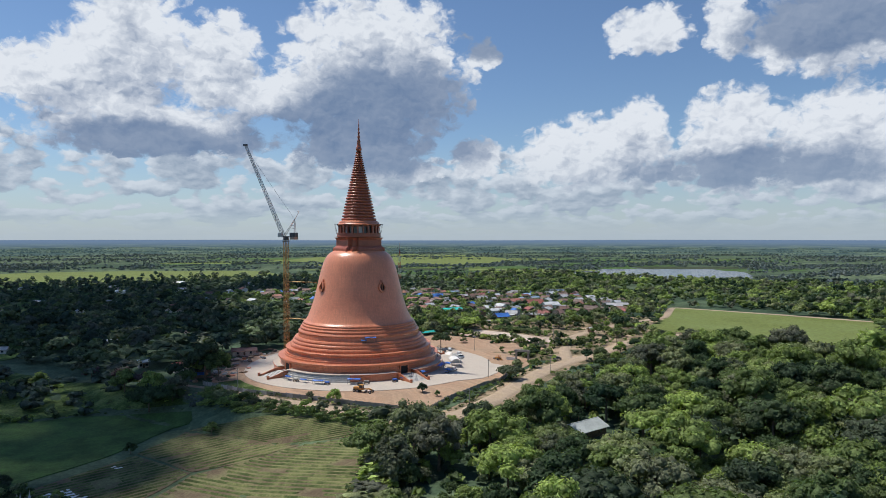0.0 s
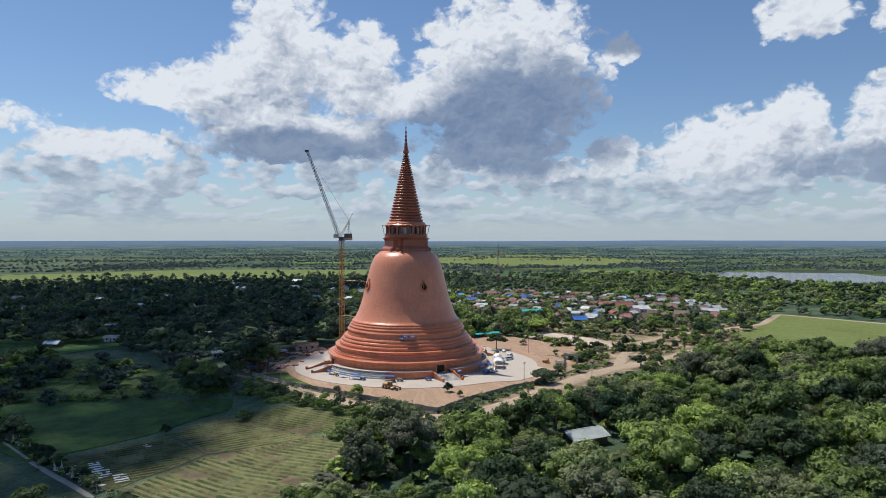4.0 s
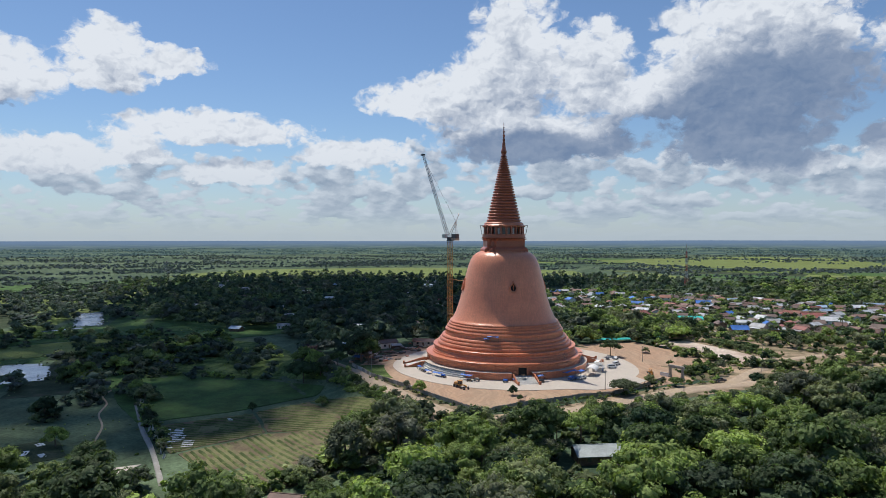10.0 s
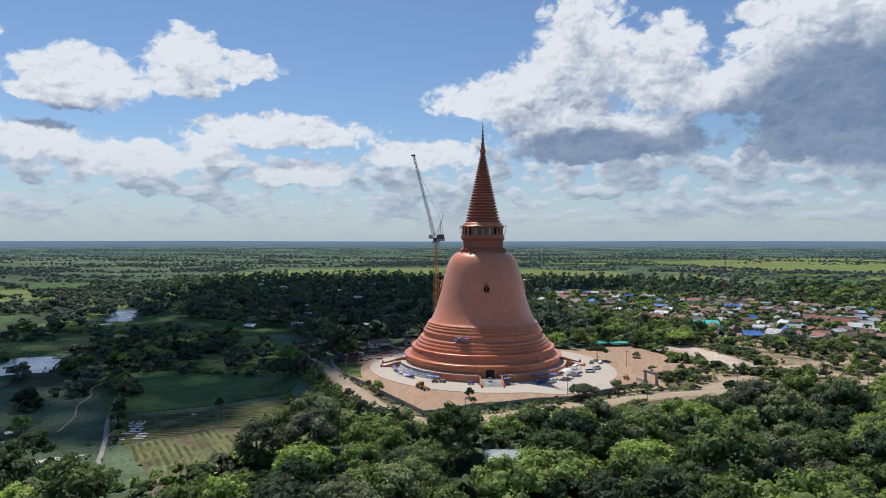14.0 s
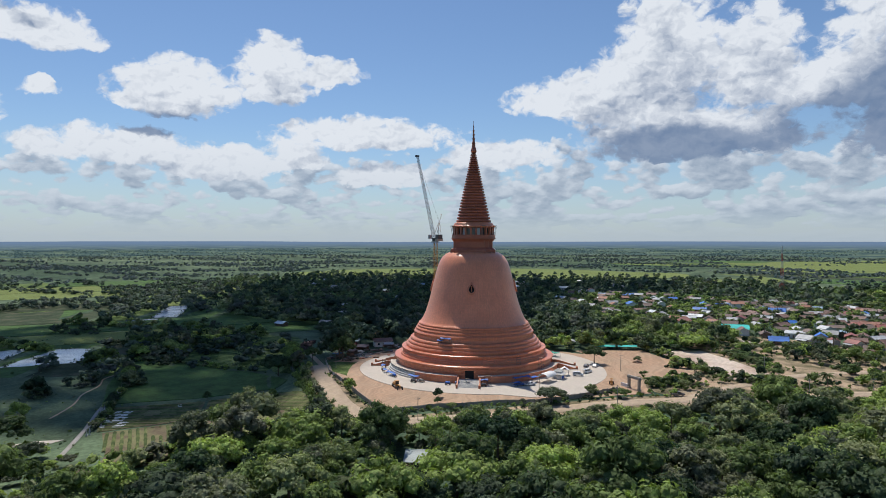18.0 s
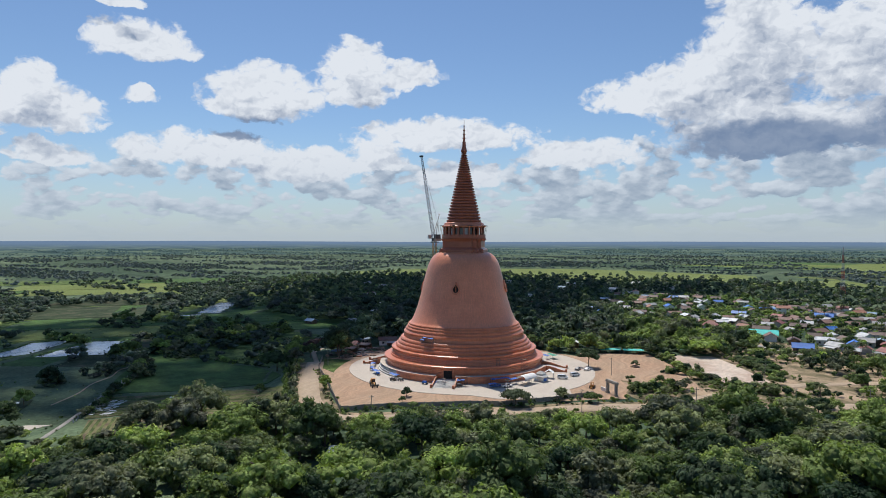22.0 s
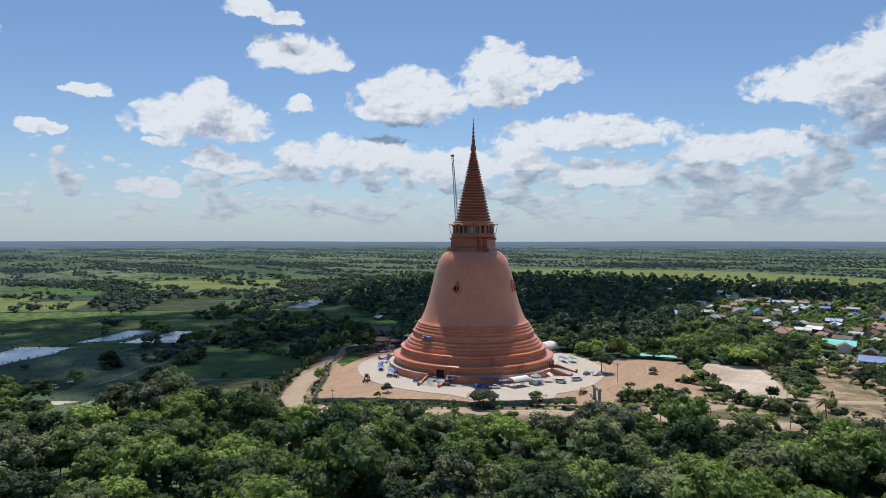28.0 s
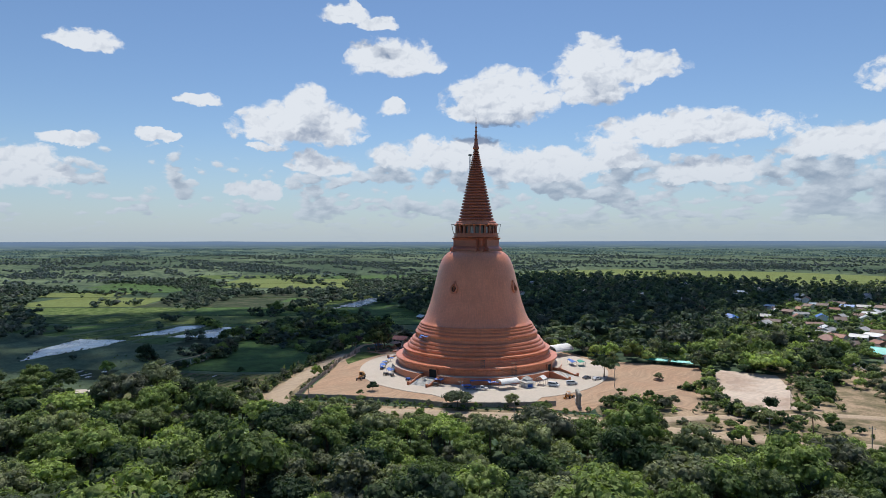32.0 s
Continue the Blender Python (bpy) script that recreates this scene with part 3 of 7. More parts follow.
def near_line(line, x, y):
    """Distance of points from a polyline."""
    x, y = np.asarray(x, float), np.asarray(y, float)
    best = np.full(x.shape, 1e9)
    for (x0, y0), (x1, y1) in zip(line, line[1:]):
        dx_, dy_ = x1 - x0, y1 - y0
        t = np.clip(((x - x0) * dx_ + (y - y0) * dy_) / (dx_ * dx_ + dy_ * dy_), 0, 1)
        best = np.minimum(best, np.hypot(x - x0 - t * dx_, y - y0 - t * dy_))
    return best


def wavy(poly, step=5.0, amp=1.0, seed=0):
    """The polygon's outline in short, uneven steps."""
    out = []
    for (x0, y0), (x1, y1) in zip(poly, poly[1:] + poly[:1]):
        n = max(1, int(math.hypot(x1 - x0, y1 - y0) / step))
        for i in range(n):
            x, y = x0 + (x1 - x0) * i / n, y0 + (y1 - y0) * i / n
            q = noise.noise_vector((x * 0.13, y * 0.13, seed)) * amp
            out.append((x + q.x, y + q.y))
    return out


def slab(name, poly, z, mat, label, category, kind="structure", thick=0.4, soft=1.0, step=5.0, cut=0.0):
    """A level piece of ground with its top at z and its skirt in the soil."""
    bm = bmesh.new()
    pts = wavy(poly, step, soft, len(name)) if soft else poly
    top = [bm.verts.new((x, y, z)) for x, y in pts]
    low = [bm.verts.new((x, y, z - thick)) for x, y in pts]
    bm.faces.new(top)
    for i in range(len(pts)):
        j = (i + 1) % len(pts)
        bm.faces.new((top[i], low[i], low[j], top[j]))
    bmesh.ops.recalc_face_normals(bm, faces=bm.faces)
    bmesh.ops.triangulate(bm, faces=[f for f in bm.faces if len(f.verts) > 4])
    for _ in range(8 if cut else 0):
        long_ = [e for e in bm.edges if e.calc_length() > cut]
        if not long_:
            break
        bmesh.ops.subdivide_edges(bm, edges=long_, cuts=1)
        bmesh.ops.triangulate(bm, faces=bm.faces[:])
    return tagged(obj(name, bm, mat), label, category, kind=kind)


def ribbon(name, line, width, z, mat, label, category, crown=0.06):
    """A lane along a polyline, a little higher in the middle."""
    pts = []
    for (x0, y0), (x1, y1) in zip(line, line[1:]):
        n = max(1, int(math.hypot(x1 - x0, y1 - y0) / 4))
        pts += [(x0 + (x1 - x0) * i / n, y0 + (y1 - y0) * i / n) for i in range(n)]
    pts.append(line[-1])
    for _ in range(3):
        pts = [pts[0]] + [((a[0] + 2 * b[0] + c[0]) / 4, (a[1] + 2 * b[1] + c[1]) / 4) for a, b, c in zip(pts, pts[1:], pts[2:])] + [pts[-1]]
    bm = bmesh.new()
    rows = []
    for i, (x, y) in enumerate(pts):
        a, b = pts[max(i - 1, 0)], pts[min(i + 1, len(pts) - 1)]
        d = Vector((b[0] - a[0], b[1] - a[1], 0)).normalized()
        s = Vector((-d.y, d.x, 0))
        w = width * (1 + 0.16 * noise.noise((x * 0.06, y * 0.06, 2.0))) / 2
        rows.append([bm.verts.new(Vector((x, y, 0)) + s * w * k + Vector((0, 0, z + h))) for k, h in ((-1.04, -0.3), (-1, 0), (-0.4, crown), (0.4, crown), (1, 0), (1.04, -0.3))])
    for p, q in zip(rows, rows[1:]):
        for i in range(5):
            bm.faces.new((p[i], q[i], q[i + 1], p[i + 1]))
    bmesh.ops.recalc_face_normals(bm, faces=bm.faces)
    return tagged(obj(name, bm, mat, smooth=True), label, category, kind="structure")


def arrays(name, verts, faces, mat, tone=None):
    """A mesh from numpy triangles."""
    me = bpy.data.meshes.new(name)
    verts, faces = np.asarray(verts, np.float32), np.asarray(faces, np.int32)
    me.vertices.add(len(verts))
    me.vertices.foreach_set("co", verts.ravel())
    me.loops.add(faces.size)
    me.loops.foreach_set("vertex_index", faces.ravel())
    me.polygons.add(len(faces))
    me.polygons.foreach_set("loop_start", np.arange(0, faces.size, 3, dtype=np.int32))
    me.polygons.foreach_set("loop_total", np.full(len(faces), 3, np.int32))
    if tone is not None:
        me.attributes.new("tone", "FLOAT", "POINT").data.foreach_set("value", np.asarray(tone, np.float32))
    me.update(calc_edges=True)
    me.validate()
    me.materials.append(mat)
    return me


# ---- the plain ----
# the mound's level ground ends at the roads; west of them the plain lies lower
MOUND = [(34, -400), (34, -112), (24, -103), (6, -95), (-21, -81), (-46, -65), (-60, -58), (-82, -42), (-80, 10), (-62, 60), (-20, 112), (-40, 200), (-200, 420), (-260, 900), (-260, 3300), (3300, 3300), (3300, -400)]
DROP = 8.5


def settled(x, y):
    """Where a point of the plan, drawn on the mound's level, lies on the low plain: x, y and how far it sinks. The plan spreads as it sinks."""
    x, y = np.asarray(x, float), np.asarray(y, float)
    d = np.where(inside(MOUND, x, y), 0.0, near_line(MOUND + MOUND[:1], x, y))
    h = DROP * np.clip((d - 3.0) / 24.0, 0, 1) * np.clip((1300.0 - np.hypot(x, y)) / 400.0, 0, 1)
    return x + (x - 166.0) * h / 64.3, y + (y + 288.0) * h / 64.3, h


def ring_sheet(name, radii, seg, height, mat, label, category):
    bm = bmesh.new()
    rows = []
    for r in radii:
        rows.append([bm.verts.new((r * math.cos(t), r * math.sin(t), height(r, t))) for t in (2 * math.pi * i / seg for i in range(seg))])
    for p, q in zip(rows, rows[1:]):
        for i in range(seg):
            j = (i + 1) % seg
            bm.faces.new((p[i], q[i], q[j], p[j]))
    if radii[0] < 10:
        bm.faces.new(rows[0])
    return tagged(obj(name, bm, mat, smooth=True), label, category, kind="structure")


def rise(r, t):
    if r <= 2300:
        return 0.0
    k = (r - 2300) / 2650
    return 43.0 * k ** 1.2 + 1.6 * k * noise.noise((math.cos(t) * 9, math.sin(t) * 9, r * 0.001)) * 1.2


ring_sheet("ground", [5, 30, *range(45, 320, 5), 340, 370, 400, 450, 500, 600, 750, 900, 1300, 1800, 2310], 240, lambda r, t: -0.12, M_LAND, "flat green plain of paddies, meadow and bare plots", "ground")
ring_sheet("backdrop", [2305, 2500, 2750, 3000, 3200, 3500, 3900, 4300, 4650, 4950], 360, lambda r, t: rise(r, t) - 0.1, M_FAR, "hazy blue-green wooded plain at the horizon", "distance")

# roads, yards and fields round the stupa
ROAD_S = [(-56, -53), (-46, -59), (-21, -75), (6, -89), (28, -98), (44, -99), (57, -81), (69, -59), (83, -31), (94, -10), (106, 5), (131, 33), (153, 66), (180, 90), (215, 105)]
ROAD_W = [(-96, -34), (-75, -44), (-55, -53)]
ROAD_N = [(106, 5), (112, 45), (125, 90), (151, 127), (221, 194), (251, 264), (320, 210), (373, 159), (520, 40)]
PLAZA = [(61.0 * math.cos(radians(a)) * (1 + 0.03 * math.cos(radians(3 * a))) + 4 + (7 if 0 > ((a + 180) % 360 - 180) > -40 else 0), 60 * math.sin(radians(a)) + 2) for a in range(0, 360, 6)]
FENCE = [(-62, -46), (-38, -61), (-9, -72), (6, -79), (28, -88), (36, -91.5), (44, -73), (60, -48), (67.5, -40), (74, -22), (80, 1.5)]
YARD = [(-60, -44), (-38, -60), (-9, -71), (6, -78), (28, -87), (35, -89.5), (43, -72), (59, -46), (74, -21), (88, 2), (92, 8), (76, 30), (62, 40), (30, 68), (-20, 64), (-52, 40), (-66, 4)]
LOT_A = [(12, 74), (40, 58), (61, 36), (80, 34), (103, 46), (84, 66), (64, 84), (36, 104)]
LOT_B = [(44, 107), (64, 124), (84, 110), (114, 84), (110, 56), (80, 75)]
CLEAR_E = [(94, 123), (101, 133), (121, 122), (154, 77), (141, 79), (119, 102)]
RICE_W = [(-160, -116), (-112, -112), (-74, -92), (-42, -86), (-33, -100), (-40, -130), (-57, -163), (-90, -150)]
CROP_1 = [(-34, -131), (-26, -104), (-16, -92), (-2, -96), (22, -106), (27, -112), (12, -122), (-1, -139), (-12, -146)]
CROP_2 = [(-18, -176), (-11, -149), (0, -138), (12, -123), (27, -114), (30, -172), (24, -189)]
CROP_3 = [(-50, -163), (-34, -133), (-12, -147), (-21, -177)]
MEADOW_W = [(-190, -26), (-150, -14), (-100, -40), (-72, -60), (-50, -76), (-110, -105), (-150, -112), (-185, -70)]
POND_1 = [(-105, -240), (-140, -240), (-182, -227), (-167, -197), (-146, -208), (-117, -231)]
POND_2 = [(-182, -199), (-213, -176), (-228, -168), (-226, -150), (-217, -152), (-185, -175)]
POND_3 = [(-172, -173), (-213, -138), (-201, -123), (-182, -128), (-158, -142)]
POND_4 = [(-327, -39), (-404, 10), (-402, 30), (-350, -1), (-316, -22)]
POND_5 = [(-288, -102), (-321, -74), (-318, -37), (-292, -44), (-273, -48), (-280, -75)]
LAKE = [(262, 842), (330, 930), (369, 990), (450, 1070), (539, 1115), (585, 985), (590, 850), (552, 738), (490, 615), (400, 665), (300, 768)]
FIELD_E = [(253, 262), (369, 158), (330, 95), (275, 56), (230, 85), (182, 128), (222, 190)]
GREEN_N = [(-960, 560), (-790, 370), (-640, 450), (-560, 565), (-430, 570), (-300, 670), (-110, 705), (-60, 800), (-200, 960), (-400, 900), (-590, 930), (-700, 850)]
GREEN_N2 = [(-480, 1500), (-140, 1180), (110, 1180), (260, 1500), (140, 2000), (-134, 2100)]
slab("meadow_1", MEADOW_W, 0.02, M_GRASS, "rough green meadow west of the yard", "meadow", soft=2, cut=5.0)
slab("rice_field_1", RICE_W, 0.12, M_RICE, "dense deep-green rice field", "rice field", cut=5.0)
slab("crop_field_3", CROP_3, 0.05, M_CROP, "cloud-shaded field with plant rows", "field", cut=5.0)
slab("crop_field_1", CROP_1, 0.05, M_CROP, "harvested field with plant rows", "field", cut=5.0)
slab("crop_field_2", CROP_2, 0.05, M_CROP, "yellow-green field with straight plant rows", "field", cut=5.0)
slab("rice_field_2", FIELD_E, 0.06, M_RICE_LIT, "bright yellow-green rice field beside the lane", "rice field")
for i, poly in enumerate((GREEN_N, GREEN_N2)):
    slab("rice_field_%d" % (i + 3), poly, 0.03, M_RICE_LIT, "broad pale-green paddies beyond the woods", "rice field", soft=8, step=25)
# long plots between the western ponds
W_STRIPS = []
for i in range(16):
    d, q = Vector((-0.76, 0.65)), Vector((-0.65, -0.76))
    o = Vector((-128, -160)) + q * (-70 + 30 * (i % 8)) + d * (0 if i < 8 else 175)
    l = 150 + 25 * math.sin(i * 2.1)
    poly = [tuple(o), tuple(o + d * l), tuple(o + d * l + q * 24), tuple(o + q * 24)]
    if not inside(POND_1, *np.mean(poly, axis=0)):
        W_STRIPS.append((poly, (M_RICE, M_GRASS, M_MUD, M_RICE, M_GRASS, M_GRASS, M_RICE, M_RICE)[(i * 5 + i // 8) % 8]))
for i, (poly, mat) in enumerate(W_STRIPS):
    slab("plot_%d" % (i + 1), poly, -0.07, mat, "long narrow plot between low bunds", "field plot", soft=1.5)
# broad fields of the open plain, each of one crop
FIELD_LOOKS = ((M_RICE_LIT, "pale yellow-green paddy on the plain"), (M_GRASS, "rough green pasture on the plain"), (M_RICE, "deep-green paddy on the plain"), (M_RICE, "deep-green paddy on the plain"), (M_MUD, "dark weedy fallow field on the plain"), (M_RICE_LIT, "pale yellow-green paddy on the plain"))
fg = random.Random(14)
count = 20
for origin, deep, wide, rows, cols, dr, wr in ((Vector((-330, -420)), Vector((-0.94, 0.34)), Vector((0.34, 0.94)), 8, 5, (48, 105), (110, 260)), (Vector((-620, 830)), Vector((0.05, 1.0)), Vector((1.0, -0.05)), 8, 6, (70, 130), (150, 330))):
    a = 0.0
    for i in range(rows):
        d, b = fg.uniform(*dr), fg.uniform(-60, 60)
        for j in range(cols):
            w = fg.uniform(*wr)
            o = origin + deep * a + wide * b
            poly = [tuple(o), tuple(o + deep * (d - 5)), tuple(o + deep * (d - 5) + wide * (w - 5)), tuple(o + wide * (w - 5))]
            mat, label = fg.choice(FIELD_LOOKS)
            cx, cy = np.mean(poly, axis=0)
            if fg.random() < 0.72 and not inside(GREEN_N, cx, cy) and not inside(GREEN_N2, cx, cy) and not inside(LAKE, cx, cy):
                slab("plot_%d" % count, poly, 0.10 + 0.004 * (count % 9), mat, label, "field", soft=5, step=22)
                count += 1
            b += w
        a += d
slab("yard", YARD, 0.03, M_SOIL, "bare sandy building yard with tyre tracks", "yard")
slab("meadow_2", [(-61, -45), (-40, -58), (-27, -60), (-36, -50), (-50, -36)], 0.07, M_GRASS, "grassy corner inside the boundary fence", "meadow", soft=1.5)
slab("sand_lot_1", LOT_A, 0.05, M_SOIL, "ochre levelled sand lot with tyre tracks", "lot", soft=2)
slab("sand_lot_2", LOT_B, 0.05, M_LOT, "pale levelled sand lot", "lot", soft=0.6)
GARDEN = [(62, 22), (88, 12), (106, 8), (131, 36), (160, 68), (200, 100), (230, 190), (150, 205), (62, 205), (40, 130), (62, 130)]
slab("sand_lot_5", GARDEN, -0.03, M_GARDEN, "dry garden ground with bare patches between shrubs", "garden", soft=3)
slab("sand_lot_3", CLEAR_E, 0.0, M_GARDEN, "dry grassy clearing", "clearing", soft=3)
slab("plaza", PLAZA, 0.20, M_PLAZA, "round pale concrete plaza about the stupa", "plaza", soft=0)
for i, poly in enumerate((POND_1, POND_2, POND_3, POND_4, POND_5)):
    slab("pond_%d" % (i + 1), poly, -0.02, M_WATER, "still pond reflecting the bright sky", "pond", soft=2.6, step=3.0)
slab("lake", LAKE, 0.0, M_LAKE, "wide silvery lake", "lake", soft=6, step=20)
ribbon("verge", ROAD_S, 17.0, -0.05, M_GARDEN, "dry weedy verge along the dirt road", "verge")
ribbon("road_1", ROAD_S, 8.6, 0.10, M_ROAD, "pale rutted dirt road", "road")
ribbon("road_5", [(-82, -148), (-75, -152), (-50, -166.5), (-30, -176.5), (-16, -184.5), (0, -194)], 1.5, 0.08, M_ASPHALT, "pale concrete lane past a row of small white stupas", "road")
ribbon("road_6", [(-126, -126), (-114, -136), (-108, -147), (-92, -152), (-83, -163), (-66, -170), (-50, -183)], 0.7, 0.04, M_ROAD, "thin footpath through the meadow", "path")
slab("plot_19", [(-76, -212), (-64, -187), (-44, -194), (-50, -214)], 0.03, M_MUD, "dark wet ploughed plot with litter", "field", soft=1.5)
slab("sand_lot_4", [(-25, -200), (-24, -194), (-19, -187), (-17, -194), (-19, -201)], 0.09, M_PLAZA, "pale concrete pad", "pad", soft=0.5)
ribbon("road_2", ROAD_W, 2.6, 0.08, M_ROAD, "narrow dirt track", "road")
ribbon("road_3", ROAD_N, 6.0, 0.09, M_ROAD, "pale lane past the rice field", "road")
ribbon("road_4", [(-230, 400), (-157, 339), (-77, 283), (-20, 235), (40, 190), (95, 165)], 5.0, 0.09, M_ASPHALT, "grey village street", "road")

# ---- the great stupa ----
PHI = -52.0  # bearing of the first doorway
stupa = thing("stupa", "huge copper-tiled bell-shaped stupa with a ringed spire", "stupa")
for k in range(4):
    a0, a1 = PHI + 90 * k + 6.4, PHI + 90 * k + 83.6
    bm = bmesh.new()
    lathe(bm, [(41.6, 0.0), (41.6, 2.6), (41.9, 2.7), (41.9, 3.3), (41.6, 3.35)], 40, a0 if k != 3 else a1 - 30, a1, False)
    part("plinth", bm, M_COPPER, stupa, "low copper-tiled plinth wall")
    if k == 3:
        for r, h in ((42.7, 0.85), (42.2, 1.7), (41.7, 2.55), (41.2, 3.35)):
            bm = bmesh.new()
            lathe(bm, [(r, 0.0), (r, h - 0.05), (r - 0.05, h), (40.4, h)], 40, a0, a1 - 30, False)
            part("ring_step", bm, M_STEP, stupa, "grey curved concrete step")
    bm = bmesh.new()
    lathe(bm, [(41.75, 3.2), (41.75, 3.4), (38.2, 3.4)], 40, a0, a1, False)
    part("walkway", bm, M_PLAZA, stupa, "pale concrete walkway on the plinth")
TIERS = [
    ("lower_tier", [(38.7, 0.1), (38.7, 3.2), (38.7, 3.9), (38.4, 4.0), (38.4, 5.2), (38.6, 5.3), (38.6, 5.7), (39.2, 5.9), (39.6, 6.4), (39.6, 7.0), (39.3, 7.15), (36.2, 7.2)]),
    ("middle_tier", [(36.6, 7.2), (36.5, 8.0), (36.2, 8.1), (36.1, 8.7), (35.5, 8.8), (35.3, 9.7), (35.6, 9.9), (36.0, 10.3), (36.0, 11.0), (35.7, 11.15), (33.2, 11.2)]),
    ("upper_tier", [(33.8, 11.2), (33.9, 12.2), (33.6, 12.75), (33.0, 12.85), (32.7, 13.0), (32.8, 13.7), (32.5, 14.2), (31.9, 14.3), (31.6, 14.5), (31.7, 15.2), (31.4, 15.7), (30.9, 15.9), (29.4, 16.0)]),
    ("band", [(30.0, 16.0), (29.8, 17.5), (29.9, 17.8), (30.0, 18.5), (29.6, 19.0), (29.1, 19.1), (28.9, 19.4), (29.0, 20.1), (28.6, 20.6), (28.2, 20.7), (28.2, 21.4), (27.9, 21.8), (27.6, 21.9), (27.6, 22.5), (27.2, 22.9), (26.6, 23.0)]),
]
for nm, prof in TIERS:
    bm = bmesh.new()
    lathe(bm, prof, 144)
    part(nm, bm, M_COPPER, stupa)
bm = bmesh.new()
BELL = [(27.0, 22.9), (26.3, 23.5), (25.5, 24.9), (24.5, 27.0), (23.3, 30.4), (22.4, 33.2), (21.6, 36.2), (20.9, 39.2), (20.2, 42.1), (19.5, 45.0), (18.8, 47.8), (17.9, 50.8), (16.9, 53.2), (15.6, 55.2), (14.0, 56.6), (12.4, 57.4), (9.0, 57.8)]
fine = []
for (r0, z0), (r1, z1) in zip(BELL, BELL[1:]):
    fine += [(r0, z0), ((r0 + r1) / 2, (z0 + z1) / 2)]
lathe(bm, fine + [BELL[-1]], 144)
part("bell", bm, M_COPPER_BODY, stupa, smooth=True)


def redented(a, b):
    """A square plan with stepped corners."""
    q = [(a, -b), (a, b), (0.5 * (a + b) + 0.2, b), (0.5 * (a + b) + 0.2, 0.5 * (a + b) + 0.2), (b, 0.5 * (a + b) + 0.2), (b, a)]
    out = []
    for k in range(4):
        c, s = math.cos(radians(90 * k + PHI)), math.sin(radians(90 * k + PHI))
        out += [(c * x - s * y, s * x + c * y) for x, y in (q[1:] if k else q[1:])]
    return out


def prism(bm, rows):
    rings = []
    for a, b, z in rows:
        rings.append([bm.verts.new((x, y, z)) for x, y in redented(a, b)])
    for p, q in zip(rings, rings[1:]):
        for i in range(len(p)):
            j = (i + 1) % len(p)
            bm.faces.new((p[i], p[j], q[j], q[i]))
    bm.faces.new(rings[-1])


bm = bmesh.new()
prism(bm, [(11.1, 6.6, 57.0), (11.1, 6.6, 58.6), (10.6, 6.3, 59.2), (10.0, 6.0, 59.5), (9.6, 5.8, 60.0), (9.6, 5.8, 62.8), (10.0, 6.0, 63.4), (10.5, 6.3, 64.0)])
bmesh.ops.recalc_face_normals(bm, faces=bm.faces)
part("harmika", bm, M_SPIRE, stupa, "stepped square block under the spire")
bm = bmesh.new()
lathe(bm, [(10.2, 63.9), (11.2, 64.3), (11.2, 64.8), (10.9, 64.8), (10.9, 66.0), (11.1, 66.0), (11.1, 66.25), (10.7, 66.25), (10.7, 65.0), (7.6, 65.0), (7.6, 70.4)], 72)
part("gallery_floor", bm, M_SPIRE, stupa, "round gallery floor with a low parapet")
for i in range(24):
    bm = bmesh.new()
    a = radians(15 * i + 4)
    m = Matrix.Rotation(a, 4, "Z")
    box(bm, 9.5, 10.3, -0.45, 0.45, 65.0, 70.2, m)
    box(bm, 9.35, 10.45, -0.6, 0.6, 69.7, 70.2, m)
    part("column", bm, M_SPIRE, stupa)
for i in range(24):
    bm = bmesh.new()
    m = Matrix.Rotation(radians(15 * i + 11.5), 4, "Z")
    box(bm, 9.0, 9.15, -0.75, 0.75, 65.9, 69.4, m)
    part("gallery_window", bm, M_GLASS if i % 3 else M_CANVAS, stupa, "window behind the gallery columns")
bm = bmesh.new()
lathe(bm, [(7.6, 69.9), (10.9, 70.0), (11.0, 70.5), (10.6, 70.7), (10.0, 71.2), (9.9, 71.8), (9.2, 72.2), (8.4, 72.6), (7.4, 73.0)], 72)
part("gallery_roof", bm, M_COPPER, stupa)
for i in range(8):
    bm = bmesh.new()
    m = Matrix.Rotation(radians(45 * i + 20), 4, "Z")
    box(bm, 9.5, 12.3, -0.9, 0.9, 70.55, 70.75, m)
    beam(bm, m @ Vector((12.1, 0.8, 70.6)), m @ Vector((11.2, 0.8, 66.0)), 0.07)
    beam(bm, m @ Vector((12.1, -0.8, 70.6)), m @ Vector((11.2, -0.8, 66.0)), 0.07)
    part("scaffold_board", bm, M_STEEL_D, stupa, "scaffold boards round the gallery")
RINGS = 29
for i in range(RINGS):
    k0, k1 = i / RINGS, (i + 1) / RINGS
    # rings narrow upward
    f0, f1 = 1 - (1 - k0) ** 1.28, 1 - (1 - k1) ** 1.28
    z0, z1 = 72.6 + 35.0 * f0, 72.6 + 35.0 * f1
    r0, r1 = 7.5 * (1 - f0) ** 1.06 + 1.15, 7.5 * (1 - f1) ** 1.06 + 1.15
    h = z1 - z0
    bm = bmesh.new()
    lathe(bm, [(r0 - 0.75, z0 - 0.05), (r0 - 0.12, z0 + 0.08 * h), (r0 + 0.12, z0 + 0.3 * h), (r0 + 0.08, z0 + 0.55 * h), (r0 - 0.25, z0 + 0.72 * h), (r1 - 0.7, z0 + 0.80 * h), (r1 - 0.7, z1 + 0.05)], 48)
    part("spire_ring", bm, M_SPIRE, stupa, smooth=True)
bm = bmesh.new()
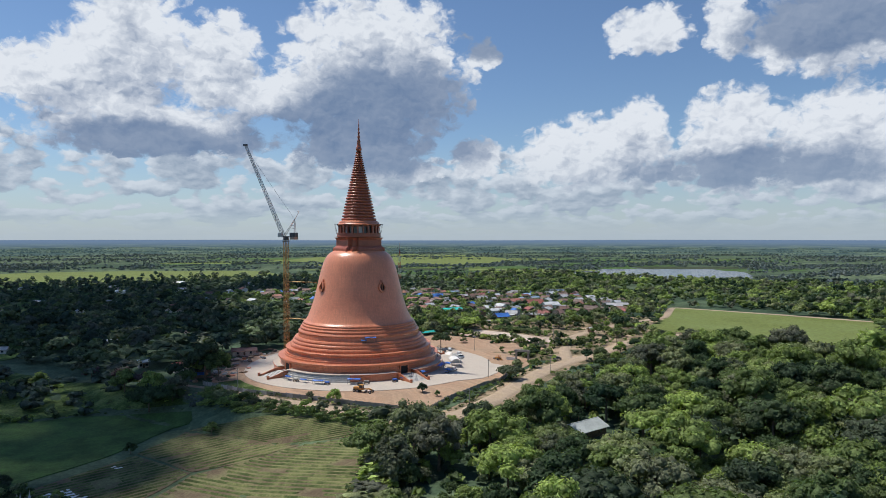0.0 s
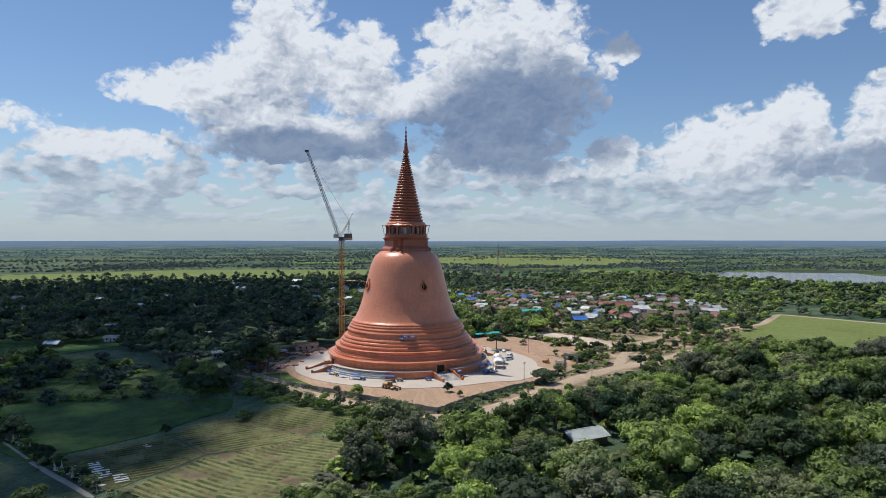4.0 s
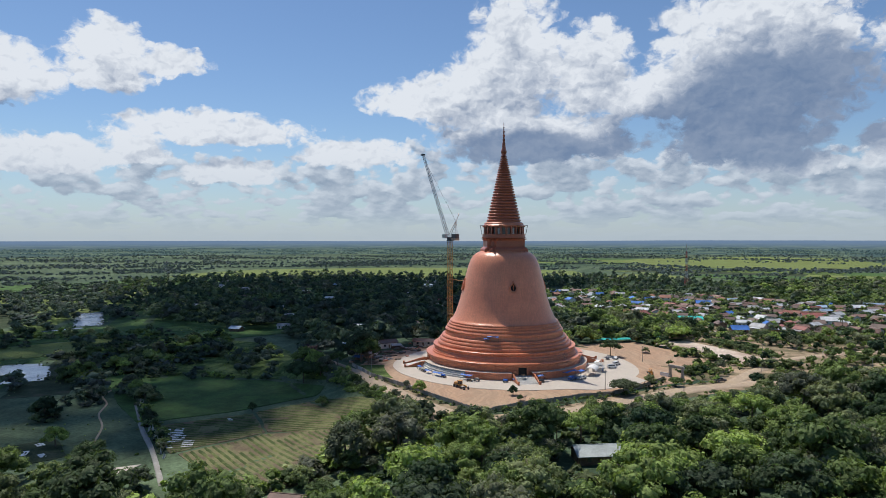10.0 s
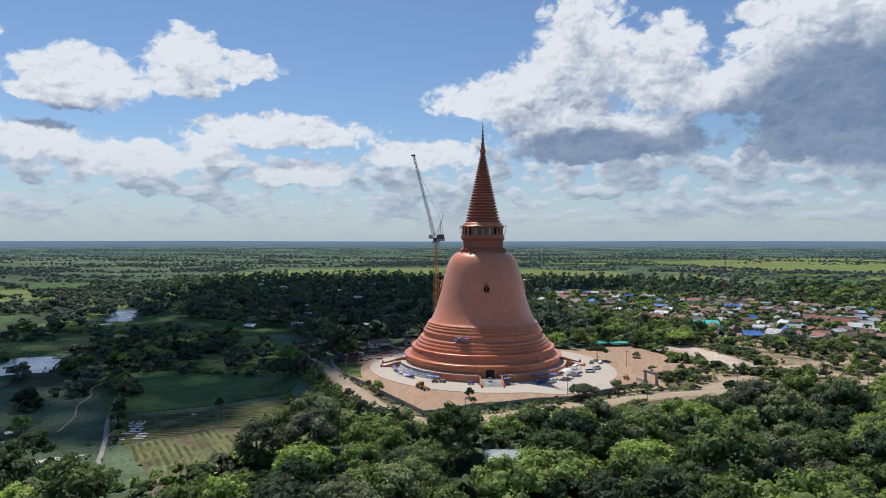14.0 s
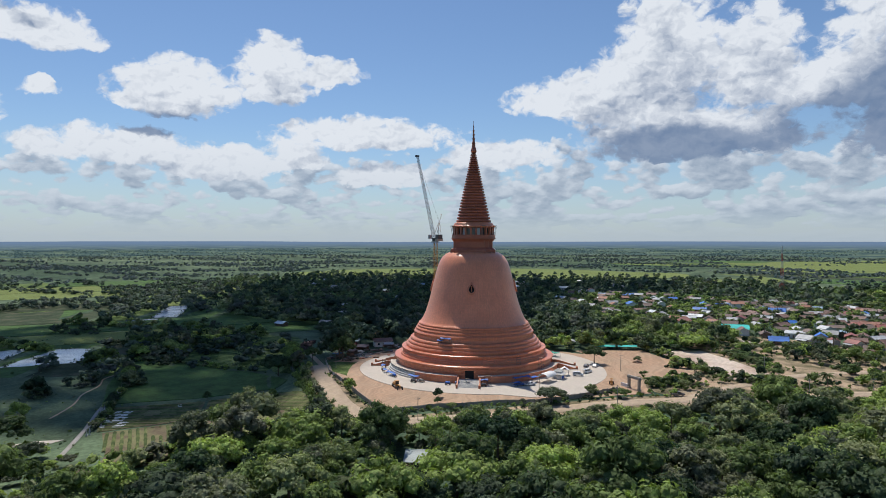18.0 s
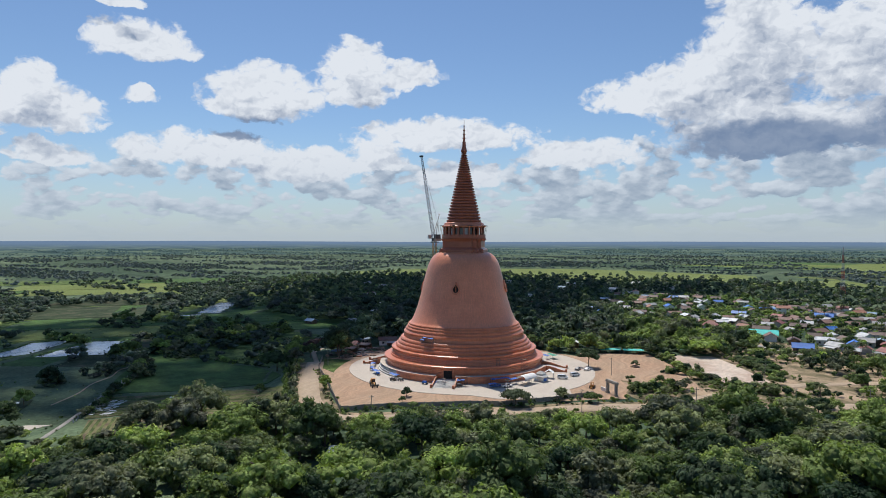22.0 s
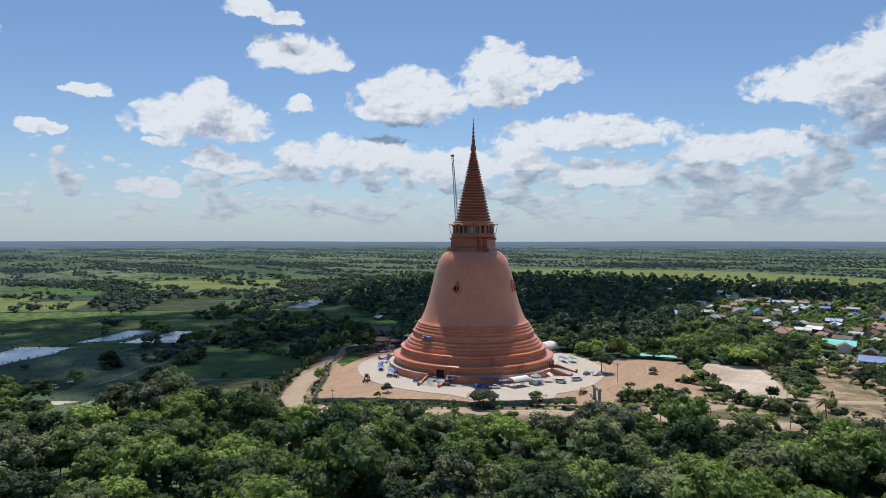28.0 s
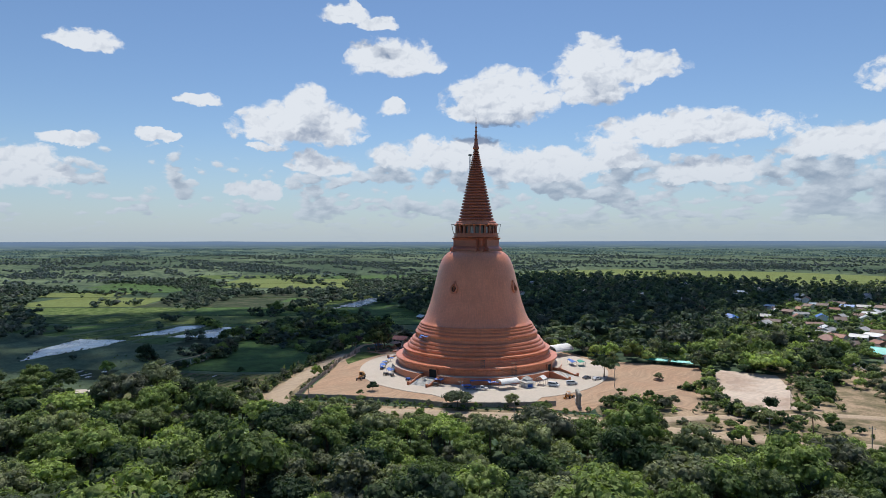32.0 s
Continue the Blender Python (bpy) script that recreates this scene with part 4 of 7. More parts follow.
lathe(bm, [(1.0, 107.4), (1.45, 107.9), (1.5, 108.5), (1.2, 109.3), (0.95, 110.4), (0.8, 112.0), (1.0, 112.3), (0.62, 112.8), (0.55, 114.0), (0.85, 114.4), (0.45, 114.9), (0.4, 116.0), (0.75, 116.4), (0.35, 116.9), (0.3, 118.0), (0.6, 118.4), (0.25, 118.9), (0.22, 120.2), (0.4, 120.6), (0.14, 121.0), (0.1, 123.2), (0.02, 123.4)], 24)
part("finial", bm, M_SPIRE, stupa, smooth=True)
# arched windows on the bell, and doorways in the lower tier
for k in range(4):
    m = Matrix.Rotation(radians(PHI + 1 + 90 * k), 4, "Z")
    frame_pts = [(2.15 * math.sin(t) * (1 - 0.35 * max(0, math.cos(t))), 2.6 * math.cos(t) + (0.9 if math.cos(t) > 0.93 else 0)) for t in (2 * math.pi * i / 28 for i in range(28))]
    window = bmesh.new()
    rows = []
    for s, out in ((1.0, 0.0), (1.0, 1.0), (0.66, 1.15), (0.62, 0.25)):
        rows.append([window.verts.new(m @ Vector((20.35 - 0.24 * (h * s) * 1.0 + out, w * s, 40.3 + h * s))) for w, h in frame_pts])
    for p, q in zip(rows, rows[1:]):
        for i in range(28):
            j = (i + 1) % 28
            window.faces.new((p[i], p[j], q[j], q[i]))
    bmesh.ops.recalc_face_normals(window, faces=window.faces)
    w_ob = part("window", window, M_COPPER, stupa, "arched window with a raised copper frame")
    # flat near-black sheet: the shade inside the window, as colour
    bm = bmesh.new()
    bm.faces.new([bm.verts.new(m @ Vector((20.68 - 0.24 * h * 0.66, w * 0.66, 40.3 + h * 0.66))) for w, h in frame_pts])
    part("pane", bm, M_DARK, w_ob, "near-black fill for the window's inner shade")
    bm = bmesh.new()
    box(bm, 20.55, 21.0, -0.12, 0.12, 38.7, 41.9, m)
    part("mullion", bm, M_COPPER, w_ob)
    bm = bmesh.new()
    box(bm, 37.2, 39.15, -2.4, -1.95, 1.7, 5.9, m), box(bm, 37.2, 39.15, 1.95, 2.4, 1.7, 5.9, m), box(bm, 37.2, 39.15, -2.4, 2.4, 5.4, 5.9, m)
    d_ob = part("doorway", bm, M_COPPER, stupa, "square doorway in the lower tier")
    # solid near-black block: the shade inside the doorway, as colour
    bm = bmesh.new()
    box(bm, 37.3, 38.85, -1.95, 1.95, 1.75, 5.4, m)
    part("opening", bm, M_DARK, d_ob, "near-black fill for the doorway's inner shade")
    # stair with copper parapets below each doorway
    stair = thing("stair", "broad grey concrete stair between copper parapets, below a doorway", "stair", m, group="stupa stairs")
    bm = bmesh.new()
    box(bm, 38.6, 42.6, -4.6, 4.6, 0.1, 1.75)
    part("landing", bm, M_STEP, stair)
    for i in range(8):
        bm = bmesh.new()
        box(bm, 42.6 + 0.95 * i, 42.6 + 0.95 * (i + 1) + (0.04 if i < 7 else 0), -4.6, 4.6, 0.1, 1.75 - 0.19 * (i + 1) + 0.02)
        part("step", bm, M_STEP, stair)
    for s in (-1, 1):
        bm = bmesh.new()
        pts = [(38.9, 0.1), (38.9, 3.0), (42.6, 3.0), (49.4, 1.0), (51.2, 1.0), (51.2, 0.1)]
        side = [[bm.verts.new((x, s * w, z)) for x, z in pts] for w in (4.6, 5.15)]
        bm.faces.new(side[0]), bm.faces.new(side[1][::-1])
        for i in range(6):
            j = (i + 1) % 6
            bm.faces.new((side[0][i], side[1][i], side[1][j], side[0][j]))
        bmesh.ops.recalc_face_normals(bm, faces=bm.faces)
        par = part("parapet", bm, M_PARAPET, stair, "copper-coloured sloping parapet")
        bm = bmesh.new()
        box(bm, 50.5, 51.4, s * 4.87 - 0.42, s * 4.87 + 0.42, 0.1, 1.5), box(bm, 50.4, 51.5, s * 4.87 - 0.52, s * 4.87 + 0.52, 1.5, 1.65)
        part("newel", bm, M_PARAPET, par)

# ---- tower crane ----
CRANE = Vector((-39.6, 12.4, 0))
crane = thing("tower_crane", "ochre lattice tower crane with a raised pale luffing jib", "crane", Matrix.Translation(CRANE))


def lattice(bm, a, b, w0, w1, bays, chord=0.11, brace=0.06):
    """A square lattice column from a to b."""
    a, b = Vector(a), Vector(b)
    d = (b - a).normalized()
    u = d.cross(Vector((0.31, 0.95, 0.02))).normalized()
    v = d.cross(u)
    def corner(k, i):
        w = w0 + (w1 - w0) * k
        return a.lerp(b, k) + (u * (1, -1, -1, 1)[i] + v * (1, 1, -1, -1)[i]) * w
    for i in range(4):
        beam(bm, corner(0, i), corner(1, i), chord)
        for j in range(bays):
            p, q = corner(j / bays, i), corner((j + 1) / bays, (i + 1) % 4)
            if j % 2:
                p, q = corner(j / bays, (i + 1) % 4), corner((j + 1) / bays, i)
            beam(bm, p, q, brace, 3)
            beam(bm, corner(j / bays, i), corner(j / bays, (i + 1) % 4), brace, 3)


bm = bmesh.new()
lattice(bm, (0, 0, 0.1), (0, 0, 63.0), 0.95, 0.95, 32, 0.15, 0.08)
part("mast", bm, M_STEEL_Y, crane, "ochre lattice mast")
bm = bmesh.new()
box(bm, -2.6, 2.6, -2.6, 2.6, 0.0, 1.0)
part("base", bm, M_CONC, crane, "concrete base block")
for z in (22.0, 41.0):
    bm = bmesh.new()
    for s in (-0.8, 0.8):
        beam(bm, (s, s, z), (17.0 if z > 30 else 12.0, -6.0 + s, z), 0.14)
    beam(bm, (1, -1, z), (10, -5, z), 0.1)
    part("wall_tie", bm, M_STEEL_Y, crane, "horizontal tie to the stupa")
bm = bmesh.new()
for z in (61.8, 62.6):
    box(bm, -1.6, 1.6, -1.6, 1.6, z, z + 0.25)
box(bm, -1.2, 1.2, -1.2, 1.2, 62.8, 64.2)
part("slewing_ring", bm, M_STEEL_D, crane)
JD = Vector((-0.94, 0.33, 0)).normalized()
SD = Vector((-JD.y, JD.x, 0))
jm = Matrix.Translation((0, 0, 64.2)) @ Matrix(((JD.x, SD.x, 0, 0), (JD.y, SD.y, 0, 0), (0, 0, 1, 0), (0, 0, 0, 1)))
bm = bmesh.new()
box(bm, -6.2, 2.2, -1.5, 1.5, 0.0, 0.5, jm)
box(bm, -6.2, -3.0, -1.4, 1.4, 0.5, 2.3, jm)
part("machinery_deck", bm, M_STEEL_D, crane, "machinery deck with counterweight")
bm = bmesh.new()
for i in range(4):
    box(bm, -6.1 + 0.75 * i, -5.5 + 0.75 * i, -1.7, 1.7, -1.3, 0.0, jm)
part("counterweight", bm, M_CONC, crane)
bm = bmesh.new()
box(bm, 0.9, 3.0, 1.5, 3.1, 0.0, 2.2, jm)
part("cab", bm, M_STEEL_W, crane, "operator's cab with windows")
tip = jm.inverted() @ Vector((-63.0 + 39.6, 20.8 - 12.4, 113.2))
bm = bmesh.new()
lattice(bm, jm @ Vector((1.6, 0, 0.6)), jm @ tip, 0.75, 0.45, 34, 0.12, 0.06)
part("jib", bm, M_STEEL_W, crane, "raised pale lattice jib")
bm = bmesh.new()
box(bm, -1.2, 0.9, -0.7, 0.7, -0.4, 0.5, Matrix.Translation(jm @ tip))
part("jib_head", bm, M_STEEL_D, crane)
bm = bmesh.new()
top = Vector((-5.2, 0, 9.2))
for s in (-1, 1):
    beam(bm, jm @ Vector((1.2, 0.9 * s, 0.4)), jm @ (top + Vector((0, 0.3 * s, 0))), 0.16)
    beam(bm, jm @ Vector((-5.6, 0.9 * s, 0.4)), jm @ (top + Vector((0, 0.3 * s, 0))), 0.12)
    for i in range(1, 6):
        k = i / 6
        beam(bm, jm @ Vector((1.2, 0.9 * s, 0.4)).lerp(top, k), jm @ Vector((-5.6, 0.9 * s, 0.4)).lerp(top, k * 0.9), 0.06, 3)
beam(bm, jm @ top, jm @ (top + Vector((-2.6, 0, 4.0))), 0.14)
beam(bm, jm @ (top + Vector((-2.6, 0, 4.0))), jm @ (top + Vector((-1.7, 0, 4.4))), 0.3)
part("a_frame", bm, M_STEEL_W, crane, "back frame of the jib")
bm = bmesh.new()
for s in (-0.25, 0.25):
    beam(bm, jm @ (top + Vector((0, s, 0))), jm @ (tip * 0.92), 0.03, 3)
part("luffing_rope", bm, M_STEEL_D, crane)

# ---- trees ----
rng = np.random.default_rng(7)


def ico(level):
    bm = bmesh.new()
    bmesh.ops.create_icosphere(bm, subdivisions=level, radius=1.0)
    v = np.array([p.co[:] for p in bm.verts])
    f = np.array([[p.index for p in q.verts] for q in bm.faces])
    bm.free()
    return v, f


ICO1, ICO2 = ico(1), ico(2)


def crown_arrays(h, w, lumps, leaves, leaf, seed, flat=0.75, level=ICO1, low=0.35, lump=(0.20, 0.30), under=0.25, stray=0.38):
    """Lumps of foliage round a trunk's top, each with ragged leaf clumps standing off it."""
    g = np.random.default_rng(seed)
    V, F, base = [], [], 0
    cs, rs = [], []
    for i in range(lumps):
        a, d = 2 * np.pi * (i * 0.382 + g.uniform(0, 0.12)), w * (0.46 - 0.6 * lump[0]) * np.sqrt((i + 0.3) / lumps) * g.uniform(0.8, 1.25)
        r = w * g.uniform(*lump)
        z = h * (low + (0.93 - low) * g.uniform(under, 1.0) * (1 - 0.55 * (d / (0.45 * w)) ** 2)) - r * 0.5
        cs.append((d * np.cos(a), d * np.sin(a), max(z, h * low))), rs.append(r)
    cs, rs = np.array(cs), np.array(rs)
    for c, r in zip(cs, rs):
        v, f = level
        n = 1 + 0.22 * np.sin(v @ g.normal(0, 2.4, 3) + g.uniform(0, 6)) + g.uniform(-0.16, 0.16, len(v))
        V.append(c + v * (n * r * 0.66)[:, None] * (1, 1, flat)), F.append(f + base)
        base += len(v)
    # ragged leaf clumps: bent triangles
    k = g.integers(0, lumps, leaves)
    d = g.normal(0, 1, (leaves, 3))
    d[:, 2] = np.abs(d[:, 2]) * 0.9 - 0.25
    d /= np.linalg.norm(d, axis=1)[:, None]
    p = cs[k] + d * (rs[k] * g.uniform(0.66, 1.14, leaves))[:, None] * (1, 1, flat)
    q = d + (0, 0, 0.45 if stray > 0.3 else 0.25) + g.normal(0, stray, (leaves, 3))
    q /= np.linalg.norm(q, axis=1)[:, None]
    u = np.cross(q, g.normal(0, 1, (leaves, 3)))
    u /= np.linalg.norm(u, axis=1)[:, None]
    s = np.cross(q, u)
    z = (leaf * g.uniform(0.6, 1.4, leaves))[:, None]
    tri = np.stack([p + u * z, p + s * z * 0.8 - u * z * 0.4, p - s * z * 0.8 - u * z * 0.4 - q * z * 0.3], 1).reshape(-1, 3)
    V.append(tri), F.append(np.arange(leaves * 3).reshape(-1, 3) + base)
    return np.concatenate(V), np.concatenate(F)


def trunk_mesh(h, w, seed):
    g = random.Random(seed)
    bm = bmesh.new()
    r = 0.02 * h + 0.05
    pts = [Vector((g.uniform(-0.2, 0.2) * k, g.uniform(-0.2, 0.2) * k, h * 0.62 * k)) for k in (0, 0.35, 0.7, 1.0)]
    for (a, b), q in zip(zip(pts, pts[1:]), (1.0, 0.8, 0.6)):
        rings = [[bm.verts.new(c + Vector((math.cos(t), math.sin(t), 0)) * r * s) for t in (2 * math.pi * i / 6 for i in range(6))] for c, s in ((a, q * 1.15), (b, q * 0.9))]
        for i in range(6):
            bm.faces.new((rings[0][i], rings[0][(i + 1) % 6], rings[1][(i + 1) % 6], rings[1][i]))
    for i in range(5):
        a = 2 * math.pi * (i + g.random()) / 5
        beam(bm, pts[2] if i % 2 else pts[3], (math.cos(a) * w * 0.26, math.sin(a) * w * 0.26, h * g.uniform(0.6, 0.78)), r * 0.35, 5)
    me = bpy.data.meshes.new("trunk")
    bm.to_mesh(me)
    bm.free()
    me.materials.append(M_BARK)
    return me


# height, width, lumps, flatness, low
KINDS = [(11.5, 12.0, 13, 0.8, 0.40), (9.5, 10.0, 11, 0.85, 0.36), (13.5, 11.0, 14, 0.95, 0.32), (8.0, 14.0, 13, 0.6, 0.52), (10.5, 9.0, 11, 1.0, 0.28), (7.0, 7.5, 8, 0.85, 0.25)]
CROWNS_NEAR = [crown_arrays(h, w, 2 * n + 2, 1500, 0.36, 11 + i, fl, ICO1, lo, (0.11, 0.20), 0.5, 0.24) for i, (h, w, n, fl, lo) in enumerate(KINDS)]
CROWNS_MID = [crown_arrays(h, w, n - 5, 250, 0.85, 31 + i, fl, ICO1, lo) for i, (h, w, n, fl, lo) in enumerate(KINDS)]
CROWNS_WOOD = [crown_arrays(h, w, 5, 85, 1.15, 71 + i, fl, ICO1, lo) for i, (h, w, n, fl, lo) in enumerate(KINDS)]
CROWNS_SHRUB = [crown_arrays(h, w, 5, 90, 1.15, 131 + i, fl, ICO1, 0.1) for i, (h, w, n, fl, lo) in enumerate(KINDS)]
CROWNS_MIDFAR = [crown_arrays(h * 0.9, w, 4, 40, 1.25, 171 + i, fl, ICO1, 0.04) for i, (h, w, n, fl, lo) in enumerate(KINDS)]
CROWNS_DOT = [crown_arrays(7.0 + i, 12.0 - i, 1, 12, 2.2, 91 + i, 0.7, ICO1, 0.02) for i in range(4)]
CROWNS_FAR = [crown_arrays(9.0 + i, 10.0 - i, 2, 9, 2.2, 51 + i, 0.8, ICO1, 0.03) for i in range(3)]


def joined(name, places, crowns, mat, label, category, trunks=False):
    """Many trees in one mesh, for woods that nobody could count. places: x, y, scale."""
    V, F, T, base = [], [], [], 0
    for i, (x, y, s) in enumerate(places):
        v, f = crowns[int(rng.integers(len(crowns)))]
        a = rng.uniform(0, 2 * np.pi)
        c, sn = np.cos(a) * s, np.sin(a) * s
        w = np.stack([v[:, 0] * c - v[:, 1] * sn + x, v[:, 0] * sn + v[:, 1] * c + y, v[:, 2] * s * rng.uniform(0.88, 1.12)], 1)
        V.append(w), F.append(f + base), T.append(np.full(len(v), rng.uniform(0, 1)))
        base += len(v)
    me = arrays(name, np.concatenate(V), np.concatenate(F), mat, np.concatenate(T))
    return tagged(new(name, me), label, category, kind="stuff")


VILLAGE = [(-230, 400), (-150, 290), (-90, 250), (-10, 196), (60, 172), (120, 170), (200, 215), (225, 300), (180, 400), (80, 430), (-60, 440), (-150, 450)]
CLEARINGS = [YARD, LOT_A, LOT_B, RICE_W, CROP_1, CROP_2, CROP_3, FIELD_E, POND_1, POND_2, POND_3, POND_4, POND_5, LAKE, GREEN_N, GREEN_N2]
LANES = [(ROAD_S, 6.5), (ROAD_W, 4.0), (ROAD_N, 5.0)]
OPEN_W = [(-45, -70), (-75, -48), (-115, -25), (-160, 5), (-220, 8), (-300, 0), (-420, 50), (-600, 120), (-900, 100), (-900, -600), (-60, -600), (-40, -205), (-10, -196), (28, -185), (28, -100), (0, -86)]
WOODS_W = [(-62, -28), (-80, -38), (-115, -20), (-160, 10), (-220, 12), (-300, 5), (-420, 60), (-600, 140), (-720, 260), (-690, 700), (-420, 660), (-165, 715), (0, 640), (60, 520), (60, 440), (-150, 450), (-230, 400), (-150, 290), (-90, 250), (-40, 190), (10, 120), (8, 80), (-20, 68), (-62, 44), (-76, 0)]


# the village houses: x, y, turn, kind of roof
HOUSES = [(50, 214, 25, "teal", 16, 10), (88, 180, 25, "blue", 10, 7.5), (17, 208, 25, "red", 9, 7), (36, 346, 20, "blue", 12, 10), (128, 282, 20, "red", 16, 11), (140, 262, 20, "pale", 14, 9), (112, 300, 20, "terracotta", 11, 9),
          (196, 254, -15, "grey", 13, 9), (172, 412, 10, "sky", 16, 9), (-168, 226, 70, "terracotta", 10, 8), (-185, 244, 70, "red", 30, 8), (-188, 35, 20, "grey", 9, 6), (-225, 79, 20, "pale", 9, 6), (-82, -17, 35, "red", 9, 6),
          (-97, -5, 35, "sky", 5, 4), (-207, 9, 10, "sky", 9, 6), (-106, 217, 15, "blue", 10, 7), (-313, 419, 10, "sky", 16, 7), (-80, 8, 60, "brown", 10, 6), (-66, 26, 20, "rust", 12, 5), (-5, 92, -48, "pale", 10, 4), (88, -117, 38, "sheet", 13, 8),
          (38, -190, 20, "rust", 8, 5), (-250, 230, 30, "pale", 10, 6), (-330, 300, 5, "grey", 9, 6), (-420, 360, 5, "sky", 9, 6), (-280, 120, 40, "pale", 8, 6), (-390, 180, 20, "rust", 9, 7), (-150, 150, 35, "pale", 9, 6), (-60, 130, 10, "grey", 8, 6),
          (-520, 420, 0, "blue", 12, 6), (-350, 480, 20, "pale", 14, 6), (-210, 520, 0, "grey", 12, 7), (-470, 250, 15, "grey", 9, 7), (-600, 330, 10, "pale", 11, 6), (-180, 330, 10, "sky", 11, 7), (-230, 170, 20, "rust", 10, 7), (-300, 210, 15, "pale", 9, 6), (-350, 90, 30, "grey", 10, 7), (-260, 300, 10, "grey", 9, 6), (-380, 260, 10, "pale", 9, 7), (-440, 450, 0, "pale", 12, 7), (-250, 440, 5, "pale", 12, 7), (-140, 60, 20, "pale", 9, 6), (-110, 95, 20, "brown", 9, 6), (-540, 270, 10, "grey", 10, 7), (-300, 560, 0, "pale", 14, 7), (142, 110, 30, "pale", 3, 3)]
vg = random.Random(5)
for i in range(-19, 20):
    for j in range(0, 20):
        hx, hy = i * 13.2 + j * 2.6 + vg.uniform(-3, 3), 185 + j * 13.4 + i * -1.6 + vg.uniform(-3, 3)
        keep = vg.random() < (0.68 if hx > -20 else 0.30)
        roof = vg.choice(("rust", "rust", "brown", "grey", "grey", "pale", "pale", "pale", "brown", "brown", "rust", "grey", "sky", "terracotta", "rust", "brown", "grey", "red", "rust", "grey", "brown", "blue"))
        size = (vg.uniform(6.5, 10.5), vg.uniform(5, 7))
        lane_ = [(-230, 400), (-157, 339), (-77, 283), (-20, 235), (40, 190), (95, 165), (125, 92)]
        if keep and hy > 216 - 0.32 * max(hx, 0) - 0.2 * min(hx, 0) and inside(VILLAGE, hx, hy) and near_line(lane_, hx, hy) > 8 and all(math.hypot(hx - h[0], hy - h[1]) > 10.5 for h in HOUSES):
            HOUSES.append((hx, hy, vg.choice((20, 25, 110, 115, 15, 60, 150)) + vg.uniform(-14, 14), roof, *size))


def free(x, y, margin=3.0):
    ok = np.hypot(x, y) > 62
    for h in HOUSES:
        ok &= np.hypot(x - h[0] - (4 if h[0] < -60 else 0), y - h[1] + (5 if h[0] < -60 else 0)) > (7.0 if h[0] < -60 else 2.4) + 0.45 * max(h[4], h[5])
    for p in CLEARINGS:
        ok &= ~inside(p, x, y)
    for line, w in LANES:
        ok &= near_line(line, x, y) > w
    return ok


def scatter(x0, x1, y0, y1, step):
    gx, gy = np.meshgrid(np.arange(x0, x1, step), np.arange(y0, y1, step))
    x, y = gx.ravel() + rng.uniform(-0.45, 0.45, gx.size) * step, gy.ravel() + rng.uniform(-0.45, 0.45, gx.size) * step
    return x, y


def grove(x, y):
    return np.array([noise.noise((a * 0.008 + b * 0.003, b * 0.014 - a * 0.005, 5.0)) for a, b in zip(x, y)])


# foreground forest, south and east; gardens with few low trees north of the road
x, y = scatter(-60, 420, -360, 210, 8.8)
ok = free(x, y) & ~inside(OPEN_W, x, y) & ~inside(VILLAGE, x, y) & ~inside(WOODS_W, x, y) & ~inside(CLEAR_E, x, y) & ((y < -60) | (x > 60))
garden = inside(GARDEN, x, y)
ok &= ~garden | (rng.uniform(0, 1, len(x)) < 0.95)
x, y, garden = x[ok], y[ok], garden[ok]
size = (0.62 + 1.1 * rng.uniform(0, 1, len(x)) ** 1.5) * (1 + 0.45 * grove(x * 3, y * 3)) * np.clip((near_line(ROAD_S, x, y) - 2.0) / 20.0, 0.36, 1.0) * np.clip(near_line([(30, -110), (32, -172), (24, -190)], x, y) / 24.0, 0.4, 1.0)
size[(x < 34) & (y < -186)] *= 0.8
size *= np.clip(near_line([(150, 150), (182, 128), (230, 85), (275, 56), (330, 95)], x, y) / 70.0, 0.34, 1.0)
roadside = (x > 92) & (y > -70) & ~garden
size[roadside] *= np.clip(near_line(ROAD_S, x[roadside], y[roadside]) / 46.0, 0.55, 1.0)
size[garden] = rng.uniform(0.28, 0.6, garden.sum()) * np.where(y[garden] > 118, 1.5, np.where(x[garden] < 135, 1.0, 1.5))
near = np.stack([x, y, size], 1)
WHITE_HOUSE = (88.0, -117.0)
ahead, aside = (near[:, 0] - 88) * 0.52 - (near[:, 1] + 117) * 0.85, (near[:, 0] - 88) * 0.85 + (near[:, 1] + 117) * 0.52
near[(ahead > 0) & (ahead < 28) & (np.abs(aside) < 10), 2] *= 0.40
near = near[np.hypot(near[:, 0] - WHITE_HOUSE[0] - 5, near[:, 1] - WHITE_HOUSE[1] + 6) > 11]
order = np.argsort(np.hypot(near[:, 0] - 112, near[:, 1] + 100))
single, rest = near[order[:260]], near[order[260:]]
reach = np.hypot(rest[:, 0], rest[:, 1])
fine_ = (reach < 285) & (rest[:, 1] < 60) & ((rest[:, 0] < 190) | (reach < 236))
close, mid = rest[fine_], rest[~fine_]
hidden = (np.hypot(mid[:, 0], mid[:, 1]) > 310) & (mid[:, 1] < 0)
mid, behind = mid[~hidden], mid[hidden]
x, y = scatter(-40, 330, -330, 60, 5.2)
ok = free(x, y) & ~inside(OPEN_W, x, y) & ~inside(WOODS_W, x, y) & ~inside(GARDEN, x, y) & ~inside(CLEAR_E, x, y) & ((y < -60) | (x > 84)) & (near_line(ROAD_S, x, y) > 9) & (np.hypot(x - 90, y + 120) > 12) & (np.hypot(x, y) < 330)
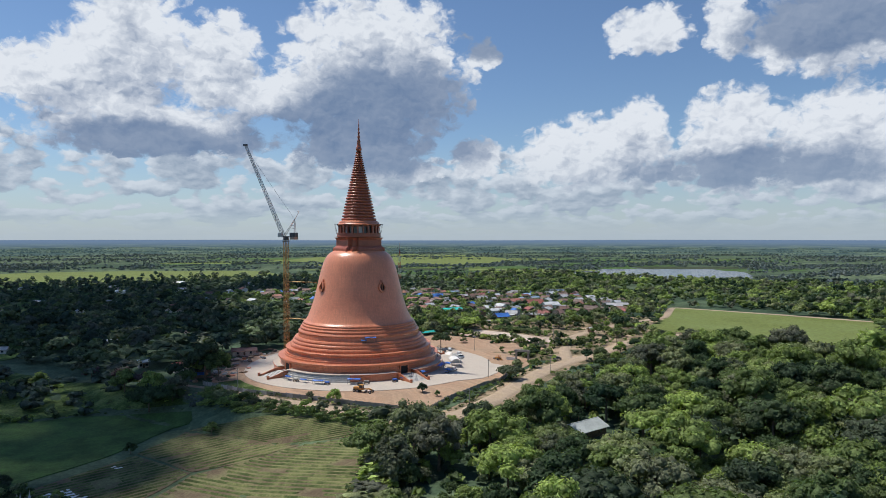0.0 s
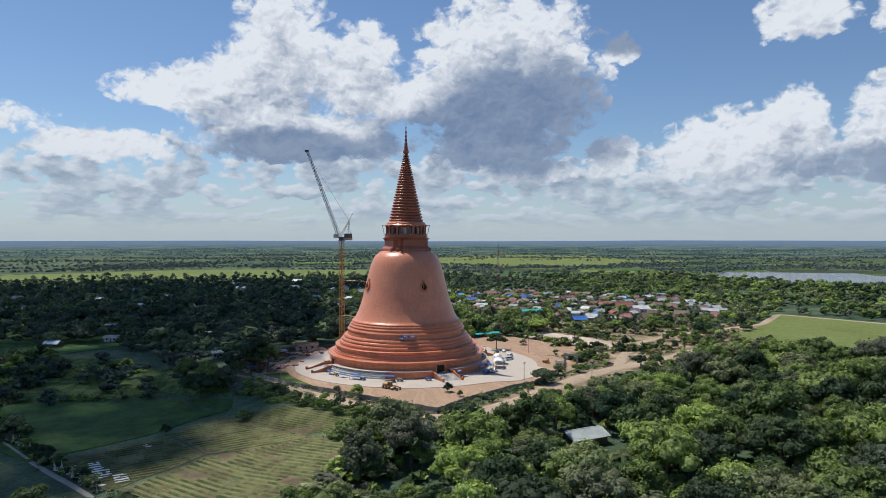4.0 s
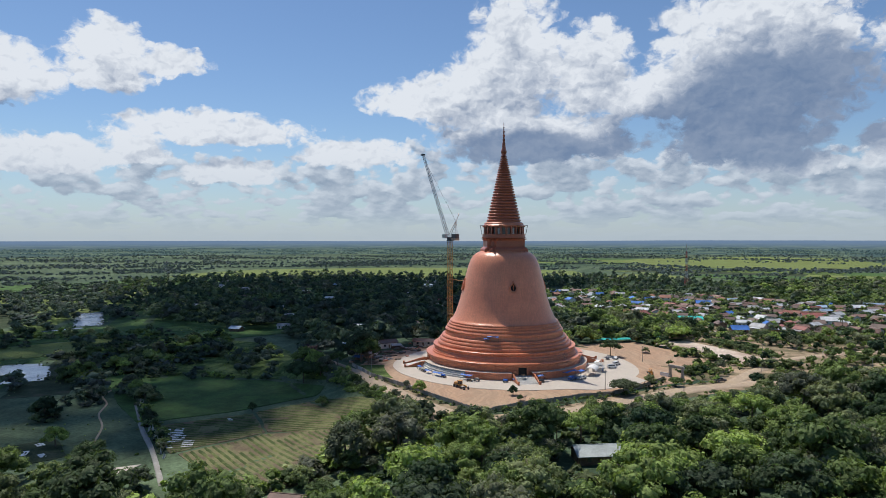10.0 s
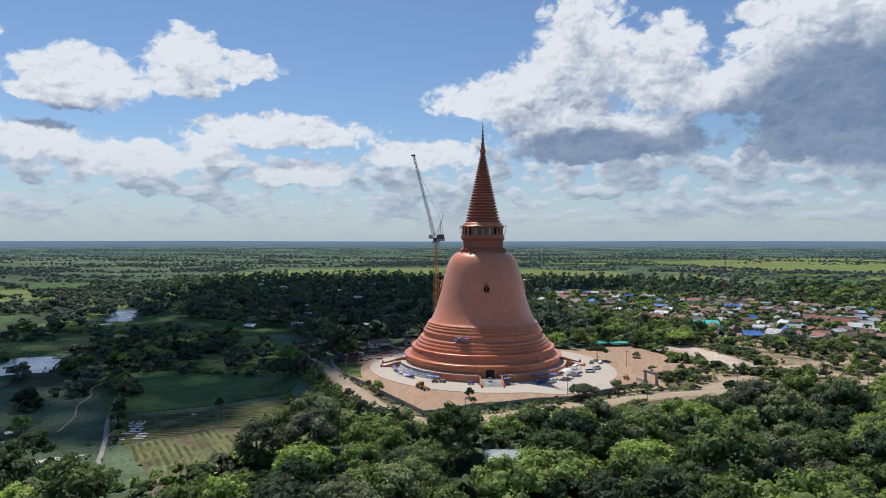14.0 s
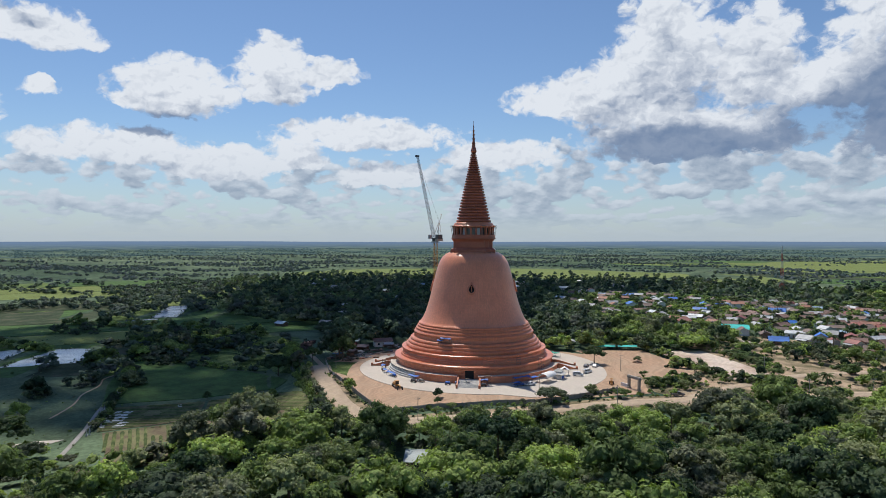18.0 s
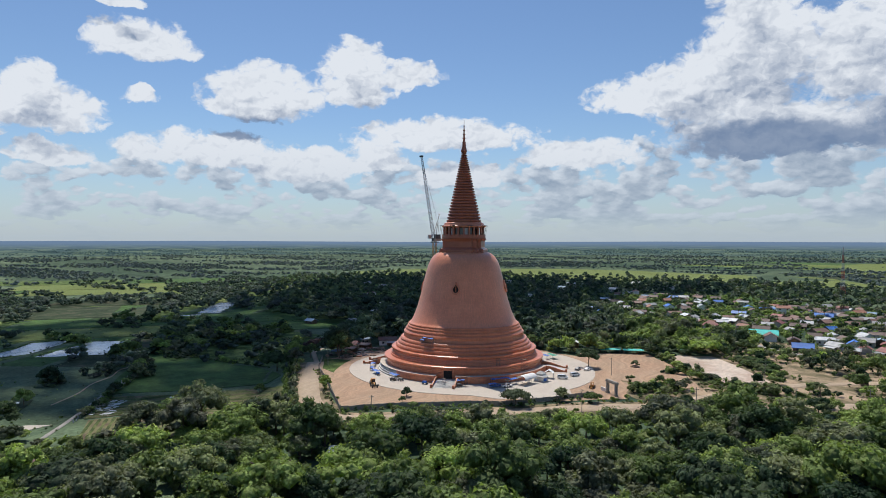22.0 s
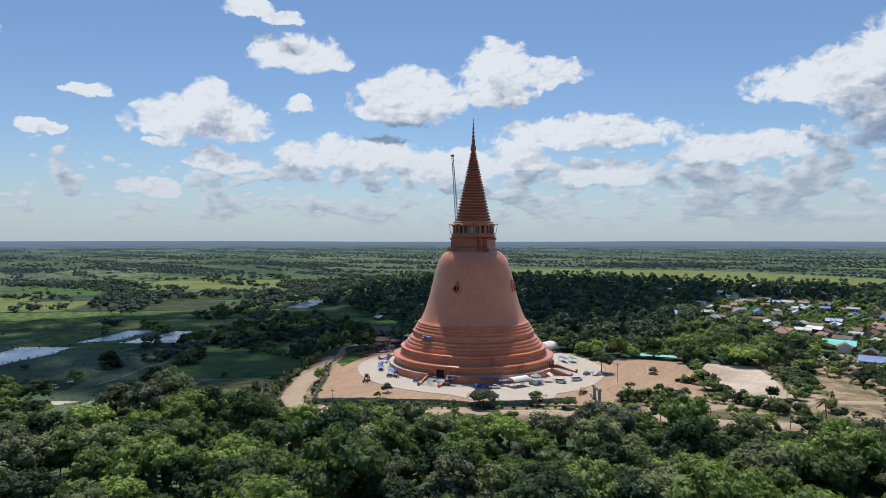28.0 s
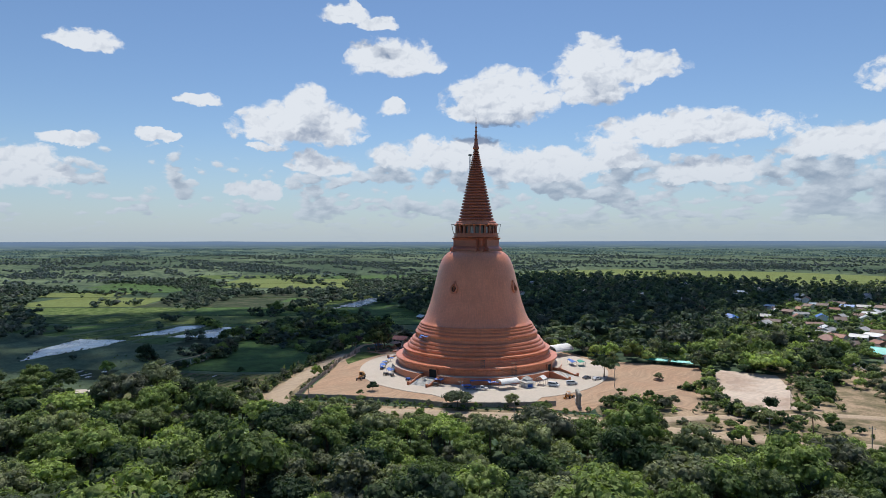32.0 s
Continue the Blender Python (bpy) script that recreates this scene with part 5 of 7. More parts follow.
joined("undergrowth", np.stack([x[ok], y[ok], rng.uniform(0.28, 0.62, ok.sum()) * np.clip(near_line(ROAD_S, x[ok], y[ok]) / 20.0, 0.4, 1.0)], 1), CROWNS_DOT, M_LEAF, "dense young growth and shrubs beneath the forest trees", "undergrowth")
joined("foreground_forest", close, CROWNS_NEAR, M_LEAF, "dense mixed broadleaf forest, bright and dark green", "forest")
joined("eastern_woods", mid, CROWNS_MID, M_LEAF, "green broadleaf woods beyond the road", "forest")
joined("outer_forest", behind, CROWNS_FAR, M_LEAF, "broadleaf forest spreading south", "forest")
# western woods
x, y = scatter(-720, 120, -60, 720, 11.0)
ok = free(x, y) & inside(WOODS_W, x, y)
sz = rng.uniform(0.7, 1.5, len(x))
close = ok & (np.hypot(x, y) < 330)
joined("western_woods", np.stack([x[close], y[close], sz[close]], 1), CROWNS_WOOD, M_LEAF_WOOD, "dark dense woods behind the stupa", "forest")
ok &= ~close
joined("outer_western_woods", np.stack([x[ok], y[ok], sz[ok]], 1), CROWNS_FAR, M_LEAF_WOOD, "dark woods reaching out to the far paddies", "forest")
# woods north-east, from the village to the lake
WOODS_N = [(60, 445), (185, 405), (235, 300), (258, 275), (335, 215), (430, 140), (560, 60), (760, 260), (560, 560), (400, 650), (280, 780), (180, 860), (60, 700), (0, 640), (60, 530)]
x, y = scatter(0, 780, 50, 880, 12.5)
ok = free(x, y) & inside(WOODS_N, x, y) & (grove(x * 1.4, y * 1.4) > -0.28)
joined("northern_woods", np.stack([x[ok], y[ok], rng.uniform(0.5, 1.4, ok.sum())], 1), CROWNS_MIDFAR, M_LEAF, "green woods between the village and the lake", "forest")
# trees among the houses and round the lots
x, y = scatter(-240, 240, 60, 460, 6.8)
ok = free(x, y) & ~inside(WOODS_W, x, y) & (rng.uniform(0, 1, len(x)) < np.where(inside(VILLAGE, x, y), 0.92, 0.98)) & ~inside(CLEAR_E, x, y) & ~((y < 210) & (x > 60) & (np.hypot(x - 170, y + 170) < 10))
ok &= ~((x > 60) & (y < 210))
VILLAGE_TREES = np.stack([x[ok], y[ok], rng.uniform(0.35, 0.95, ok.sum()) * np.where(inside(VILLAGE, x[ok], y[ok]), 0.95, 1.2)], 1)
deep = VILLAGE_TREES[:, 1] > 235 - 0.3 * np.abs(VILLAGE_TREES[:, 0])
joined("village_trees", VILLAGE_TREES[~deep], CROWNS_MID, M_LEAF, "trees before and between the village houses", "trees")
joined("back_village_trees", VILLAGE_TREES[deep], CROWNS_MIDFAR, M_LEAF, "trees between the village houses", "trees")
# hedgerows, copses and scattered trees of the plain
def hedged(x, y, gap, seed, lone=0.03, wood=0.13):
    """How likely a tree stands here: along broken field edges and in copses, seldom in the open."""
    u, v = 0.93 * x + 0.37 * y, 0.93 * y - 0.37 * x
    n1 = np.array([noise.noise((a * 0.0030, b * 0.0030, seed)) for a, b in zip(u, v)])
    n2 = np.array([noise.noise((a * 0.0036, b * 0.0085, seed + 4.0)) for a, b in zip(u, v)])
    n3 = np.array([noise.noise((a * 0.0100, b * 0.010, seed + 9.0)) for a, b in zip(u, v)])
    along = np.abs((v / gap + 1.1 * n1) % 1.0 - 0.5) < 0.10
    across = np.abs((u / (1.7 * gap) + 0.9 * n1) % 1.0 - 0.5) < 0.055
    p = np.where((along & (n3 > -0.22)) | (across & (n3 > 0.02)), 0.9, lone)
    return np.where(n2 > wood, 0.92, p)


x, y = scatter(-1500, 1200, -1000, 1800, 11.0)
r = np.hypot(x, y)
ok = (r < 1500) & (y > -0.7 * np.abs(x) - 150) & ((x < 0) | (y > -300)) & ~inside(WOODS_W, x, y) & ~inside(WOODS_N, x, y) & ~inside(VILLAGE, x, y) & ((r > 440) | inside(OPEN_W, x, y))
x, y, r = x[ok], y[ok], r[ok]
likely = hedged(x, y, 130.0, 5.0, 0.02)
ok = free(x, y) & (rng.uniform(0, 1, len(x)) < likely)
ok &= ~(inside(OPEN_W, x, y) & (r < 330) & (rng.uniform(0, 1, len(x)) < 0.75))
sz = rng.uniform(0.5, 1.0, len(x)) * np.where(likely > 0.5, 1.25, 0.7)
nearer = ok & (r < 800)
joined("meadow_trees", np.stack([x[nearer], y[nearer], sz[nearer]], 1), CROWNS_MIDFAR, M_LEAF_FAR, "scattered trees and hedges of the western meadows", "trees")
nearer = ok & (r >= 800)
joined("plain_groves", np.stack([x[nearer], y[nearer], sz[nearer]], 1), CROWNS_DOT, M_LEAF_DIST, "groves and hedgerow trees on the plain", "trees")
x, y = scatter(-3200, 3000, -2200, 3200, 17.0)
r = np.hypot(x, y)
ok = (r >= 1500) & (r < 3150) & (y > 0.45 * x - 900) & (y > -0.7 * np.abs(x) - 100) & ((x < 0) | (y > -300))
x, y, r = x[ok], y[ok], r[ok]
ok = rng.uniform(0, 1, len(x)) < hedged(x * 0.7, y * 0.7, 150.0, 9.0, 0.006, 0.16)
far = ok & (r < 2300)
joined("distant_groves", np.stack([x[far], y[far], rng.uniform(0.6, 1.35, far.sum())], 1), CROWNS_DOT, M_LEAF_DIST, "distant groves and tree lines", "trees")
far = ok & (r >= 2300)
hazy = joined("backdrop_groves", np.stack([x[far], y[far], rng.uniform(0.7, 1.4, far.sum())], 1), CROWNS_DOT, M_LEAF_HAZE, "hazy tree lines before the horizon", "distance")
tagged(hazy, kind="structure")
co = np.empty(len(hazy.data.vertices) * 3, np.float32)
hazy.data.vertices.foreach_get("co", co)
co = co.reshape(-1, 3)
k = np.clip((np.hypot(co[:, 0], co[:, 1]) - 2300) / 2650, 0, 1)
co[:, 2] += 43.0 * k ** 1.2
hazy.data.vertices.foreach_set("co", co.ravel())


# single trees, each a thing
def tree_kind(i):
    h, w, n, fl, lo = KINDS[i]
    root = thing("tree", "", "tree")
    trunk = new("trunk", trunk_mesh(h, w, i))
    trunk.parent = root
    v, f = CROWNS_NEAR[i]
    crown = new("crown", arrays("crown", v, f, M_LEAF, np.zeros(len(v))))
    crown.parent = root
    return root


def dry_tree(x, y, s):
    h, w, n, fl, lo = KINDS[1]
    root = thing("dry_tree", "brown half-dry broadleaf tree at the yard's edge", "tree", pose(x, y, 0, 0, 0, 40 * s), group="dry trees")
    trunk = new("trunk", trunk_mesh(h, w, 5))
    trunk.parent = root
    v, f = crown_arrays(h, w, 14, 700, 0.4, int(31 + 10 * s), fl, ICO1, lo, (0.12, 0.2), 0.4, 0.3)
    crown = new("crown", arrays("crown", v, f, M_LEAF_DRY, np.zeros(len(v))))
    crown.parent = root
    root.scale = (s, s, s)


for x, y, s in ((-86, -46, 0.8), (-94, -40, 0.95), (-103, -35, 0.9)):
    dry_tree(x, y, s)
TREE_LABELS = ["broad green forest tree with a lumpy crown", "rounded bright green tree in the forest", "tall green forest tree", "wide flat-topped rain tree", "slender dark green tree", "low bushy green tree"]
tree_first = {}


def tree(i, x, y, s, label=""):
    m = pose(x, y, 0, 0, 0, random.uniform(0, 360))
    if i not in tree_first:
        ob = tree_first[i] = tree_kind(i)
        ob.matrix_world = m
        tagged(ob, label or TREE_LABELS[i], "tree", "forest trees")
    else:
        ob = tagged(copy_thing(tree_first[i], m), label or TREE_LABELS[i], "tree", "forest trees")
    ob.scale = (s, s, s)
    return ob


for x, y, s in single:
    tree(random.choice((0, 1, 1, 2, 3, 4, 4, 5)), float(x), float(y), float(s))
for i, x, y, s, label in ((5, 33.7, -59.4, 0.62, "small dark tree alone in the sandy yard"), (5, 40.0, -66.0, 0.38, "small shrub alone in the sandy yard"), (0, 41.0, 47.0, 0.95, "full green tree beside the plaza"),
                          (3, 72.0, -35.5, 0.92, "wide flat-topped rain tree beside the boundary wall"), (3, -54, -86, 1.5, "large spreading rain tree at the rice field's end"), (5, -89, -178, 1.5, "dark round tree in the meadow"),
                          (5, -55, -160, 0.8, "dark bushy tree beside the small white stupas"), (5, -57, -191, 1.1, "dark round tree in the meadow"), (5, -36, -131, 0.6, "small tree on a field's corner"), (5, -82, -144, 1.25, "dark bushy tree by the footpath"),
                          (5, -94, -140, 1.2, "dark tree at the rice field's edge"), (5, -104, -136, 1.3, "dark bushy tree at the rice field's edge"), (5, -36, -168, 0.6, "dark shrub beside the pale lane"), (5, -19, -112, 0.7, "small round tree in the row field"),
                          (1, -142, -108, 1.0, "dark tree beside a pond"), (0, -150, -100, 1.1, "dark tree beside a pond"), (1, -132, -98, 1.0, "dark tree beside a pond"), (5, 55.0, 66.0, 0.55, "thin tree on a soil mound in the sand lot"),
                          (2, 34, -142, 1.5, "tall bright lime-green tree before the crop rows"), (0, 26, -148, 1.35, "tall dark tree before the crop rows"), (2, 41, -150, 1.3, "tall grey-green tree in the forest edge"), (4, 30, -160, 1.4, "tall slender tree in the forest edge"),
                          (5, -64, -63, 1.25, "dark bushy tree at the end of the dirt road"), (5, -73, -60, 1.5, "dark bushy tree at the end of the dirt road"), (5, -58, -72, 1.1, "dark bushy tree beside the dirt road"), (5, -84, -56, 1.5, "dark bushy tree west of the yard"), (1, -68, -50, 0.9, "dark tree at the fence corner"),
                          *((k % 3 if k % 3 < 2 else 4, 117 + 5.3 * k + 3 * math.sin(k * 2.3), 6 + 5.6 * k + 3 * math.cos(k * 1.7), 0.62 + 0.16 * math.sin(k * 1.3), "green tree beside the dirt road") for k in range(13) if k not in (3, 8)),
                          (2, -58, -38, 1.15, "tall dark tree at the yard's western corner"), (4, -70, -30, 1.2, "tall dark tree west of the yard"), (4, -65, -35, 1.75, "very tall narrow dark tree beside the junk stores")):
    tree(i, x, y, s, label)
# dense dark thickets in the western fields and along the ponds
thicket = []
for cx, cy, rx, n in ((-90, -140, 7, 10), (-88, -179, 5, 7), (-102, -157, 6, 10), (-104, -136, 6, 8), (-124, -112, 7, 10), (-140, -106, 7, 10), (-146, -86, 8, 11), (-152, -64, 8, 11), (-154, -46, 8, 11), (-211, -84, 12, 18), (-209, -63, 14, 22), (-279, -106, 16, 18), (-180, -70, 10, 14), (-150, -60, 9, 12), (-235, -30, 8, 8)):
    for _ in range(n):
        a, d = rng.uniform(0, 6.28), rx * math.sqrt(rng.uniform(0, 1))
        thicket.append((cx + 1.5 * d * math.cos(a), cy + d * math.sin(a), rng.uniform(0.4, 0.7)))
for pond in (POND_1, POND_2, POND_3, POND_4, POND_5):
    for (x0, y0), (x1, y1) in zip(pond, pond[1:] + pond[:1]):
        for k in range(int(math.hypot(x1 - x0, y1 - y0) / 3.0)):
            t = rng.uniform(0, 1)
            thicket.append((x0 + (x1 - x0) * t + rng.normal(0, 1.3), y0 + (y1 - y0) * t + rng.normal(0, 1.3), rng.uniform(0.05, 0.14)))
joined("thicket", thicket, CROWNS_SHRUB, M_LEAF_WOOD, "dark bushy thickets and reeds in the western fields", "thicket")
# low garden shrubs round the lots, and tufts on the western meadows
x, y = scatter(40, 235, 8, 206, 5.0)
ok = inside(GARDEN, x, y) & free(x, y) & ~inside(CLEAR_E, x, y) & (rng.uniform(0, 1, len(x)) < 0.8)
joined("garden_shrubs", np.stack([x[ok], y[ok], rng.uniform(0.14, 0.38, ok.sum())], 1), CROWNS_MIDFAR, M_LEAF, "low green shrubs crowding the gardens", "shrubs")
x, y = scatter(-330, 0, -230, 10, 4.5)
r = grove(x * 2.2, y * 2.2)
ok = inside(OPEN_W, x, y) & free(x, y) & (rng.uniform(0, 1, len(x)) < np.clip(0.15 + 1.3 * r, 0.02, 0.6))
joined("meadow_weeds", np.stack([x[ok], y[ok], rng.uniform(0.06, 0.2, ok.sum())], 1), CROWNS_DOT, M_LEAF, "tufts of weeds and reeds on the western meadows", "weeds")
# shrubs along the roads and the boundary wall, and rows of trees in the open west
bushes = []
for line, off, step, lo, hi in ((ROAD_S[1:6], -7.5, 2.2, 0.22, 0.5), (ROAD_S[1:6], -11, 2.8, 0.25, 0.6), (ROAD_S[4:11], 6.5, 2.4, 0.10, 0.2), (FENCE[1:5], -2.0, 2.4, 0.1, 0.2), (FENCE[5:], -2.2, 2.4, 0.12, 0.22), ([(71, 64), (84, 72), (104, 58)], 0, 1.9, 0.3, 0.5),
                                ([(40, 106), (64, 86), (84, 70)], 0, 2.2, 0.25, 0.5), ([(86, 21), (99, 41)], 0, 1.8, 0.35, 0.5), ([(83, 23), (96, 43)], 0, 2.0, 0.35, 0.5), ([(109, 55), (129, 61)], 0, 1.8, 0.35, 0.5), ([(106, 58), (127, 65)], 0, 2.2, 0.35, 0.5),
                                ([(-210, -110), (-170, -84), (-135, -60), (-105, -44)], 0, 4.5, 0.5, 0.9), ([(-200, -104), (-165, -78), (-130, -52)], 0, 5, 0.5, 0.9), ([(-82, -147), (-55, -162), (-22, -178)], 1.0, 1.6, 0.2, 0.42), ([(-160, -117), (-110, -106), (-72, -92)], 2, 3.5, 0.2, 0.5),
                                ([(-146, -140), (-144, -122), (-137, -105), (-169, -75), (-171, -48), (-178, -19)], 0, 2.8, 0.6, 1.0), ([(-146, -140), (-144, -122), (-137, -105), (-169, -75), (-171, -48), (-178, -19)], 6, 3.2, 0.6, 1.0), ([(-250, -160), (-200, -140)], 0, 5, 0.5, 0.9), ([(-330, -100), (-260, -60), (-215, -40)], 0, 5, 0.5, 1.0), ([(27, -112), (30, -172), (24, -190)], -2, 3.0, 0.4, 0.8), ([(-48, -74), (-30, -84), (-10, -92)], -2, 2.5, 0.2, 0.5)):
    for (x0, y0), (x1, y1) in zip(line, line[1:]):
        d = math.hypot(x1 - x0, y1 - y0)
        for k in range(max(1, int(d / step))):
            t = (k + rng.uniform(0, 0.9)) * step / d
            w = off + rng.uniform(-1.3, 1.3)
            bushes.append((x0 + (x1 - x0) * t + (y0 - y1) / d * -w * -1, y0 + (y1 - y0) * t + (x1 - x0) / d * w, rng.uniform(lo, hi)))
joined("roadside_shrubs", bushes, CROWNS_SHRUB, M_LEAF, "green shrubs along the roads and walls", "shrubs")


# palms
def palm_mesh(seed, h):
    g = random.Random(seed)
    bm = bmesh.new()
    for i in range(20):
        a, lift = 2.4 * i, g.uniform(-0.15, 0.9)
        d = Vector((math.cos(a), math.sin(a), 0))
        s = Vector((-d.y, d.x, 0))
        prev = None
        n = 6
        for k in range(n + 1):
            t = k / n
            p = Vector((0, 0, h)) + d * (3.4 * t) + Vector((0, 0, 1.6 * lift * t * 2 - 2.6 * t * t))
            w = 0.10 + 0.62 * math.sin(math.pi * min(1, 0.12 + 0.9 * t)) * (1 - 0.35 * t)
            row = [bm.verts.new(p - s * w + Vector((0, 0, -0.35 * w))), bm.verts.new(p), bm.verts.new(p + s * w + Vector((0, 0, -0.35 * w)))]
            if prev:
                bm.faces.new((prev[0], prev[1], row[1], row[0])), bm.faces.new((prev[1], prev[2], row[2], row[1]))
            prev = row
    return bm


palm_first = []
for k, h in enumerate((8.5, 6.0, 2.2)):
    root = thing("palm_tree", "coconut palm with a feathery crown of fronds" if h > 3 else "low bushy palm with arching fronds", "palm", group="palms")
    bm = bmesh.new()
    pts = [Vector((0.5 * t * t, 0.2 * t, h * t)) for t in (0, 0.35, 0.7, 1)]
    for a, b in zip(pts, pts[1:]):
        beam(bm, a, b, 0.19 if h > 3 else 0.25, 7)
    part("trunk", bm, M_BARK, root)
    bm = palm_mesh(k, h)
    for v in bm.verts:
        v.co += Vector((0.5, 0.2, 0))
    part("crown", bm, M_PALM, root)
    palm_first.append(root)
spots = [(2, 78 + 3.4 * k, 122 - 2.6 * k + vg.uniform(-2, 2)) for k in range(9)] + [(2, 82 + 3.2 * k, 127 - 2.5 * k + vg.uniform(-2, 2)) for k in range(8)]
spots += [(vg.choice((0, 1)), vg.uniform(-120, 200), vg.uniform(150, 400)) for _ in range(46)] + [(0, vg.uniform(40, 260), vg.uniform(-200, -95)) for _ in range(14)] + [(0, vg.uniform(130, 260), vg.uniform(-60, 60)) for _ in range(8)]
used = set()
for k, x, y in spots:
    m = pose(x, y, 0, 0, 0, vg.uniform(0, 360))
    if k in used:
        copy_thing(palm_first[k], m)
    else:
        palm_first[k].matrix_world = m
        used.add(k)

# ---- the heap cloud west of the sun's path, whose shade lies over the western woods and paddies ----
SHADE = [(-54, -213), (-33, -183), (-25, -152), (-28, -131), (-19, -108), (-42, -74), (-50, -56), (-52, -10), (-60, 40), (-75, 120), (-165, 270), (-170, 420), (-120, 500), (-160, 570), (-420, 530), (-560, 430), (-640, 290), (-430, 40), (-330, -60), (-330, -300), (-110, -260)]
M_CLOUD = material("white_vapour", (0.82, 0.84, 0.86), 1.0, vary=0.05, scale=0.004, fine=8, bump=0.0, spec=0.0)
x, y = scatter(-720, 40, -320, 720, 15.5)
ok = inside(SHADE, x, y)
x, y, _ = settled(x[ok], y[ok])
CLOUD_Z = 2000.0
V, F, base = [], [], 0
for a, b in zip(x, y):
    v, f = ICO1
    h = CLOUD_Z + rng.uniform(-60, 120)
    r = rng.uniform(11.5, 15.0)
    q = 1 + 0.25 * np.sin(v @ rng.normal(0, 3, 3)) + rng.uniform(-0.08, 0.08, len(v))
    V.append(np.array((a, b, 0)) + np.array(SUN_DIR) * (h / SUN_DIR.z) + v * (q * r)[:, None]), F.append(f + base)
    base += len(v)
tagged(new("cloud", arrays("cloud", np.concatenate(V), np.concatenate(F), M_CLOUD)), "white heap cloud drifting high over the plain", "cloud", kind="structure")

# ---- houses ----
def extrude(bm, pts, y0, y1, m=None):
    """A side profile (x, z) drawn out across y."""
    n = len(pts)
    a = [bm.verts.new((x, y0, z)) for x, z in pts]
    b = [bm.verts.new((x, y1, z)) for x, z in pts]
    fs = [bm.faces.new(a[::-1]), bm.faces.new(b)]
    for i in range(n):
        j = (i + 1) % n
        fs.append(bm.faces.new((a[i], a[j], b[j], b[i])))
    bmesh.ops.recalc_face_normals(bm, faces=fs)
    if m is not None:
        for v in a + b:
            v.co = m @ v.co


ROOF_WORDS = {"rust": "rusty sheet", "grey": "grey sheet", "pale": "pale metal", "brown": "dark brown", "red": "dark red", "blue": "bright blue", "teal": "bright teal", "sky": "light blue", "green": "green", "terracotta": "orange tiled", "sheet": "pale grey-green sheet"}


def house(x, y, turn, roof, l, w, g):
    two = roof in ("red", "terracotta", "blue") and g.random() < 0.15
    h = 5.6 if two else g.uniform(2.6, 3.4)
    white = g.random() < 0.35 or two
    wall = M_WALL_W if white else (M_WALL if g.random() < 0.6 else M_WOODWALL)
    words = "white-walled" if white else ("plaster" if wall is M_WALL else "timber")
    ob = thing("house", "%s %svillage house with a %s roof" % (words, "two-storey " if two else "", ROOF_WORDS[roof]), "house", pose(x, y, 0, 0, 0, turn), group="village houses")
    bm = bmesh.new()
    box(bm, -l / 2, l / 2, -w / 2, w / 2, -0.1, h)
    part("wall", bm, wall, ob)
    rise_ = w * g.uniform(0.18, 0.30)
    e = 0.8
    bm = bmesh.new()
    if roof in ("blue", "red") and two:  # hipped
        c = [(-l / 2 - e, -w / 2 - e), (l / 2 + e, -w / 2 - e), (l / 2 + e, w / 2 + e), (-l / 2 - e, w / 2 + e)]
        lo = [bm.verts.new((px, py, h - 0.12)) for px, py in c]
        mid_ = [bm.verts.new((px, py, h + 0.1)) for px, py in c]
        r0, r1 = bm.verts.new((-l / 2 + w * 0.42, 0, h + rise_ * 1.5)), bm.verts.new((l / 2 - w * 0.42, 0, h + rise_ * 1.5))
        bm.faces.new(lo[::-1])
        for i in range(4):
            j = (i + 1) % 4
            bm.faces.new((lo[i], lo[j], mid_[j], mid_[i]))
        bm.faces.new((mid_[0], mid_[1], r1, r0)), bm.faces.new((mid_[1], mid_[2], r1)), bm.faces.new((mid_[2], mid_[3], r0, r1)), bm.faces.new((mid_[3], mid_[0], r0))
    else:
        k = rise_ / (w / 2)
        pts = [(-w / 2 - e, h - k * e), (0, h + rise_), (w / 2 + e, h - k * e), (w / 2 + e, h - k * e + 0.16), (0, h + rise_ + 0.18), (-w / 2 - e, h - k * e + 0.16)]
        extrude(bm, pts, -l / 2 - e, l / 2 + e, Matrix.Rotation(radians(90), 4, "Z"))
    r_ob = part("roof", bm, ROOFS[roof], ob)
    if not (roof in ("blue", "red") and two):
        bm = bmesh.new()
        box(bm, -l / 2 - e, l / 2 + e, -0.16, 0.16, h + rise_ + 0.12, h + rise_ + 0.24)
        part("ridge_cap", bm, ROOFS[roof], r_ob)
        for s in (-1, 1):
            bm = bmesh.new()
            extrude(bm, [(-w / 2, h), (w / 2, h), (0, h + rise_)], s * (l / 2 - 0.15), s * l / 2, Matrix.Rotation(radians(90), 4, "Z"))
            part("gable", bm, wall, ob)
    for s in (-1, 1):
        for k in (-0.28, 0.28):
            for z in ((1.0, 3.8) if two else (1.0,)):
                bm = bmesh.new()
                box(bm, k * l - 0.6, k * l + 0.6, s * (w / 2 + 0.03) - 0.04, s * (w / 2 + 0.03) + 0.04, z, z + 1.2)
                part("window", bm, M_GLASS, ob)
    bm = bmesh.new()
    box(bm, -0.5, 0.5, -w / 2 - 0.07, -w / 2 + 0.02, 0, 2.0)
    part("door", bm, M_WOODWALL, ob)
    if g.random() < 0.45:  # lean-to
        bm = bmesh.new()
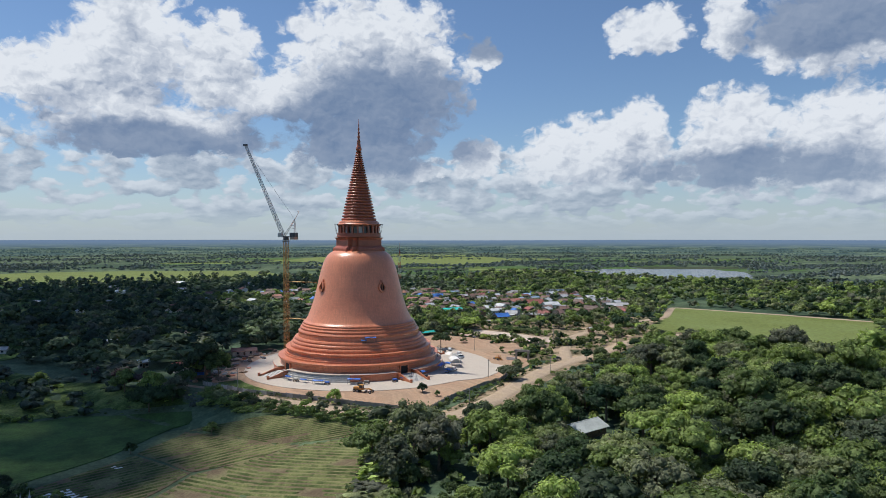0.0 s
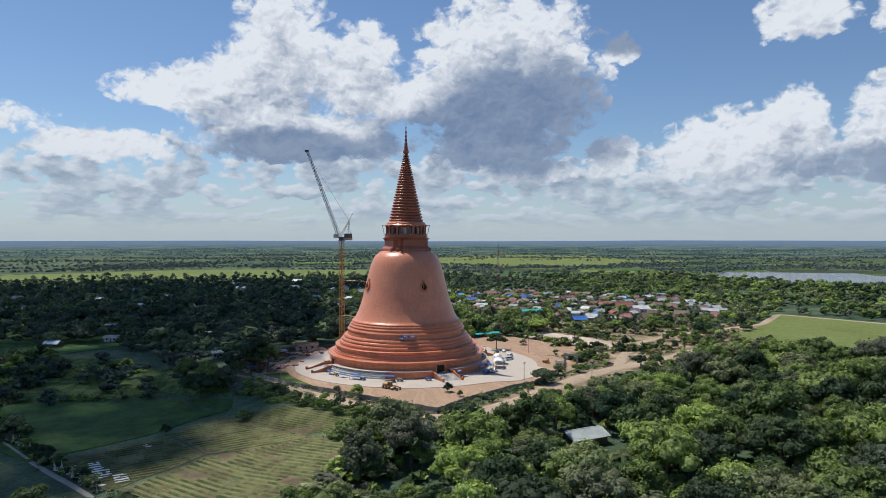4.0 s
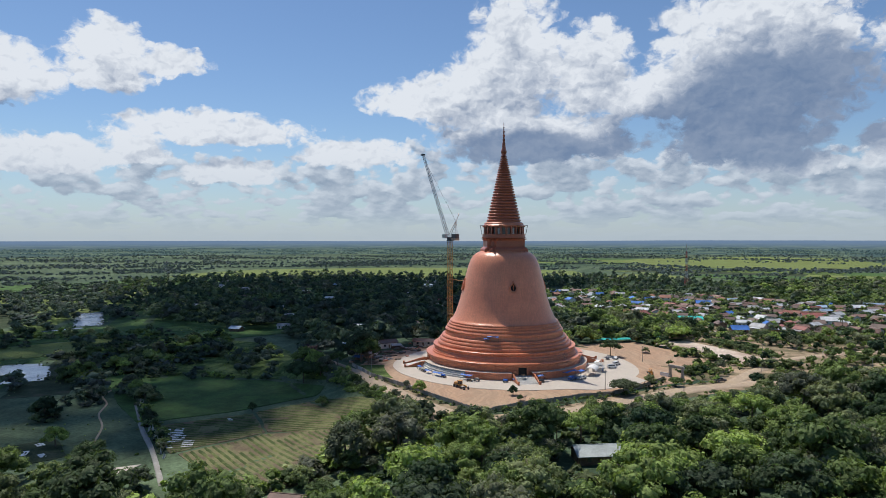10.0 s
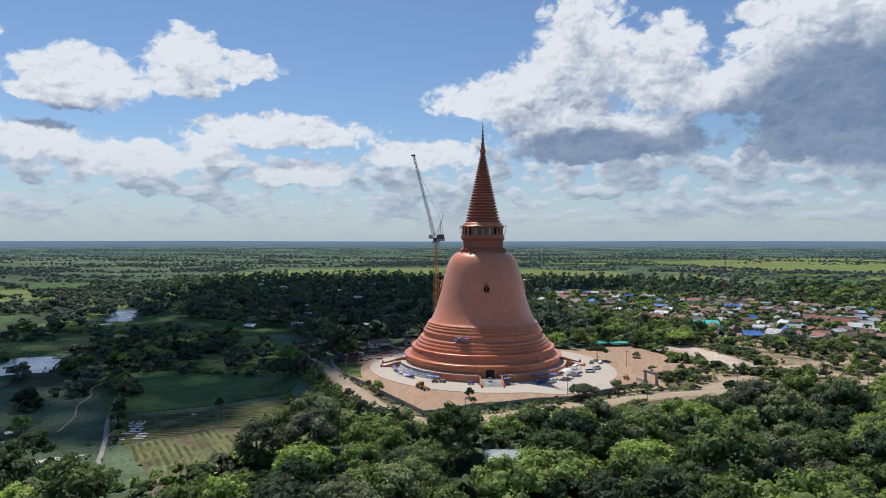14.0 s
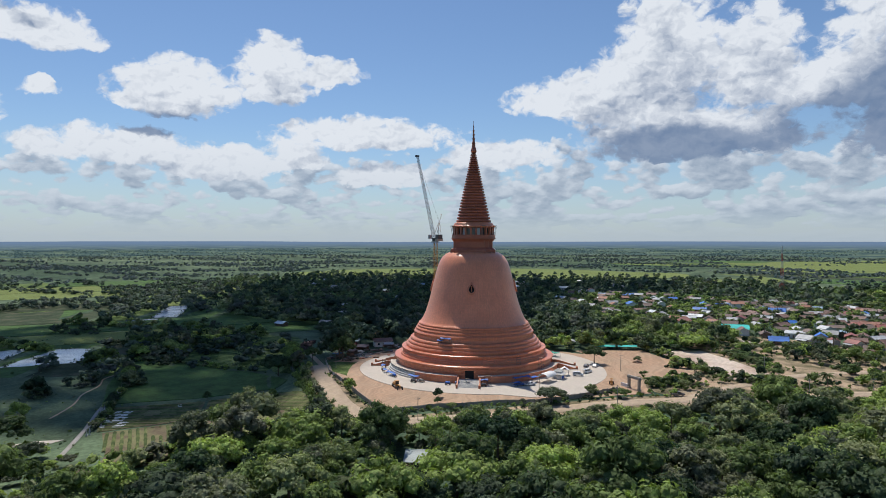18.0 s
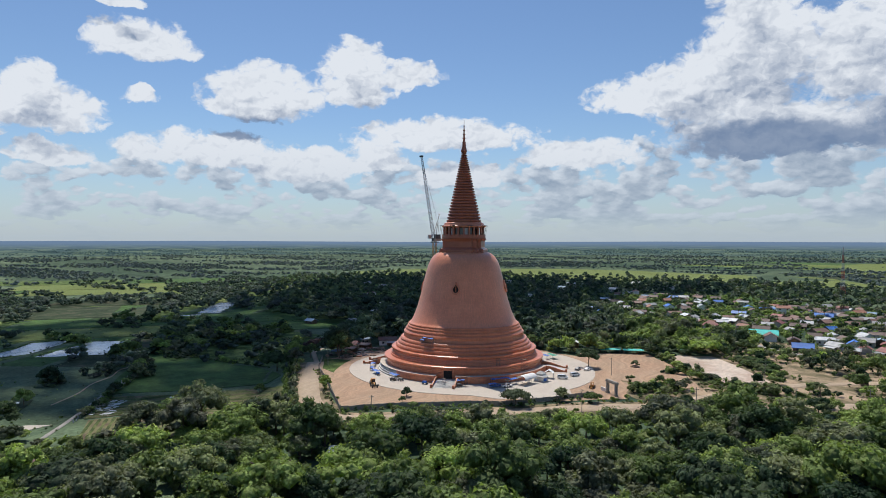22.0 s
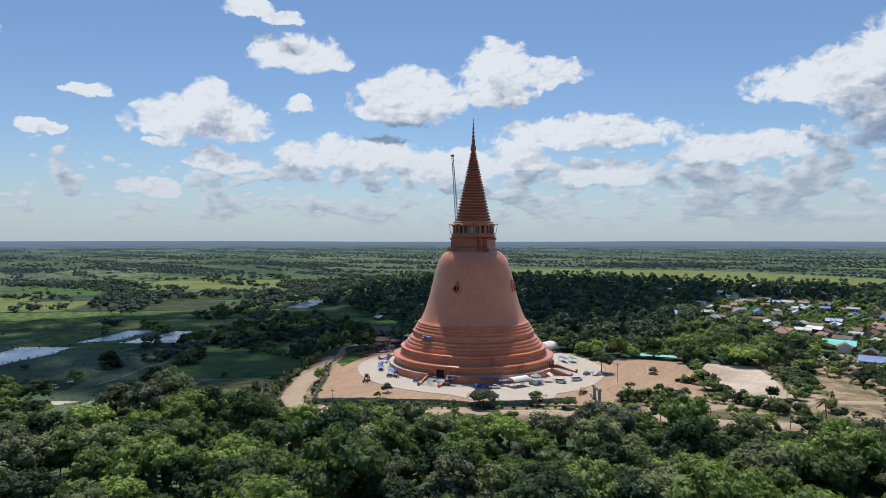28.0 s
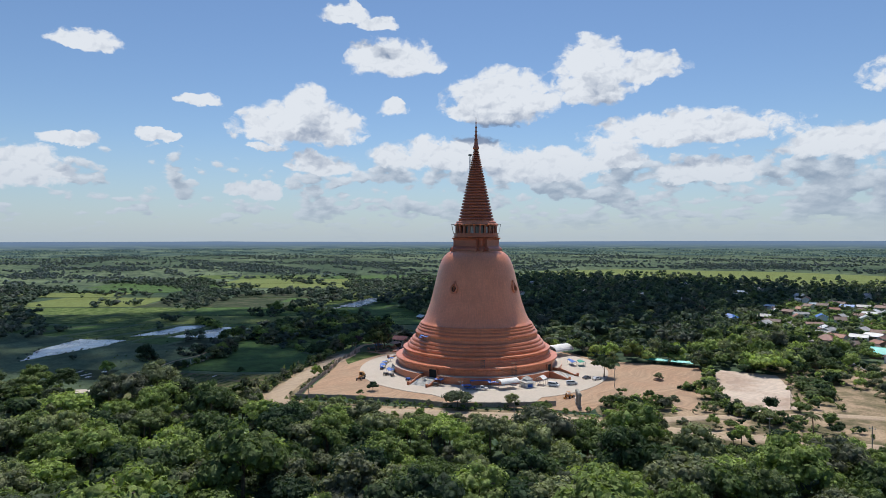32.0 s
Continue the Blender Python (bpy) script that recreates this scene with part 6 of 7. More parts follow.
        pts = [(w / 2, h - 0.5), (w / 2 + 3.0, h - 1.1), (w / 2 + 3.0, h - 0.98), (w / 2, h - 0.36)]
        extrude(bm, pts, -l * 0.42, l * 0.42, Matrix.Rotation(radians(90), 4, "Z"))
        for s in (-1, 1):
            box(bm, s * l * 0.4 - 0.07, s * l * 0.4 + 0.07, -0.07 - w / 2 - 2.8, 0.07 - w / 2 - 2.8, 0, h - 1.0, Matrix.Rotation(radians(180), 4, "Z"))
        part("lean_to", bm, ROOFS[g.choice(("rust", "grey", "pale"))], ob)
    return ob


hg = random.Random(11)
for hx, hy, turn, roof, l, w in HOUSES:
    house(hx, hy, turn, roof, l, w, hg)

# ---- boundary wall of the yard ----
wall_ob = thing("boundary_wall", "weathered concrete panel wall with posts round the yard", "wall", kind="structure")
run = 0.0
for (x0, y0), (x1, y1) in zip(FENCE, FENCE[1:]):
    d = math.hypot(x1 - x0, y1 - y0)
    n = max(1, round(d / 3.0))
    ang = math.degrees(math.atan2(y1 - y0, x1 - x0))
    for i in range(n):
        px, py = x0 + (x1 - x0) * i / n, y0 + (y1 - y0) * i / n
        m = pose(px, py, 0, 0, 0, ang)
        sheet = py < -43 and px < 0
        bm = bmesh.new()
        box(bm, 0.1, d / n - 0.1, -0.05, 0.05, 0.0, 1.75 + hg.uniform(-0.12, 0.12), m)
        part("panel", bm, M_STEEL_W if sheet and hg.random() < 0.5 else M_CONC, wall_ob)
        bm = bmesh.new()
        box(bm, -0.1, 0.1, -0.12, 0.12, 0.0, 2.05, m)
        part("post", bm, M_CONC, wall_ob)
gate = thing("gate_portal", "unfinished pale concrete gate portal beside the yard", "gate", pose(83.4, 9.0, 0, 0, 0, -22))
for s in (-1, 1):
    bm = bmesh.new()
    box(bm, s * 3.2 - 0.45, s * 3.2 + 0.45, -0.5, 0.5, 0, 4.7)
    box(bm, s * 3.2 - 0.65, s * 3.2 + 0.65, -0.7, 0.7, 0, 0.8)
    part("pillar", bm, M_CONC, gate)
bm = bmesh.new()
box(bm, -4.1, 4.1, -0.6, 0.6, 4.7, 5.5), box(bm, -3.8, 3.8, -0.45, 0.45, 5.5, 5.8)
part("lintel", bm, M_CONC, gate)
bm = bmesh.new()
box(bm, -8.5, -3.7, -0.2, 0.2, 0, 1.6)
part("side_wall", bm, M_WALL_W, gate, "low white side wall")


# ---- vehicles and machines ----
def wheel(parent, x, y, r, w=0.24):
    bm = bmesh.new()
    m = Matrix.Translation((x, y, r)) @ Matrix.Rotation(radians(90), 4, "X")
    lathe(bm, [(0.55 * r, -w / 2), (0.92 * r, -w / 2), (r, -w / 3), (r, w / 3), (0.92 * r, w / 2), (0.55 * r, w / 2)], 14)
    for v in bm.verts:
        v.co = m @ v.co
    t = part("wheel", bm, M_RUBBER, parent, "black tyre")
    bm = bmesh.new()
    rs = lathe(bm, [(0.58 * r, -w / 2.3), (0.58 * r, w / 2.3)], 12)
    bm.faces.new(rs[0][::-1]), bm.faces.new(rs[1])
    for v in bm.verts:
        v.co = m @ v.co
    part("rim", bm, M_STEEL_W, t, "pale metal rim")


def vehicle(kind, x, y, turn, paint, label):
    ob = thing({"pickup": "pickup_truck", "van": "van", "car": "car"}[kind], label, {"pickup": "pickup", "van": "van", "car": "car"}[kind], pose(x, y, 0.2, 0, 0, turn), group="parked vehicles")
    prof = {"pickup": [(-2.6, 0.45), (-2.6, 1.05), (-0.6, 1.08), (-0.5, 1.75), (0.6, 1.75), (1.15, 1.12), (2.4, 1.0), (2.6, 0.75), (2.6, 0.42)],
            "van": [(-2.4, 0.4), (-2.45, 1.2), (-2.3, 1.95), (1.0, 2.0), (1.75, 1.25), (2.4, 1.05), (2.5, 0.7), (2.5, 0.4)],
            "car": [(-2.1, 0.4), (-2.15, 0.9), (-1.6, 1.0), (-0.95, 1.45), (0.35, 1.45), (1.0, 0.98), (2.0, 0.85), (2.15, 0.6), (2.15, 0.4)]}[kind]
    bm = bmesh.new()
    extrude(bm, prof, -0.88, 0.88)
    for v in bm.verts:
        if v.co.z > 1.15:
            v.co.y *= 0.84
    bmesh.ops.bevel(bm, geom=[e for e in bm.edges], offset=0.05, segments=1, affect="EDGES")
    part("body", bm, paint, ob)
    x0, x1, z0, z1 = {"pickup": (-0.5, 0.75, 1.15, 1.65), "van": (-2.2, 1.2, 1.25, 1.8), "car": (-1.2, 0.6, 1.02, 1.36)}[kind]
    for s in (-1, 1):
        bm = bmesh.new()
        vs = [bm.verts.new(q) for q in ((x0, s * 0.90, z0), (x1 + 0.15, s * 0.90, z0), (x1 - 0.2, s * 0.78, z1), (x0 + 0.1, s * 0.78, z1))]
        bm.faces.new(vs if s < 0 else vs[::-1])
        vs2 = [bm.verts.new(v.co + Vector((0, -0.08 * s, 0))) for v in vs]
        bm.faces.new(vs2)
        part("side_window", bm, M_GLASS, ob)
    bm = bmesh.new()
    xa, xb, za, zb = {"pickup": (1.12, 0.66, 1.18, 1.7), "van": (1.74, 1.06, 1.3, 1.92), "car": (0.97, 0.42, 1.02, 1.4)}[kind]
    vs = [bm.verts.new(q) for q in ((xa, -0.74, za), (xa, 0.74, za), (xb, 0.66, zb), (xb, -0.66, zb))]
    bm.faces.new(vs)
    for v in vs:
        v.co += Vector((0.04, 0, 0.03))
    part("windscreen", bm, M_GLASS, ob)
    if kind == "pickup":
        bm = bmesh.new()
        box(bm, -2.5, -0.7, -0.75, 0.75, 1.06, 1.10)
        part("load_bed", bm, M_STEEL_D, ob)
    for s in (-1, 1):
        bm = bmesh.new()
        box(bm, prof[-1][0] - 0.06, prof[-1][0] + 0.03, s * 0.62 - 0.18, s * 0.62 + 0.18, 0.62, 0.78)
        part("headlight", bm, M_CANVAS, ob)
        for px in (-1.45, 1.55):
            wheel(ob, px, s * 0.80, 0.36)
    return ob


vehicle("pickup", 47.5, -16, 70, PAINTS[0], "white pickup truck parked beside the tarpaulins")
vehicle("pickup", 44.5, -20, 75, PAINTS[2], "blue pickup truck parked on the plaza")
vehicle("van", 51.5, 15.5, 40, PAINTS[0], "white van parked on the plaza")
vehicle("van", 51.0, 24.5, 75, PAINTS[0], "white van parked beyond the stair")
vehicle("car", 42.5, 37.0, 110, PAINTS[1], "dark grey car parked under the tree")
vehicle("pickup", 102, 11, 45, PAINTS[1], "grey pickup truck on the dirt road")
vehicle("car", 46.0, 40.0, 100, PAINTS[0], "white car parked under the tree")
vehicle("van", 168, 138, 30, PAINTS[0], "white van on the lane")

grader = thing("motor_grader", "ochre motor grader standing in the sandy yard", "grader", pose(9.0, -59.5, 0.05, 0, 0, -25))
bm = bmesh.new()
extrude(bm, [(-4.0, 1.0), (-4.0, 2.1), (-1.4, 2.2), (-1.3, 1.0)], -0.9, 0.9)
bmesh.ops.bevel(bm, geom=bm.edges[:], offset=0.08, segments=1, affect="EDGES")
part("engine_hood", bm, M_YELLOW, grader)
bm = bmesh.new()
box(bm, -1.3, 0.3, -0.8, 0.8, 1.0, 1.7), box(bm, -1.4, 0.4, -0.9, 0.9, 3.0, 3.15)
for sx in (-1.25, 0.2):
    for sy in (-0.75, 0.75):
        beam(bm, (sx, sy, 1.7), (sx, sy, 3.0), 0.06)
part("cab_frame", bm, M_YELLOW, grader)
bm = bmesh.new()
box(bm, -1.2, 0.2, -0.72, 0.72, 1.7, 3.0)
part("cab_glass", bm, M_GLASS, grader)
bm = bmesh.new()
extrude(bm, [(0.3, 1.2), (0.3, 1.7), (3.2, 2.0), (4.4, 1.7), (4.4, 1.1), (3.3, 1.5)], -0.22, 0.22)
part("front_beam", bm, M_YELLOW, grader)
bm = bmesh.new()
box(bm, 1.2, 1.4, -1.9, 1.9, 0.15, 0.75, pose(0, 0, 0, 0, 0, 12))
part("blade", bm, M_STEEL_D, grader)
for px in (-3.5, -1.9, 4.1):
    for s in (-1, 1):
        wheel(grader, px, s * 1.05, 0.66, 0.4)

roller = thing("backhoe", "small orange backhoe at the edge of the sand lot", "backhoe", pose(71.0, 12.0, 0.05, 0, 0, 120))
bm = bmesh.new()
extrude(bm, [(-1.2, 0.7), (-1.2, 1.5), (0.2, 1.55), (0.3, 1.3), (1.7, 1.2), (1.8, 0.7)], -0.7, 0.7)
part("body", bm, M_YELLOW, roller)
bm = bmesh.new()
box(bm, -0.9, 0.3, -0.65, 0.65, 2.45, 2.6)
for sx in (-0.85, 0.25):
    for sy in (-0.6, 0.6):
        beam(bm, (sx, sy, 1.5), (sx, sy, 2.5), 0.05)
part("canopy", bm, M_YELLOW, roller)
bm = bmesh.new()
beam(bm, (-1.2, 0, 1.0), (-2.4, 0, 2.6), 0.14), beam(bm, (-2.4, 0, 2.6), (-3.2, 0, 1.0), 0.11), box(bm, -3.6, -2.9, -0.4, 0.4, 0.3, 1.0)
part("digging_arm", bm, M_YELLOW, roller)
bm = bmesh.new()
box(bm, 2.2, 2.9, -0.95, 0.95, 0.2, 0.8), beam(bm, (1.6, 0.5, 0.9), (2.4, 0.5, 0.5), 0.08), beam(bm, (1.6, -0.5, 0.9), (2.4, -0.5, 0.5), 0.08)
part("loader_bucket", bm, M_STEEL_D, roller)
for px, r in ((-0.8, 0.62), (1.4, 0.42)):
    for s in (-1, 1):
        wheel(roller, px, s * 0.9, r, 0.34)


# ---- shelters, tarpaulins, site clutter ----
def canopy(x, y, turn, l, w, h, mat, label, barrel=True):
    ob = thing("canopy", label, "canopy", pose(x, y, 0.2, 0, 0, turn))
    bm = bmesh.new()
    n = 10
    rows = []
    for i in range(n + 1):
        a = math.pi * i / n
        px, pz = -w / 2 * math.cos(a), h + (0.32 * w * math.sin(a) if barrel else 0.3 * w * (1 - abs(math.cos(a))))
        rows.append([bm.verts.new((px, s * l / 2, pz + dz)) for s in (-1, 1) for dz in (0, 0.06)])
    for p, q in zip(rows, rows[1:]):
        bm.faces.new((p[1], q[1], q[3], p[3])), bm.faces.new((p[0], p[2], q[2], q[0])), bm.faces.new((p[0], q[0], q[1], p[1])), bm.faces.new((p[2], p[3], q[3], q[2]))
    part("roof", bm, mat, ob)
    for sx in (-1, 1):
        for k in (-0.48, 0, 0.48):
            bm = bmesh.new()
            beam(bm, (sx * w * 0.49, k * l, 0), (sx * w * 0.49, k * l, h), 0.06)
            part("post", bm, M_STEEL_W, ob)
    return ob


canopy(48.2, -4.5, 8, 9.0, 5.0, 2.5, M_CANVAS, "white barrel-roofed canvas canopy against the stupa")
canopy(-15, 54, 20, 14.0, 9.0, 2.8, M_CANVAS, "long white barrel-roofed canopy behind the stupa")
canopy(46.0, 12.5, 35, 4.0, 4.0, 2.6, M_CANVAS, "small white tent beside the stair", False)
pav = thing("pavilion", "small pavilion with a pale two-tiered hipped roof", "pavilion", pose(48.0, 4.8, 0.2, 0, 0, 8) @ Matrix.Scale(0.72, 4))
for k, (r0, r1, z0, z1) in enumerate(((4.4, 2.4, 3.2, 4.3), (2.7, 0.9, 4.7, 6.2))):
    bm = bmesh.new()
    a = [bm.verts.new((sx * r0, sy * r0 * 0.85, z0)) for sx, sy in ((-1, -1), (1, -1), (1, 1), (-1, 1))]
    b = [bm.verts.new((sx * r1, sy * r1 * 0.5, z1)) for sx, sy in ((-1, -1), (1, -1), (1, 1), (-1, 1))]
    bm.faces.new(a[::-1]), bm.faces.new(b)
    for i in range(4):
        bm.faces.new((a[i], a[(i + 1) % 4], b[(i + 1) % 4], b[i]))
    part("roof", bm, M_STEP, pav, "pale roof tier")
bm = bmesh.new()
box(bm, -2.4, 2.4, -1.9, 1.9, 4.2, 4.75)
part("clerestory", bm, M_WALL_W, pav)
for sx in (-3.2, 0, 3.2):
    for sy in (-2.6, 2.6):
        bm = bmesh.new()
        box(bm, sx - 0.15, sx + 0.15, sy - 0.15, sy + 0.15, 0, 3.3)
        part("column", bm, M_WALL_W, pav)
bm = bmesh.new()
box(bm, -3.0, 3.0, -2.3, 2.3, 0.0, 2.6)
part("stall", bm, M_WALL_W, pav, "white walled stall")
bm = bmesh.new()
box(bm, 2.95, 3.1, -1.6, 1.6, 0.2, 2.0)
part("counter_sheet", bm, M_TARP, pav, "blue sheet over the counter")


def tarp(x, y, z, turn, l, w, h, mat, label):
    """A sagging sheet on poles."""
    ob = thing("tarpaulin", label, "tarpaulin", pose(x, y, z, 0, 0, turn), group="site tarpaulins")
    g = random.Random(int(x * 7 + y))
    n, m_ = 8, 5
    bm = bmesh.new()
    for top in (0.05, 0.0):
        grid = [[bm.verts.new((l * (i / n - 0.5), w * (j / m_ - 0.5), h + top + 0.25 * h * math.sin(3 * i / n + j) * 0.4 + g.uniform(-0.12, 0.12) - 0.3 * (2 * j / m_ - 1) ** 2)) for j in range(m_ + 1)] for i in range(n + 1)]
        for i in range(n):
            for j in range(m_):
                q = (grid[i][j], grid[i + 1][j], grid[i + 1][j + 1], grid[i][j + 1])
                bm.faces.new(q if top else q[::-1])
    part("sheet", bm, mat, ob)
    for sx in (-0.48, 0.48):
        for sy in (-0.45, 0.45):
            bm = bmesh.new()
            beam(bm, (sx * l, sy * w, 0), (sx * l, sy * w, h), 0.05)
            part("pole", bm, M_STEEL_D, ob)
    return ob


BLUE = "wrinkled blue tarpaulin on poles beside the plinth"
for x, y, turn, l, w, h in ((3.5, -44.5, -5, 5.5, 3.0, 2.3), (-12, -44.5, -15, 5.0, 2.8, 1.7), (-27, -36.5, -38, 3.0, 2.5, 1.8), (33.0, -30.0, 45, 3.2, 3.0, 2.6), (41.2, -14, 72, 9.0, 2.2, 2.6), (44.5, -9.5, 75, 4.5, 3.0, 2.4),
                            (44.5, -22, 70, 3.5, 2.5, 2.0), (11.5, 47.0, -15, 8.0, 2.6, 2.2), (-19, -42, -25, 3.0, 2.4, 1.6), (24.0, -37.5, 40, 1.8, 1.8, 1.4)):
    tarp(x, y, 0.2, turn, l, w, h, M_TARP, BLUE)
tarp(14.5, 50.5, 0.2, -20, 6.0, 3.4, 2.2, M_GREENSHEET, "green shade net on poles beside the stupa")
ang = radians(-73)
tarp(30.9 * math.cos(ang), 30.9 * math.sin(ang), 15.9, 17, 5.2, 2.0, 2.3, M_TARP, "crumpled blue tarpaulin on the stupa's upper ledge")
tarp(30.6 * math.cos(ang - 0.1), 30.6 * math.sin(ang - 0.1), 15.9, 12, 2.6, 1.7, 1.2, M_TARP, "crumpled blue tarpaulin on the stupa's upper ledge")


def scaffold(x, y, z, turn, l, w, h):
    ob = thing("scaffold", "light steel pipe scaffold against the stupa", "scaffold", pose(x, y, z, 0, 0, turn), group="scaffolds")
    for sx in (-0.5, 0.5):
        for sy in (-0.5, 0.5):
            bm = bmesh.new()
            beam(bm, (sx * l, sy * w, 0), (sx * l, sy * w, h), 0.05)
            part("upright", bm, M_STEEL_D, ob)
    k = 1.0
    while k < h:
        for s in (-0.5, 0.5):
            for nm, a, b in (("ledger", (-0.5 * l, s * w, k), (0.5 * l, s * w, k)), ("ledger", (s * l, -0.5 * w, k), (s * l, 0.5 * w, k)), ("brace", (-0.5 * l, s * w, k - 0.9), (0.5 * l, s * w, k))):
                bm = bmesh.new()
                beam(bm, a, b, 0.04, 3)
                part(nm, bm, M_STEEL_D, ob)
        k += 1.7
    bm = bmesh.new()
    box(bm, -0.5 * l, 0.5 * l, -0.45 * w, 0.45 * w, h - 0.2, h - 0.12)
    part("deck", bm, M_WOODWALL, ob)


scaffold(34.0, -29.0, 0.2, 40, 3.0, 2.0, 4.2)
scaffold(40.3, 2.0, 3.2, 85, 2.0, 1.6, 6.0)
scaffold(27.0, -34.5, 0.2, 40, 1.6, 1.6, 3.0)
scaffold(-30.0, -33.5, 0.2, -42, 2.0, 1.6, 3.6)
scaffold(37.5, -11.5, 7.2, 75, 1.6, 1.2, 3.4)


def cart(x, y, turn, label, mat):
    ob = thing("site_cart", label, "cart", pose(x, y, 0.2, 0, 0, turn), group="site carts")
    bm = bmesh.new()
    box(bm, -1.3, 1.3, -0.7, 0.7, 0.55, 0.72)
    part("deck", bm, M_WOODWALL, ob)
    bm = bmesh.new()
    box(bm, -1.1, 0.9, -0.6, 0.6, 0.72, 1.5)
    bmesh.ops.bevel(bm, geom=bm.edges[:], offset=0.12, segments=1, affect="EDGES")
    part("load", bm, mat, ob)
    for px in (-0.9, 0.9):
        for s in (-1, 1):
            wheel(ob, px, s * 0.65, 0.3, 0.18)


for x, y, turn, mat in ((9, -45, 5, M_CONC), (6.5, -47.5, 30, M_STEEL_D), (-8, -46, -10, M_TARP), (34.5, -32, 45, M_STEEL_D), (-23, -40, -30, M_CONC), (21, -40.5, 30, M_TARP)):
    cart(x, y, turn, "small loaded site cart beside the plinth", mat)

# rubble and stored material in the western yard corner
pg = random.Random(21)
for i in range(46):
    a, b = pg.uniform(-76, -52), pg.uniform(-34, 32)
    bm = bmesh.new()
    r = pg.uniform(0.6, 1.8)
    for k in range(4):
        l, w, h = pg.uniform(0.3, 1.0) * r, pg.uniform(0.3, 0.9) * r, pg.uniform(0.2, 0.7)
        box(bm, -l, l, -w, w, 0, h + 0.1, Matrix.Translation((pg.uniform(-0.6, 0.6) * r, pg.uniform(-0.6, 0.6) * r, 0)) @ Matrix.Rotation(pg.uniform(0, 3), 4, "Z"))
    ob = obj("material_pile", bm, pg.choice((M_CONC, M_WOODWALL, M_STEP, M_PARAPET, M_STEEL_D, M_BARK)))
    ob.matrix_world = Matrix.Translation((a, b, 0.03))
    tagged(ob, "untidy pile of stored building material in the yard", "material pile", "material piles")

# sheds along the sand lot
for k, (x, y, l, mat, label) in enumerate(((22.5, 89.5, 11.0, M_GREENSHEET, "long low shed with a teal sheet roof"), (32.0, 97.5, 11.0, M_GREENSHEET, "long low shed with a teal sheet roof"), (52, 118, 6, M_GREENSHEET, "low shelter with a teal roof"))):
    ob = thing("shed", label, "shed", pose(x, y, 0, 0, 0, 41), group="lot sheds")
    bm = bmesh.new()
    extrude(bm, [(-2.0, 2.0), (0, 2.7), (2.0, 2.0), (2.0, 2.1), (0, 2.82), (-2.0, 2.1)], -l / 2, l / 2, Matrix.Rotation(radians(-90), 4, "Z"))
    part("roof", bm, ROOFS["teal"], ob)
    for i in range(5):
        for s in (-1.7, 1.7):
            bm = bmesh.new()
            beam(bm, ((i / 4 - 0.5) * (l - 0.6), s, 0), ((i / 4 - 0.5) * (l - 0.6), s, 2.1), 0.08)
            part("post", bm, M_WOODWALL, ob)
mound = bmesh.new()
bmesh.ops.create_icosphere(mound, subdivisions=3, radius=1.0)
for v in mound.verts:
    v.co = Vector((v.co.x * 2.6, v.co.y * 2.2, max(v.co.z, -0.1) * 0.9)) * (1 + 0.15 * noise.noise(v.co * 3))
ob = obj("soil_mound", mound, M_SOIL, smooth=True)
ob.location = (55, 66, 0.05)
tagged(ob, "small heap of brown soil round a thin tree", "soil mound")


# ---- poles, mast, billboards ----
def pole(x, y, h, turn):
    ob = thing("utility_pole", "grey concrete utility pole with a crossarm", "utility pole", pose(x, y, 0, 0, 0, turn), group="utility poles")
    bm = bmesh.new()
    lathe(bm, [(0.16, 0), (0.10, h), (0.0, h + 0.02)], 8)
    part("shaft", bm, M_CONC, ob)
    bm = bmesh.new()
    box(bm, -0.9, 0.9, -0.06, 0.06, h - 0.8, h - 0.65)
    part("crossarm", bm, M_CONC, ob)
    for k in (-0.8, 0, 0.8):
        bm = bmesh.new()
        lathe(bm, [(0.06, h - 0.65), (0.08, h - 0.5), (0.03, h - 0.35), (0.0, h - 0.34)], 6)
        for v in bm.verts:
            v.co.x += k
        part("insulator", bm, M_CANVAS, ob)


for x, y in ((63, -31), (52, -88), (93, -22), (118, 14), (142, 42), (160, 62), (151, 114), (112, 82), (175, 140), (205, 170), (60, 40), (-45, -52), (-20, 246), (-80, 292), (40, 200)):
    pole(x, y, 8.5, pg.uniform(0, 90))
mast = thing("radio_mast", "tall red and white lattice radio mast among trees", "radio mast", pose(-14, 524, 0))
M_RED = material("mast_red", (0.42, 0.07, 0.05), 0.5, vary=0.1, scale=0.5)
for k in range(7):
    bm = bmesh.new()
    lattice(bm, (0, 0, 8 * k), (0, 0, 8 * k + 8), 1.9 - 0.24 * k, 1.9 - 0.24 * (k + 1), 4, 0.14, 0.07)
    part("mast_section", bm, M_RED if k % 2 else M_STEEL_W, mast)

# ---- small white stupas beside the pale lane ----
sg = random.Random(3)


M_OLD_WHITE = material("weathered_white_plaster", (0.60, 0.59, 0.56), 0.9, vary=0.25, scale=1.2, second=(0.38, 0.37, 0.34), patch=0.6)


